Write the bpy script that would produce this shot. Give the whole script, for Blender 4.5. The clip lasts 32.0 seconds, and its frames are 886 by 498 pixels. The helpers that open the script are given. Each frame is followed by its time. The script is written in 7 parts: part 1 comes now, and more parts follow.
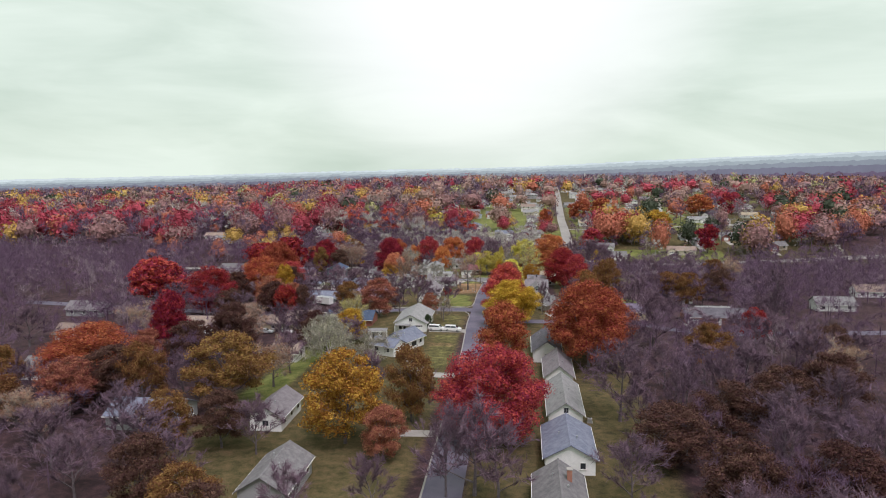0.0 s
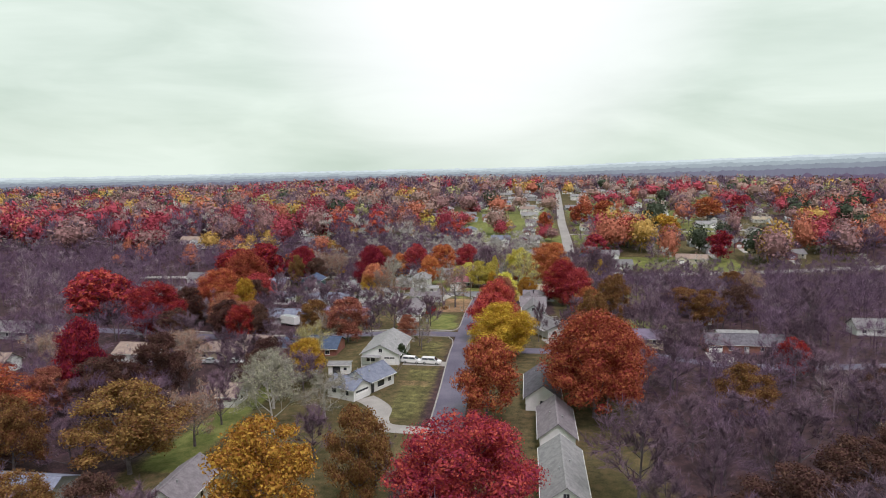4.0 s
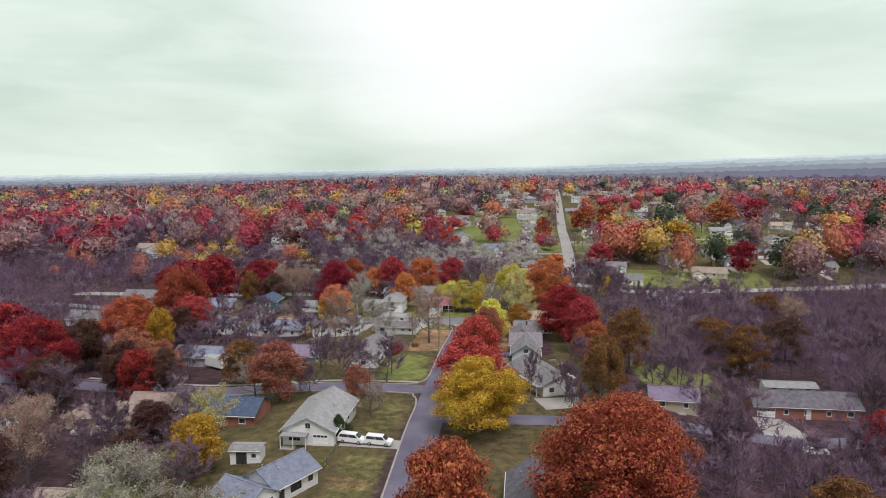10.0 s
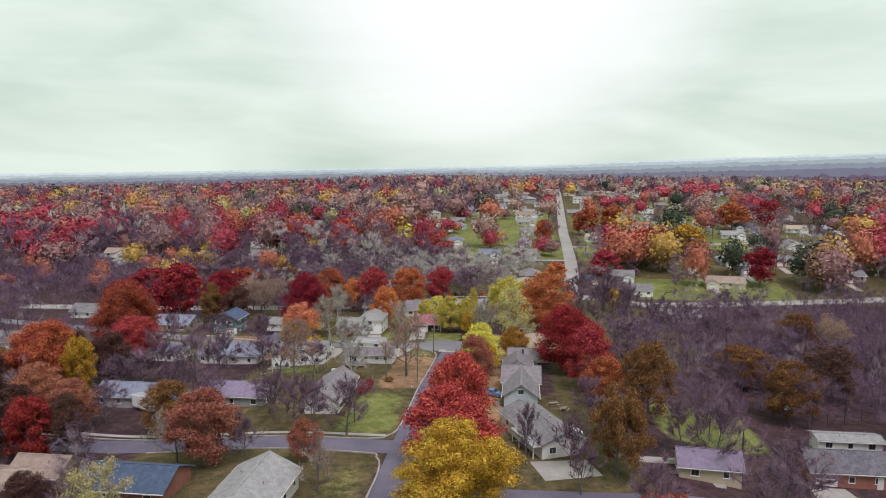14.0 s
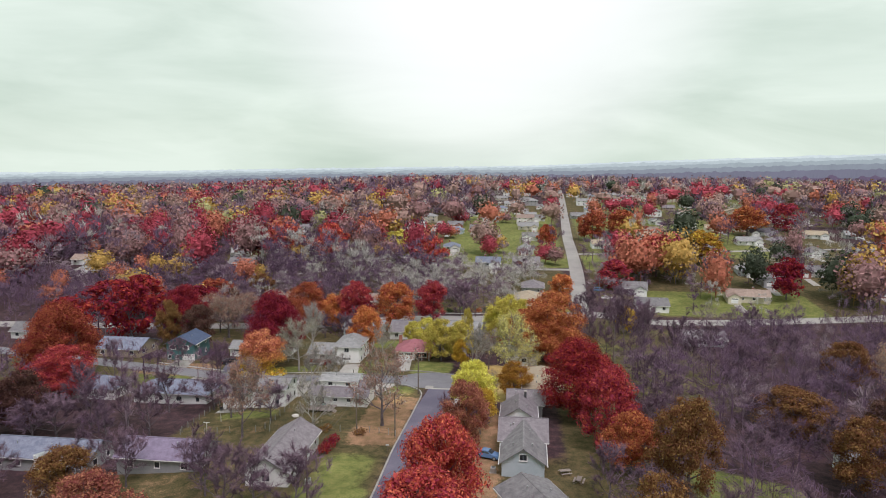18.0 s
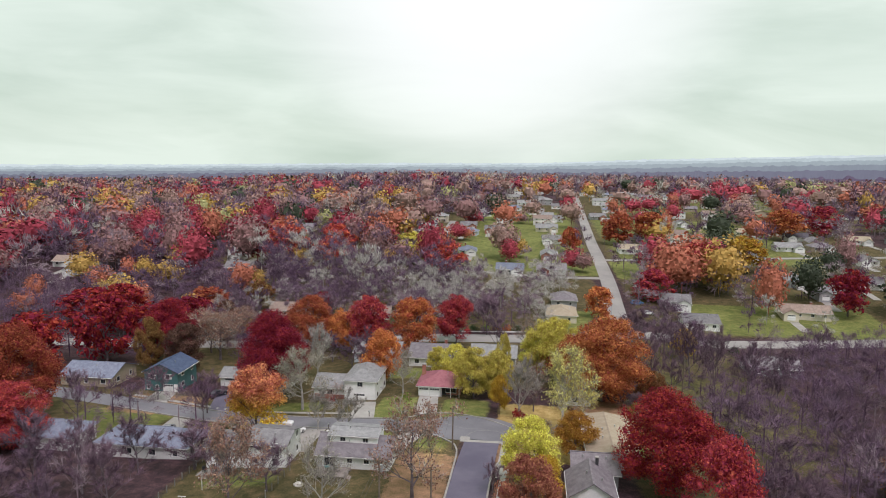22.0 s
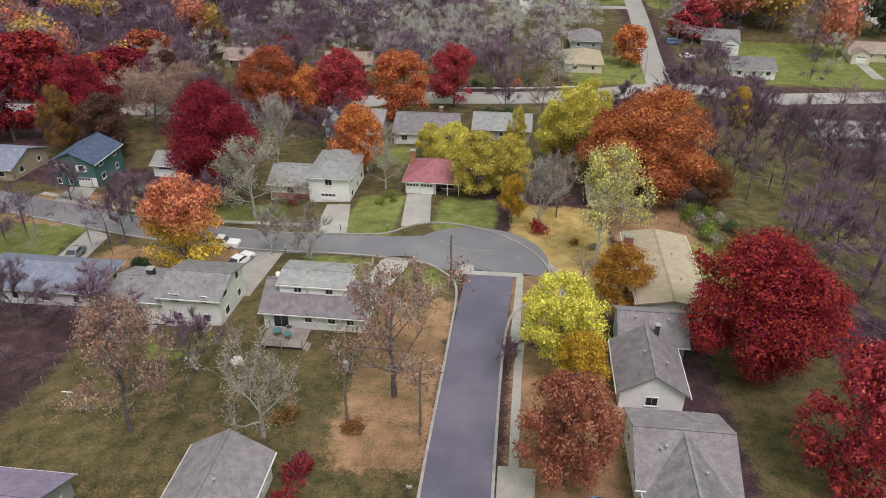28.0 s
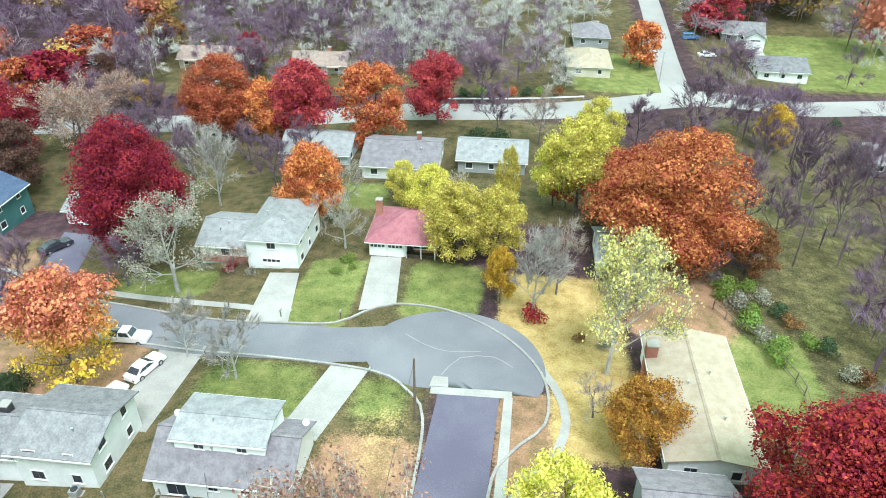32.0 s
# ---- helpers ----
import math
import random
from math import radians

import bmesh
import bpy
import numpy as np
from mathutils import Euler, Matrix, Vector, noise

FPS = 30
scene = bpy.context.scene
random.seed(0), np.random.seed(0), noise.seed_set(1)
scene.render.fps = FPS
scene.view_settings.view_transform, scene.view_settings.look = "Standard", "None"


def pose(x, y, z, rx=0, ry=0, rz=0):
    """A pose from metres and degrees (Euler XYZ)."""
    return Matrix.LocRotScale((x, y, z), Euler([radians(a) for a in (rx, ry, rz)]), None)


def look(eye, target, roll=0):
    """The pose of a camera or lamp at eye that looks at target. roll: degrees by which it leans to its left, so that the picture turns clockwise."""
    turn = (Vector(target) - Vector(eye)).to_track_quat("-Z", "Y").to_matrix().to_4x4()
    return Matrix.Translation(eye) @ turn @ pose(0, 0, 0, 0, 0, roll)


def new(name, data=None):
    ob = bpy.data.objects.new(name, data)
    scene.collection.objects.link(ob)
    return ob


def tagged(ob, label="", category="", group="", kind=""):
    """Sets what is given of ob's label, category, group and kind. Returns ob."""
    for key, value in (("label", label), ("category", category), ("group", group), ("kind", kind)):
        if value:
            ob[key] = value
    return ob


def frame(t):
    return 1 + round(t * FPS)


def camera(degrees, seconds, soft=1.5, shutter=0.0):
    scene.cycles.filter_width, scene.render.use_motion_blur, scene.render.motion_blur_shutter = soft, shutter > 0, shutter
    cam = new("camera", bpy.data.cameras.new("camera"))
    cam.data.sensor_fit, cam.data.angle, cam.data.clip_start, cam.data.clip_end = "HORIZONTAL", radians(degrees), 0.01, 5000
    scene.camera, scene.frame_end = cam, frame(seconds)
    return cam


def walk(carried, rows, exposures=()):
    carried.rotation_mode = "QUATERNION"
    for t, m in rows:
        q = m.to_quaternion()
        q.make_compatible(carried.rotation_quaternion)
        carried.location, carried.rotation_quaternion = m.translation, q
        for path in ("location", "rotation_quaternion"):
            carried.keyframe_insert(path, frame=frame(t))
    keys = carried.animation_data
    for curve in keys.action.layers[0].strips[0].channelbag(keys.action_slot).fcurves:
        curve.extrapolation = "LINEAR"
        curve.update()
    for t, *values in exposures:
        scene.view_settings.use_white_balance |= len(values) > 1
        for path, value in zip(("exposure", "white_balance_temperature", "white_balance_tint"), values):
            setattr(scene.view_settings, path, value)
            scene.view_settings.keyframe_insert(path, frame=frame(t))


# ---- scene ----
cam = camera(64.3, 32.0, soft=1.0)
METRES, EYE, TILT, LEAN, TURN = 250.0, 50.0, 0.0, 0.0, 6.6
ROWS = [
    (0.0, 0.0, 0.0, 0.0, -0.06, -7.48, 0.45),
    (0.5, 0.0027, 0.0165, -0.0003, -0.05, -7.48, 0.43),
    (1.0, 0.0059, 0.0353, -0.0005, -0.04, -7.48, 0.42),
    (1.5, 0.0084, 0.0493, -0.0006, -0.03, -7.48, 0.39),
    (2.0, 0.0118, 0.0688, -0.0008, -0.01, -7.47, 0.36),
    (2.5, 0.0151, 0.087, -0.0011, -0.0, -7.47, 0.33),
    (3.0, 0.0183, 0.1055, -0.0013, 0.01, -7.47, 0.31),
    (3.5, 0.0207, 0.1195, -0.0016, 0.02, -7.46, 0.28),
    (5.5, 0.0317, 0.1851, -0.0012, 0.04, -7.52, 0.12),
    (6.0, 0.0344, 0.2009, -0.0014, 0.04, -7.51, 0.1),
    (6.5, 0.0377, 0.2196, -0.0017, 0.05, -7.51, 0.1),
    (7.0, 0.04, 0.2338, -0.0018, 0.05, -7.51, 0.09),
    (7.5, 0.043, 0.2522, -0.0019, 0.05, -7.51, 0.08),
    (8.0, 0.0453, 0.2662, -0.002, 0.04, -7.51, 0.07),
    (8.5, 0.0481, 0.2833, -0.0022, 0.04, -7.52, 0.04),
    (9.0, 0.0501, 0.2971, -0.0021, 0.03, -7.52, 0.04),
    (9.5, 0.0529, 0.3149, -0.0022, 0.03, -7.53, 0.03),
    (10.0, 0.0552, 0.3298, -0.0023, 0.04, -7.54, 0.01),
    (10.5, 0.0576, 0.3448, -0.0024, 0.04, -7.55, 0.01),
    (11.0, 0.0604, 0.3626, -0.0025, 0.05, -7.58, -0.02),
    (11.5, 0.0627, 0.3767, -0.0028, 0.06, -7.59, -0.04),
    (12.0, 0.0656, 0.3944, -0.0028, 0.06, -7.61, -0.06),
    (12.5, 0.0674, 0.4083, -0.0031, 0.06, -7.6, -0.08),
    (13.0, 0.07, 0.4262, -0.0033, 0.07, -7.62, -0.09),
    (13.5, 0.0717, 0.4397, -0.0035, 0.08, -7.63, -0.09),
    (14.0, 0.074, 0.4573, -0.0037, 0.09, -7.64, -0.09),
    (14.5, 0.0757, 0.4709, -0.0039, 0.09, -7.64, -0.1),
    (16.5, 0.0817, 0.5338, -0.0032, 0.12, -7.66, -0.19),
    (17.0, 0.0832, 0.549, -0.0036, 0.13, -7.65, -0.19),
    (17.5, 0.0849, 0.567, -0.0037, 0.16, -7.66, -0.2),
    (18.0, 0.086, 0.5807, -0.0038, 0.18, -7.66, -0.25),
    (18.5, 0.0866, 0.5988, -0.0039, 0.22, -7.67, -0.34),
    (19.0, 0.0861, 0.6126, -0.0044, 0.26, -7.67, -0.48),
    (19.5, 0.0833, 0.631, -0.0048, 0.32, -7.71, -0.76),
    (20.0, 0.0792, 0.6455, -0.0049, 0.36, -7.78, -0.93),
    (20.5, 0.0738, 0.6601, -0.0052, 0.4, -7.84, -1.08),
    (21.0, 0.0668, 0.678, -0.0055, 0.42, -7.9, -1.02),
    (21.5, 0.0621, 0.6916, -0.0055, 0.43, -7.93, -0.95),
    (22.0, 0.0568, 0.7099, -0.0059, 0.4, -7.95, -0.82),
    (22.5, 0.0537, 0.7241, -0.0062, 0.37, -7.96, -0.73),
    (23.0, 0.0509, 0.7427, -0.0065, 0.34, -7.94, -0.59),
    (23.5, 0.0497, 0.7563, -0.0065, 0.3, -7.9, -0.5),
    (24.0, 0.049, 0.7729, -0.0066, 0.24, -7.82, -0.42),
    (24.5, 0.049, 0.7841, -0.0069, 0.21, -7.79, -0.4),
    (26.5, 0.0531, 0.839, -0.0079, 0.17, -8.13, -0.27),
    (27.0, 0.0544, 0.8499, -0.0096, 0.14, -12.26, -0.26),
    (27.5, 0.0564, 0.8643, -0.0106, 0.02, -22.83, -0.26),
    (28.0, 0.0577, 0.8754, -0.0102, -0.08, -30.4, -0.26),
    (28.5, 0.0595, 0.8905, -0.0084, -0.11, -32.9, -0.28),
    (29.0, 0.0609, 0.9004, -0.0084, -0.12, -32.88, -0.3),
    (29.5, 0.0631, 0.9159, -0.0083, -0.13, -32.86, -0.3),
    (30.0, 0.0649, 0.9284, -0.0083, -0.12, -32.85, -0.32),
    (30.5, 0.0666, 0.9414, -0.0082, -0.12, -32.84, -0.32),
    (31.0, 0.0686, 0.9574, -0.0083, -0.11, -32.81, -0.33),
    (31.5, 0.0702, 0.9698, -0.0083, -0.11, -32.79, -0.32),
    (32.0, 0.0726, 0.9864, -0.0083, -0.1, -32.78, -0.28),
]
walk(cam, [(t, pose(0, 0, EYE, TILT, LEAN, TURN) @ pose(METRES * x, METRES * y, METRES * z, 90 + pitch, roll, yaw)) for t, x, y, z, yaw, pitch, roll in ROWS], exposures=[(0.0, 0.01, 6250, 36), (26.5, -0.04, 6250, 36), (27.2, -0.16, 6300, 36), (28.0, 0.12, 6400, 32), (30.0, 0.64, 5950, 19), (32.0, 1.15, 5550, 12)])

# ---- world, sun ----
SUN_AZ, SUN_EL = 150.0, 62.0          # degrees: heading right of +y, and height
GLOW_AZ = -3.0                        # where the cloud is thinnest
world = bpy.data.worlds.new("overcast")
world.use_nodes = True
scene.world = world


def node(tree, kind, at=None, **sets):
    n = tree.nodes.new(kind)
    for k, v in sets.items():
        if k in n.bl_rna.properties:
            setattr(n, k, v)
    for k, v in (at or {}).items():
        n.inputs[k].default_value = v
    return n


def build_sky():
    t = world.node_tree
    t.nodes.clear()
    out = node(t, "ShaderNodeOutputWorld")
    sky = node(t, "ShaderNodeTexSky")
    sky.sky_type, sky.sun_disc = "NISHITA", False
    sky.sun_elevation, sky.sun_rotation = radians(SUN_EL), radians(SUN_AZ)
    bg_sky = node(t, "ShaderNodeBackground", {"Strength": 0.06})
    t.links.new(sky.outputs[0], bg_sky.inputs["Color"])
    tc = node(t, "ShaderNodeTexCoord")
    # a high deck of thin cloud, stretched along the horizon
    mp = node(t, "ShaderNodeMapping", {"Scale": (1.6, 1.6, 7.0), "Location": (0.3, 0.1, 0.4)})
    t.links.new(tc.outputs["Generated"], mp.inputs["Vector"])
    nz = node(t, "ShaderNodeTexNoise", {"Scale": 1.7, "Detail": 5.0, "Roughness": 0.55, "Distortion": 0.4})
    t.links.new(mp.outputs[0], nz.inputs["Vector"])
    ramp = node(t, "ShaderNodeValToRGB")
    ramp.color_ramp.elements[0].position, ramp.color_ramp.elements[0].color = 0.3, (0.60, 0.832, 0.60, 1)
    ramp.color_ramp.elements[1].position, ramp.color_ramp.elements[1].color = 0.66, (0.855, 1.112, 0.835, 1)
    t.links.new(nz.outputs["Fac"], ramp.inputs["Fac"])
    # brighter where the cloud is thin
    az, el = radians(GLOW_AZ), radians(17)
    dot = node(t, "ShaderNodeVectorMath", operation="DOT_PRODUCT")
    dot.inputs[1].default_value = (math.sin(az) * math.cos(el), math.cos(az) * math.cos(el), math.sin(el))
    t.links.new(tc.outputs["Generated"], dot.inputs[0])
    glow = node(t, "ShaderNodeMapRange", {"From Min": 0.93, "From Max": 1.0, "To Min": 0.0, "To Max": 1.0}, interpolation_type="SMOOTHSTEP")
    t.links.new(dot.outputs["Value"], glow.inputs["Value"])
    mix = node(t, "ShaderNodeMixRGB", {"Color2": (1.13, 1.315, 1.09, 1)})
    t.links.new(glow.outputs[0], mix.inputs["Fac"])
    t.links.new(ramp.outputs[0], mix.inputs["Color1"])
    bg_cloud = node(t, "ShaderNodeBackground", {"Strength": 0.92})
    t.links.new(mix.outputs[0], bg_cloud.inputs["Color"])
    both = node(t, "ShaderNodeMixShader", {"Fac": 0.9})
    t.links.new(bg_sky.outputs[0], both.inputs[1])
    t.links.new(bg_cloud.outputs[0], both.inputs[2])
    t.links.new(both.outputs[0], out.inputs["Surface"])


build_sky()
sun = new("sun", bpy.data.lights.new("sun", "SUN"))
sun.data.energy, sun.data.angle, sun.data.color = 2.25, radians(25), (1.0, 0.95, 0.92)
sun.matrix_world = look((0, 0, 0), (-math.sin(radians(SUN_AZ)) * math.cos(radians(SUN_EL)), -math.cos(radians(SUN_AZ)) * math.cos(radians(SUN_EL)), -math.sin(radians(SUN_EL))))

# ---- materials ----
MATS = {}


def mat(name, c1, c2=None, rough=0.8, fine=6.0, coarse=0.5, bump=0.15, metal=0.0, vary=0.12, island=0.0, spec=0.3, c3=None, low=0.42, high=0.6, space="Object", trans=0.0):
    """Two noises of different scale mix two (three) colours, a third gives relief; vary: by object; island: by piece."""
    if name in MATS:
        return MATS[name]
    m = bpy.data.materials.new(name)
    m.use_nodes = True
    t = m.node_tree
    bsdf, out = t.nodes["Principled BSDF"], t.nodes["Material Output"]
    c2 = c2 or tuple(v * 0.7 for v in c1)
    tc = node(t, "ShaderNodeTexCoord")
    if space == "World":
        src = node(t, "ShaderNodeNewGeometry").outputs["Position"]
    else:
        src = tc.outputs[space]
    n1 = node(t, "ShaderNodeTexNoise", {"Scale": coarse, "Detail": 3.0, "Roughness": 0.6})
    n2 = node(t, "ShaderNodeTexNoise", {"Scale": fine, "Detail": 3.0, "Roughness": 0.7})
    for n in (n1, n2):
        t.links.new(src, n.inputs["Vector"])
    add = node(t, "ShaderNodeMixRGB", {"Fac": 0.45})
    t.links.new(n1.outputs["Fac"], add.inputs["Color1"])
    t.links.new(n2.outputs["Fac"], add.inputs["Color2"])
    ramp = node(t, "ShaderNodeValToRGB")
    ramp.color_ramp.elements[0].position, ramp.color_ramp.elements[0].color = low, (*c1, 1)
    ramp.color_ramp.elements[1].position, ramp.color_ramp.elements[1].color = high, (*c2, 1)
    if c3:
        e = ramp.color_ramp.elements.new((low + high) / 2)
        e.color = (*c3, 1)
    t.links.new(add.outputs[0], ramp.inputs["Fac"])
    colour = ramp.outputs[0]
    for amount, kind in ((vary, "obj"), (island, "isl")):
        if amount <= 0:
            continue
        rnd = node(t, "ShaderNodeObjectInfo").outputs["Random"] if kind == "obj" else node(t, "ShaderNodeNewGeometry").outputs["Random Per Island"]
        val = node(t, "ShaderNodeMapRange", {"To Min": 1 - amount, "To Max": 1 + amount})
        hue = node(t, "ShaderNodeMapRange", {"To Min": 0.5 - amount * 0.06, "To Max": 0.5 + amount * 0.06})
        t.links.new(rnd, val.inputs["Value"])
        t.links.new(rnd, hue.inputs["Value"])
        hsv = node(t, "ShaderNodeHueSaturation")
        t.links.new(val.outputs[0], hsv.inputs["Value"])
        t.links.new(hue.outputs[0], hsv.inputs["Hue"])
        t.links.new(colour, hsv.inputs["Color"])
        colour = hsv.outputs[0]
    t.links.new(colour, bsdf.inputs["Base Color"])
    bsdf.inputs["Roughness"].default_value = rough
    bsdf.inputs["Metallic"].default_value = metal
    bsdf.inputs["Specular IOR Level"].default_value = spec
    if bump > 0:
        b = node(t, "ShaderNodeBump", {"Strength": bump, "Distance": 0.05})
        t.links.new(n2.outputs["Fac"], b.inputs["Height"])
        t.links.new(b.outputs[0], bsdf.inputs["Normal"])
    if trans > 0:
        tl = node(t, "ShaderNodeBsdfTranslucent")
        t.links.new(colour, tl.inputs["Color"])
        mx = node(t, "ShaderNodeMixShader", {"Fac": trans})
        t.links.new(bsdf.outputs[0], mx.inputs[1])
        t.links.new(tl.outputs[0], mx.inputs[2])
        t.links.new(mx.outputs[0], out.inputs["Surface"])
    MATS[name] = m
    return m


def leaf(name, c, c2):
    return mat(name, c, c2, rough=0.75, fine=2.4, coarse=0.55, bump=0, vary=0.18, island=0.38, spec=0.1, trans=0.28, low=0.36, high=0.66)


LEAF = {
    "C": leaf("leaf_crimson", (0.17, 0.011, 0.021), (0.47, 0.05, 0.056)),
    "R": leaf("leaf_red", (0.27, 0.018, 0.035), (0.66, 0.11, 0.095)),
    "O": leaf("leaf_orange", (0.38, 0.065, 0.045), (0.66, 0.25, 0.085)),
    "U": leaf("leaf_rust", (0.24, 0.043, 0.027), (0.56, 0.175, 0.08)),
    "Y": leaf("leaf_gold", (0.32, 0.13, 0.018), (0.66, 0.45, 0.06)),
    "G": leaf("leaf_yellow", (0.47, 0.39, 0.065), (0.77, 0.69, 0.165)),
    "L": leaf("leaf_pale_yellow", (0.44, 0.37, 0.12), (0.68, 0.61, 0.25)),
    "B": leaf("leaf_brown", (0.15, 0.06, 0.028), (0.34, 0.185, 0.07)),
    "P": leaf("leaf_pinkish", (0.28, 0.145, 0.112), (0.50, 0.32, 0.235)),
    "S": leaf("leaf_russet", (0.24, 0.065, 0.05), (0.52, 0.22, 0.14)),
    "W": leaf("leaf_greygreen", (0.22, 0.21, 0.15), (0.44, 0.41, 0.32)),
    "A": leaf("leaf_amber", (0.27, 0.11, 0.02), (0.56, 0.30, 0.06)),
    "V": leaf("leaf_dull_brown", (0.075, 0.036, 0.034), (0.17, 0.085, 0.065)),
    "D": leaf("leaf_evergreen", (0.05, 0.08, 0.04), (0.08, 0.11, 0.05)),
    "M": leaf("leaf_green", (0.16, 0.24, 0.05), (0.24, 0.28, 0.06)),
}
PALE_BARK = mat("bark_pale", (0.30, 0.28, 0.26), (0.46, 0.44, 0.41), rough=0.9, fine=6, coarse=0.9, bump=0.4)
PALE_TWIG = mat("twig_pale", (0.27, 0.245, 0.225), (0.42, 0.39, 0.35), rough=0.9, fine=3, coarse=0.3, bump=0, island=0.25)
def turning_leaf():
    """Leaves still yellow low in the crown, salmon-orange at the top."""
    m = leaf("leaf_turning", (0.40, 0.085, 0.065), (0.72, 0.29, 0.16)).copy()
    t = m.node_tree
    ramp = [n for n in t.nodes if n.bl_idname == "ShaderNodeValToRGB"][0]
    sep = node(t, "ShaderNodeSeparateXYZ")
    t.links.new([n for n in t.nodes if n.bl_idname == "ShaderNodeTexCoord"][0].outputs["Object"], sep.inputs[0])
    up = node(t, "ShaderNodeMapRange", {"From Min": 3.5, "From Max": 9.8, "To Min": 1.0, "To Max": 0.0})
    t.links.new(sep.outputs["Z"], up.inputs["Value"])
    mix = node(t, "ShaderNodeMixRGB", {"Color2": (0.62, 0.42, 0.05, 1)})
    goals = [(l.to_socket) for l in ramp.outputs[0].links]
    t.links.new(ramp.outputs[0], mix.inputs["Color1"])
    t.links.new(up.outputs[0], mix.inputs["Fac"])
    for g in goals:
        t.links.new(mix.outputs[0], g)
    return m


LEAF["T"] = turning_leaf()
BARK = mat("bark", (0.10, 0.08, 0.088), (0.19, 0.155, 0.165), rough=0.9, fine=9, coarse=1.2, bump=0.5)
TWIG = mat("twig", (0.125, 0.075, 0.11), (0.235, 0.155, 0.195), rough=0.9, fine=3, coarse=0.3, bump=0, island=0.25)
ASPHALT = mat("asphalt", (0.105, 0.095, 0.135), (0.165, 0.15, 0.195), rough=0.85, fine=9, coarse=0.12, bump=0.2, space="World", vary=0)
ROADWAY = mat("road_concrete", (0.26, 0.245, 0.235), (0.34, 0.32, 0.30), rough=0.85, fine=4, coarse=0.08, bump=0.15, space="World", vary=0)
ASPHALT_PALE = mat("asphalt_pale", (0.15, 0.147, 0.165), (0.215, 0.21, 0.225), rough=0.85, fine=8, coarse=0.1, bump=0.2, space="World", vary=0)
CONCRETE = mat("concrete", (0.29, 0.275, 0.255), (0.38, 0.36, 0.33), rough=0.8, fine=5, coarse=0.3, bump=0.15, space="World", vary=0.06)

KERBSTONE = mat("kerb_concrete", (0.26, 0.245, 0.23), (0.37, 0.35, 0.32), rough=0.85, fine=4, coarse=0.5, bump=0.2, space="World", vary=0.05)


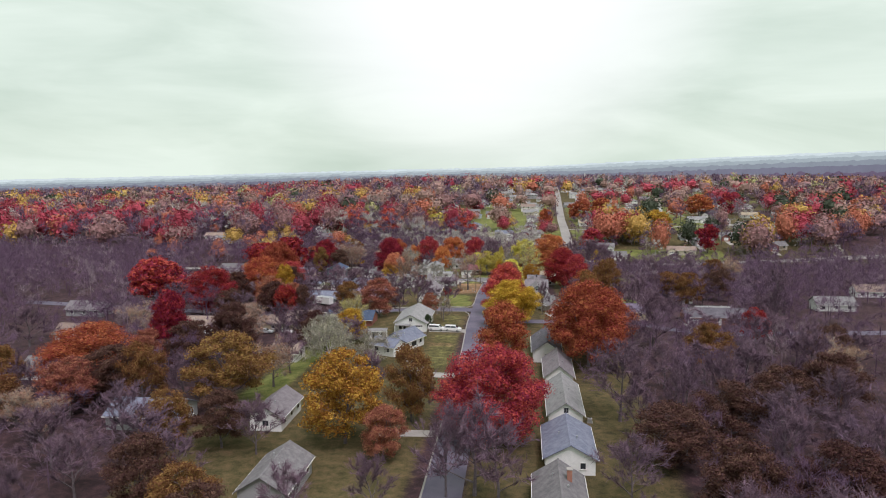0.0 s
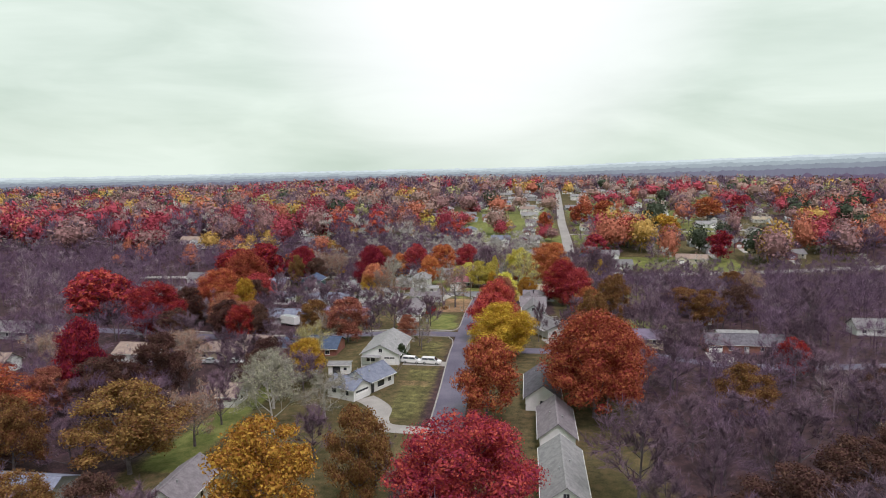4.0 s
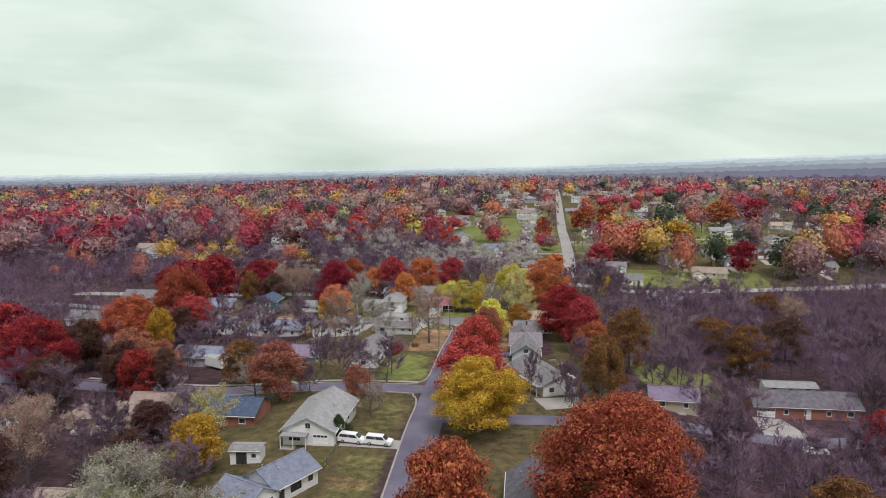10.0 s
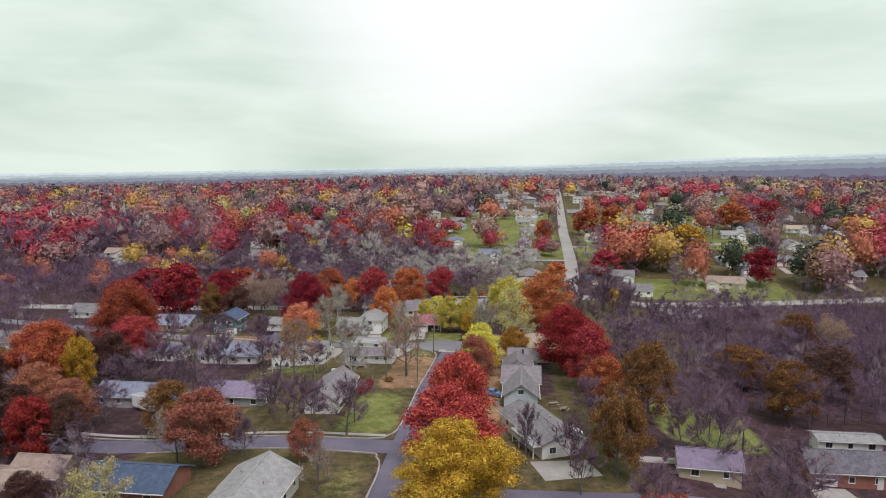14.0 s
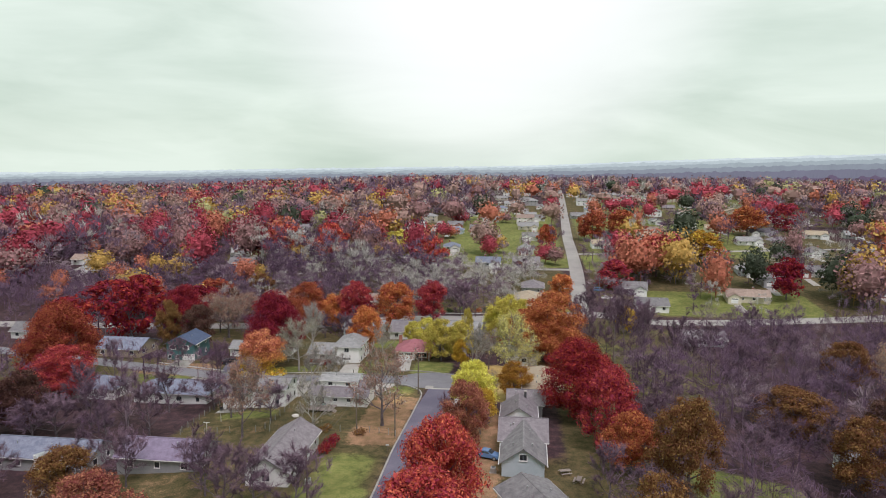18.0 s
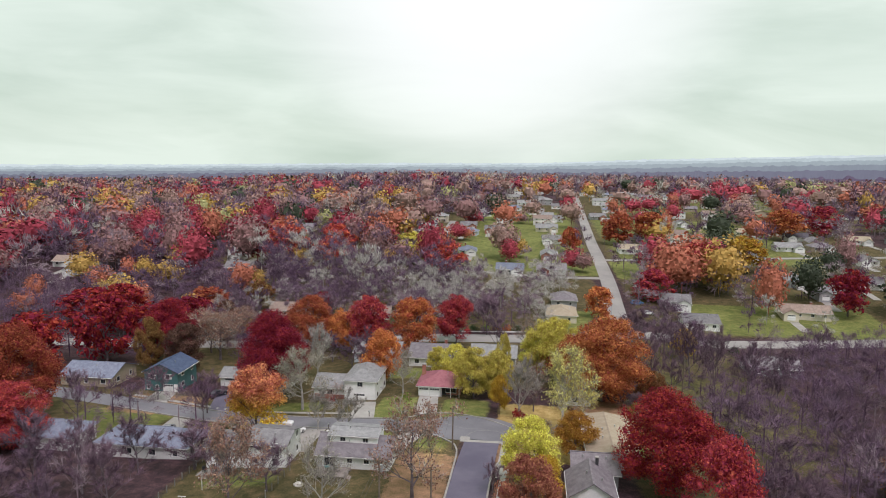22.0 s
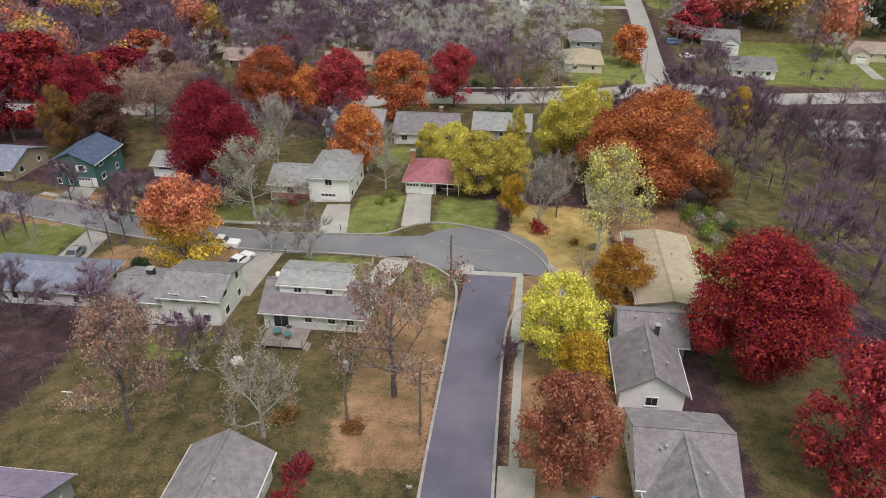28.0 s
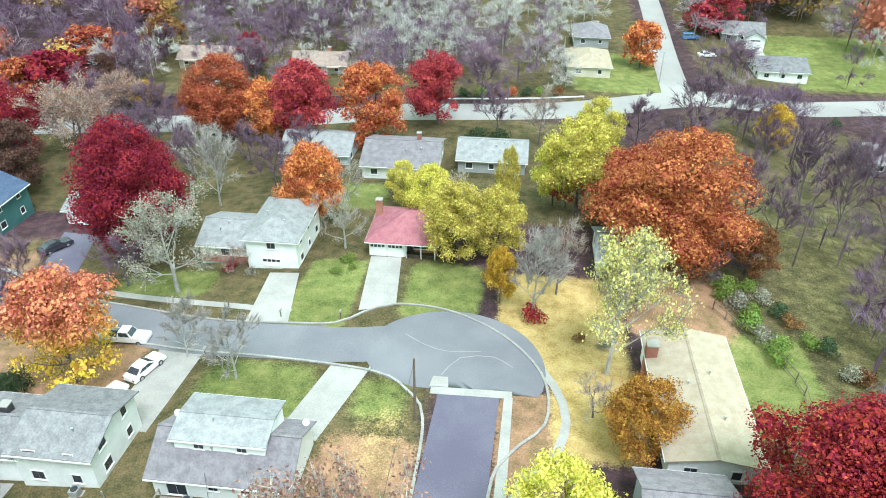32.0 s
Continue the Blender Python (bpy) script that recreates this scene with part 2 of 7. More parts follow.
def ground_material():
    """Leaf mould everywhere; grass, dull grass, golden and brown fallen leaves where the ground's own covers say so, with ragged edges."""
    m = bpy.data.materials.new("ground_cover")
    m.use_nodes = True
    t = m.node_tree
    b = t.nodes["Principled BSDF"]
    pos = node(t, "ShaderNodeNewGeometry").outputs["Position"]

    def fuzz(scale, detail=4.0):
        n = node(t, "ShaderNodeTexNoise", {"Scale": scale, "Detail": detail, "Roughness": 0.65})
        t.links.new(pos, n.inputs["Vector"])
        return n.outputs["Fac"]

    def ramp(fac, stops):
        r = node(t, "ShaderNodeValToRGB")
        el = r.color_ramp.elements
        while len(el) < len(stops):
            el.new(0.5)
        for e, (p, c) in zip(el, stops):
            e.position, e.color = p, (*c, 1)
        t.links.new(fac, r.inputs["Fac"])
        return r.outputs[0]

    fine, mid, broad = fuzz(5.0), fuzz(0.55), fuzz(0.09)
    both = node(t, "ShaderNodeMixRGB", {"Fac": 0.5})
    t.links.new(fine, both.inputs["Color1"])
    t.links.new(mid, both.inputs["Color2"])
    both = both.outputs[0]
    colour = ramp(both, ((0.38, (0.032, 0.023, 0.026)), (0.5, (0.062, 0.037, 0.041)), (0.62, (0.115, 0.064, 0.068))))
    covers = (
        ("dull", ((0.38, (0.045, 0.044, 0.02)), (0.5, (0.095, 0.08, 0.036)), (0.63, (0.175, 0.118, 0.066)))),
        ("green", ((0.38, (0.085, 0.107, 0.03)), (0.5, (0.15, 0.168, 0.05)), (0.63, (0.235, 0.222, 0.08)))),
        ("brown", ((0.38, (0.15, 0.115, 0.05)), (0.5, (0.27, 0.16, 0.095)), (0.62, (0.38, 0.22, 0.13)))),
        ("gold", ((0.38, (0.26, 0.18, 0.06)), (0.5, (0.40, 0.28, 0.105)), (0.62, (0.49, 0.37, 0.165)))),
    )
    for name, stops in covers:
        at = node(t, "ShaderNodeAttribute")
        at.attribute_name = "cover_" + name
        jag = node(t, "ShaderNodeMath", operation="MULTIPLY_ADD")
        jag.inputs[1].default_value, jag.inputs[2].default_value = 0.9, -0.45
        t.links.new(both, jag.inputs[0])
        add = node(t, "ShaderNodeMath", operation="ADD")
        t.links.new(at.outputs["Fac"], add.inputs[0])
        t.links.new(jag.outputs[0], add.inputs[1])
        edge = node(t, "ShaderNodeMapRange", {"From Min": 0.32, "From Max": 0.62}, interpolation_type="SMOOTHSTEP")
        t.links.new(add.outputs[0], edge.inputs["Value"])
        mix = node(t, "ShaderNodeMixRGB")
        t.links.new(edge.outputs[0], mix.inputs["Fac"])
        t.links.new(colour, mix.inputs["Color1"])
        t.links.new(ramp(both, stops), mix.inputs["Color2"])
        colour = mix.outputs[0]
    tone = node(t, "ShaderNodeMapRange", {"From Min": 0.35, "From Max": 0.65, "To Min": 0.8, "To Max": 1.2})
    t.links.new(broad, tone.inputs["Value"])
    hsv = node(t, "ShaderNodeHueSaturation")
    t.links.new(tone.outputs[0], hsv.inputs["Value"])
    t.links.new(colour, hsv.inputs["Color"])
    t.links.new(hsv.outputs[0], b.inputs["Base Color"])
    b.inputs["Roughness"].default_value = 0.95
    b.inputs["Specular IOR Level"].default_value = 0.1
    bump = node(t, "ShaderNodeBump", {"Strength": 0.7, "Distance": 0.12})
    t.links.new(both, bump.inputs["Height"])
    t.links.new(bump.outputs[0], b.inputs["Normal"])
    return m


GROUND = ground_material()
LEAF_BROWN = mat("fallen_leaves_brown", (0.36, 0.20, 0.12), (0.18, 0.14, 0.05), c3=(0.29, 0.17, 0.10), rough=0.9, fine=6, coarse=0.2, bump=0.6, space="World", spec=0.1, vary=0)
WHITE = mat("white_siding", (0.81, 0.82, 0.80), (0.71, 0.725, 0.705), rough=0.6, fine=4, coarse=0.6, bump=0.08)
TRIM = mat("white_trim", (0.78, 0.78, 0.76), (0.70, 0.70, 0.68), rough=0.5, bump=0.03)
GLASS = mat("window_glass", (0.03, 0.035, 0.045), (0.05, 0.055, 0.065), rough=0.08, bump=0, spec=0.7)
DARK = mat("dark_metal", (0.05, 0.05, 0.055), (0.08, 0.08, 0.085), rough=0.5, bump=0.05, metal=0.4)
GALV = mat("galvanised", (0.42, 0.43, 0.44), (0.52, 0.53, 0.54), rough=0.45, metal=0.7, bump=0.05)
WOODPOLE = mat("pole_wood", (0.13, 0.10, 0.08), (0.20, 0.16, 0.13), rough=0.9, fine=8, bump=0.4)
DECKWOOD = mat("deck_wood", (0.20, 0.165, 0.15), (0.29, 0.25, 0.225), rough=0.85, fine=6, bump=0.3)
BRICK = mat("brick_red", (0.30, 0.12, 0.09), (0.38, 0.18, 0.13), rough=0.85, fine=9, bump=0.3)


def shingle(name, c, c2):
    return mat(name, c, c2, rough=0.9, fine=5, coarse=1.1, bump=0.5, spec=0.2, low=0.40, high=0.60)


ROOF = {
    "grey": shingle("shingle_grey", (0.15, 0.143, 0.15), (0.245, 0.238, 0.24)),
    "light": shingle("shingle_light", (0.21, 0.21, 0.215), (0.31, 0.31, 0.305)),
    "dark": shingle("shingle_dark", (0.085, 0.08, 0.095), (0.15, 0.14, 0.16)),
    "slate": shingle("shingle_slate", (0.145, 0.165, 0.225), (0.225, 0.245, 0.305)),
    "red": shingle("shingle_red", (0.28, 0.10, 0.125), (0.36, 0.15, 0.165)),
    "tan": shingle("shingle_tan", (0.31, 0.25, 0.18), (0.38, 0.32, 0.24)),
    "brown": shingle("shingle_brown", (0.24, 0.18, 0.15), (0.34, 0.26, 0.22)),
    "navy": shingle("shingle_navy", (0.055, 0.078, 0.13), (0.088, 0.118, 0.19)),
    "purple": shingle("shingle_purple", (0.17, 0.14, 0.20), (0.24, 0.20, 0.28)),
    "mauve": shingle("shingle_mauve", (0.165, 0.148, 0.16), (0.25, 0.228, 0.24)),
}
WALL = {
    "white": WHITE,
    "cream": mat("cream_siding", (0.66, 0.60, 0.48), (0.56, 0.51, 0.41), rough=0.6, bump=0.08),
    "pale_blue": mat("pale_blue_siding", (0.52, 0.60, 0.64), (0.45, 0.53, 0.58), rough=0.6, bump=0.08),
    "teal": mat("teal_siding", (0.05, 0.13, 0.13), (0.07, 0.17, 0.17), rough=0.6, bump=0.08),
    "grey": mat("grey_siding", (0.36, 0.37, 0.37), (0.30, 0.31, 0.32), rough=0.6, bump=0.08),
    "brick": BRICK,
    "tan": mat("tan_siding", (0.46, 0.38, 0.28), (0.40, 0.33, 0.25), rough=0.65, bump=0.08),
}


# ---- ground form ----
def ss(v, a, b):
    t = np.clip((np.asarray(v, float) - a) / (b - a), 0, 1)
    return t * t * (3 - 2 * t)


def ground_z(x, y):
    x, y = np.asarray(x, float), np.asarray(y, float)
    base = np.interp(y, [-400, 200, 260, 320, 380, 430, 520, 650, 900, 6000], [0, 0, -1.5, -5, -8, -9, -7, -4, -1, 0])
    base = base - 4 * ss(x, 25, 60) * ss(y, 120, 220) * (1 - ss(y, 430, 520))
    base = base - 3 * ss(-x, 30, 75) * ss(y, 120, 200) * (1 - ss(y, 400, 500))
    # far country: the land drops behind a brow, and falls away on one side
    d = np.hypot(x, y)
    return base - 60 * ss(d, 1000, 2600) - 110 * ss(d, 3300, 5600) - 12 * ss(-x, 150, 520) * ss(y, 300, 900)


def gz(x, y):
    return float(ground_z(x, y))


# ---- mesh helpers ----
def mesh_from(name, verts, faces, material, smooth=False):
    me = bpy.data.meshes.new(name)
    me.from_pydata([tuple(v) for v in verts], [], [tuple(f) for f in faces])
    for m in (material if isinstance(material, (list, tuple)) else [material]):
        me.materials.append(m)
    if smooth:
        me.polygons.foreach_set("use_smooth", [True] * len(me.polygons))
    me.update()
    return me


def part(name, bm, material, parent, label=""):
    """One mesh object under a thing or a part; bm: a bmesh, or a mesh to share."""
    if isinstance(bm, bmesh.types.BMesh):
        me = bpy.data.meshes.new(name)
        bm.normal_update()
        bm.to_mesh(me)
        bm.free()
        me.materials.append(material)
    else:
        me = bm
    ob = new(name, me)
    ob.parent = parent
    if label:
        tagged(ob, label)
    return ob


def box(bm, x0, y0, z0, x1, y1, z1, bevel=0.0):
    vs = [bm.verts.new(p) for p in ((x0, y0, z0), (x1, y0, z0), (x1, y1, z0), (x0, y1, z0), (x0, y0, z1), (x1, y0, z1), (x1, y1, z1), (x0, y1, z1))]
    fs = [bm.faces.new([vs[i] for i in f]) for f in ((0, 3, 2, 1), (4, 5, 6, 7), (0, 1, 5, 4), (1, 2, 6, 5), (2, 3, 7, 6), (3, 0, 4, 7))]
    if bevel > 0:
        bmesh.ops.bevel(bm, geom=list({e for f in fs for e in f.edges}), offset=bevel, segments=1, affect="EDGES")
    return vs


def boxmesh(*a, bevel=0.0):
    bm = bmesh.new()
    box(bm, *a, bevel=bevel)
    return bm


def poly(bm, pts):
    return bm.faces.new([bm.verts.new(p) for p in pts])


def prism(bm, a, b):
    """A closed solid between two outlines of the same count."""
    va, vb = [bm.verts.new(p) for p in a], [bm.verts.new(p) for p in b]
    n = len(a)
    bm.faces.new(va[::-1])
    bm.faces.new(vb)
    for i in range(n):
        bm.faces.new((va[i], va[(i + 1) % n], vb[(i + 1) % n], vb[i]))


def tube(verts, faces, p, q, r0, r1, n=4):
    """A tapered tube from p to q, added to plain lists."""
    p, q = Vector(p), Vector(q)
    d = (q - p)
    u = d.orthogonal().normalized()
    v = d.cross(u).normalized()
    k = len(verts)
    for c, r in ((p, r0), (q, r1)):
        for i in range(n):
            a = 2 * math.pi * i / n
            verts.append(c + u * (r * math.cos(a)) + v * (r * math.sin(a)))
    for i in range(n):
        j = (i + 1) % n
        faces.append((k + i, k + j, k + n + j, k + n + i))
    faces.append(tuple(k + n + i for i in range(n)))


def rod(bm, p, q, r, n=6, r1=None):
    v, f = [], []
    tube(v, f, p, q, r, r if r1 is None else r1, n)
    f.append(tuple(range(n))[::-1])
    vs = [bm.verts.new(c) for c in v]
    for face in f:
        bm.faces.new([vs[i] for i in face])


def thing(name, x, y, z=None, rz=0.0):
    e = new(name)
    e.matrix_world = pose(x, y, gz(x, y) if z is None else z, 0, 0, rz)
    return e


# ---- ground, roads ----
def spread(lo, hi, step, far, grow=1.18):
    mid = list(np.arange(lo, hi + 0.1, step))
    up, s = [], step
    while (up[-1] if up else hi) < far[1]:
        s *= grow
        up.append((up[-1] if up else hi) + s)
    down, s = [], step
    while (down[-1] if down else lo) > far[0]:
        s *= grow
        down.append((down[-1] if down else lo) - s)
    return np.array(down[::-1] + mid + up)


COVERS = []


def cover(kind, x0, y0, x1, y1, much=1.0, soft=2.5):
    """A soft-edged stretch of ground cover."""
    COVERS.append((kind, x0, y0, x1, y1, much, soft))


def build_ground():
    xs, ys = spread(-130, 130, 2.0, (-4700, 4700)), spread(60, 560, 2.0, (-900, 4700))
    X, Y = np.meshgrid(xs, ys)
    Z = ground_z(X, Y)
    nx, ny = len(xs), len(ys)
    idx = np.arange(nx * ny).reshape(ny, nx)
    faces = np.stack([idx[:-1, :-1], idx[:-1, 1:], idx[1:, 1:], idx[1:, :-1]], -1).reshape(-1, 4)
    me = mesh_from("ground", np.stack([X, Y, Z], -1).reshape(-1, 3), faces, GROUND, smooth=True)
    for name in ("dull", "green", "brown", "gold"):
        field = np.zeros(X.shape)
        for kind, x0, y0, x1, y1, much, soft in COVERS:
            if kind == name:
                w = ss(X, x0 - soft, x0 + soft) * ss(-X, -x1 - soft, -x1 + soft) * ss(Y, y0 - soft, y0 + soft) * ss(-Y, -y1 - soft, -y1 + soft)
                field = np.maximum(field, w * much)
        at = me.attributes.new("cover_" + name, "FLOAT", "POINT")
        at.data.foreach_set("value", field.ravel())
    tagged(new("ground", me), "rolling ground of grass and fallen autumn leaves", "ground", kind="structure")


def drape(name, rows, material, lift, label="", category="", smooth=True):
    """A sheet over the ground from rows of (x, y) of equal length."""
    n = len(rows[0])
    verts = [(x, y, gz(x, y) + lift) for r in rows for x, y in r]
    faces = [(i * n + j, i * n + j + 1, (i + 1) * n + j + 1, (i + 1) * n + j) for i in range(len(rows) - 1) for j in range(n - 1)]
    ob = new(name, mesh_from(name, verts, faces, material, smooth))
    return tagged(ob, label, category, kind="structure") if label else ob


def line(pts, step=2.0):
    """A smooth line (Catmull-Rom) through the points, at even steps."""
    p = [Vector((*q, 0)) for q in pts]
    p = [2 * p[0] - p[1]] + p + [2 * p[-1] - p[-2]]
    out = []
    for i in range(1, len(p) - 2):
        n = max(2, int((p[i + 1] - p[i]).length / step))
        for k in range(n):
            t = k / n
            out.append(0.5 * ((2 * p[i]) + (p[i + 1] - p[i - 1]) * t + (2 * p[i - 1] - 5 * p[i] + 4 * p[i + 1] - p[i + 2]) * t * t + (3 * p[i] - p[i - 1] - 3 * p[i + 1] + p[i + 2]) * t ** 3))
    out.append(p[-2])
    return out


def ribbon(name, pts, width, material, lift, label, category, step=2.0, cross=4):
    l = line(pts, step)
    rows = []
    for i, c in enumerate(l):
        d = (l[min(i + 1, len(l) - 1)] - l[max(i - 1, 0)]).normalized()
        side = Vector((d.y, -d.x, 0))
        w = width[0] + (width[1] - width[0]) * i / (len(l) - 1) if isinstance(width, tuple) else width
        rows.append([tuple((c + side * (w * (k / cross - 0.5)))[:2]) for k in range(cross + 1)])
    return drape(name, rows, material, lift, label, category)


def quad(name, a, b, c, d, material, lift, label, category):
    """A draped four-cornered sheet, corners in turn."""
    a, b, c, d = [Vector(p) for p in (a, b, c, d)]
    nu = max(2, int(max((b - a).length, (c - d).length) / 2))
    nv = max(2, int(max((d - a).length, (c - b).length) / 2))
    rows = [[tuple((a.lerp(b, i / nu)).lerp(d.lerp(c, i / nu), j / nv)) for i in range(nu + 1)] for j in range(nv + 1)]
    return drape(name, rows, material, lift, label, category)


def kerb(pts, label="pale concrete kerb beside the asphalt street", h=0.14, w=0.28):
    l = line(pts, 1.5)
    verts, faces = [], []
    for i, c in enumerate(l):
        d = (l[min(i + 1, len(l) - 1)] - l[max(i - 1, 0)]).normalized()
        side = Vector((d.y, -d.x, 0))
        for o, z in ((-w / 2, -0.05), (-w / 2, h), (w / 2, h), (w / 2, -0.05)):
            q = c + side * o
            verts.append((q.x, q.y, gz(q.x, q.y) + 0.05 + z))
        if i:
            k = i * 4
            faces += [(k - 4 + j, k + j, k + j + 1, k - 3 + j) for j in range(3)]
    tagged(new("kerb", mesh_from("kerb", verts, faces, KERBSTONE)), label, "kerb", kind="structure")


# ground cover, garden by garden
cover("dull", -62, -90, -17, 346, 0.8, 4)
cover("dull", -10, -90, 26, 262, 0.6, 4)
cover("dull", -160, 292, -58, 330, 0.7, 5)
cover("dull", -110, 338, 10, 384, 0.85, 5)
cover("dull", 24, 322, 62, 398, 0.75, 8)
cover("dull", 12, 258, 26, 312, 0.9, 3)
cover("dull", -120, 396, 24, 500, 0.7, 6)
cover("dull", 34, 420, 200, 700, 0.8, 8)
cover("dull", -160, 500, 30, 900, 0.8, 8)
cover("dull", 40, 700, 300, 1050, 0.8, 10)
cover("green", -36.5, 309, -29, 325, 1.0, 1.6)
cover("green", -23.5, 312, -13, 326, 0.75, 2.0)
cover("green", -42.5, 292, -29, 303, 0.7, 2.5)
cover("green", -26, 294, -19, 302, 0.6, 2.0)
cover("green", -58, 276, -44, 283, 0.62, 3)
cover("brown", -60, 264, -28, 275, 0.35, 4)
cover("green", -99, 297, -79, 315, 0.9, 2.5)
cover("green", -71, 297, -62, 306, 0.7, 2.0)
cover("green", -29, 234, -18.5, 259, 0.62, 3)
cover("green", -62, 315, -48, 322, 0.8, 2.0)
cover("green", -29, 236, -18, 246, 0.9, 2.5)
cover("green", -26, 160, -16.5, 195, 0.42, 2.5)
cover("green", -26, 201, -18, 222, 0.42, 3)
cover("green", 13.5, 297, 23, 314, 0.95, 2.0)
cover("green", 31, 240, 50, 262, 0.9, 4)
cover("green", 34, 330, 60, 368, 0.3, 6)
cover("green", -60, 135, -52, 200, 0.9, 3)
cover("green", 2, 404, 24, 434, 1.0, 3)
cover("green", 56, 424, 124, 464, 1.0, 4)
cover("green", 35, 498, 62, 542, 1.0, 3)
cover("green", -32, 501, 27, 545, 1.0, 3)
cover("green", -40, 340, -30, 350, 0.8, 2.5)
cover("green", -46, 515, 27, 780, 0.72, 8)
cover("green", 37, 540, 150, 760, 0.55, 8)
cover("green", 60, 780, 260, 1000, 0.5, 12)
cover("brown", -27, 262, -17.5, 293, 0.85, 2.5)
cover("brown", -72, 293, -50, 307, 0.75, 2.5)
cover("brown", -58, 238, -30, 262, 0.35, 4)
cover("brown", 4, 312, 17, 330, 0.85, 3)
cover("brown", -96, 312, -76, 326, 0.8, 3)
cover("brown", -27, 180, -17, 186, 0.5, 3)
cover("brown", -10.5, 225, 2, 284, 0.7, 2)
cover("gold", -11, 303, 3.5, 324, 1.0, 2.5)
cover("gold", -5, 292, 4, 306, 1.0, 2.0)
cover("brown", -10.5, 284, -4, 301, 0.85, 1.5)
cover("dull", 14, 296, 48, 330, 0.8, 4)
cover("green", 20, 300, 60, 360, 0.38, 6)
cover("gold", -25, 286, -18, 298, 0.42, 2.5)
build_ground()
STREET = [(-10.5, -90), (-11.5, 20), (-12.0, 100), (-12.3, 163), (-13.6, 205), (-14.2, 262), (-14.0, 284), (-13.4, 300.3)]
ribbon("road_street", STREET, 6.3, ASPHALT, 0.06, "worn bluish asphalt street between lawns", "road")
ribbon("road_cross", [(-14, 229.3), (-40, 229.2), (-62, 229.4), (-86, 230.5), (-130, 236), (-190, 246)], 5.8, ASPHALT, 0.065, "asphalt side street leading away between houses", "road")
ribbon("road_cross_east", [(-11, 212), (10, 213), (32, 214.5), (70, 219), (120, 226), (200, 240)], 5.4, ASPHALT, 0.065, "asphalt side street under bare trees", "road")
ribbon("road_loop", [(-14, 306.5), (-22, 307.5), (-29, 306.3), (-45, 306.7), (-60, 310.4), (-95, 319), (-130, 327), (-190, 340)], 6.4, ASPHALT_PALE, 0.07, "bluish asphalt street curving out of the knuckle", "road")


def knuckle():
    """The widened bend where the two streets meet."""
    c, n = Vector((-16.0, 303.9)), 48
    rows = []
    for r in (0.02, 0.25, 0.5, 0.75, 1.0):
        row = []
        for i in range(n + 1):
            a = 2 * math.pi * i / n
            rad = 10.5 - 5.4 * math.exp(-((math.degrees(a) - 228) / 42) ** 2)
            row.append((c.x + rad * r * math.cos(a), max(c.y + rad * r * math.sin(a), 300.2)))
        rows.append(row)
    drape("road_knuckle", rows, ASPHALT_PALE, 0.075, "widened asphalt bend with worn patches", "road")


knuckle()
BIG = [(-190, 366), (-120, 373), (-75, 381), (-30, 386), (0, 391), (25, 401), (55, 409), (90, 416), (150, 432), (260, 462)]
ribbon("road_main", BIG, 9.5, ROADWAY, 0.07, "pale concrete through road crossing the valley", "road")
ribbon("road_far", [(25, 404), (27, 440), (29.5, 490), (31, 560), (32, 620), (37, 760), (45, 980), (54, 1250)], 6.6, ROADWAY, 0.08, "pale straight road running to the horizon", "road", step=6)
ribbon("road_far_side", [(28, 497), (10, 496), (-12, 499), (-36, 508), (-52, 540), (-58, 600), (-62, 700)], 5.0, ROADWAY, 0.085, "pale side street between small houses", "road", step=5)
ribbon("road_far_east", [(31, 545), (70, 552), (120, 566), (200, 585)], 5.0, ROADWAY, 0.085, "pale side street between small houses", "road", step=5)
# kerbs
kerb([(-13.8, -90), (-14.9, 90), (-15.5, 163), (-16.8, 205), (-17.1, 219), (-18.6, 224.6), (-23, 226.3), (-60, 226.3)])
kerb([(-110, 236.5), (-62, 232.5), (-40, 232.3), (-22, 232.4), (-18.4, 234.5), (-17.2, 240), (-17.4, 262), (-17.3, 284), (-17.6, 295.6), (-19.9, 299.7), (-24, 302.2), (-36, 303.3), (-46, 304.2), (-60, 307.3), (-95, 315.7)])
kerb([(-95, 322.3), (-60, 313.7), (-45, 310.1), (-36, 309.7), (-30, 310.3), (-27.3, 312.8), (-23.7, 315.1), (-17.3, 314.6), (-11.6, 311.4), (-7.7, 307.2), (-5.5, 302.3), (-5.7, 296.3), (-9, 292), (-10.8, 286), (-11.1, 262), (-10.6, 225)])
# concrete pans across the mouth of the street and along its side
quad("gutter_pan", (-17.4, 299.4), (-9.0, 299.6), (-9.0, 300.7), (-17.4, 300.5), CONCRETE, 0.085, "pale concrete drainage pan across the street", "gutter")
quad("gutter_pan_side", (-10.3, 284), (-9.2, 284), (-8.9, 299.8), (-9.8, 299.8), CONCRETE, 0.09, "pale concrete drainage pan along the street", "gutter")
ribbon("pavement_walk", [(-6.8, 306.2), (-4.6, 302), (-3.6, 297), (-5.4, 291), (-8.8, 286), (-9.4, 262), (-9.2, 240)], 0.9, CONCRETE, 0.07, "narrow concrete footpath beside the street", "pavement")
ribbon("pavement_loop", [(-36, 312.0), (-60, 315.8), (-95, 324.4)], 1.1, CONCRETE, 0.05, "narrow concrete footpath along the street", "pavement")
ribbon("pavement_cross", [(-19, 234.4), (-40, 234.2), (-62, 234.4), (-100, 237.5)], 1.1, CONCRETE, 0.05, "narrow concrete footpath along the street", "pavement")
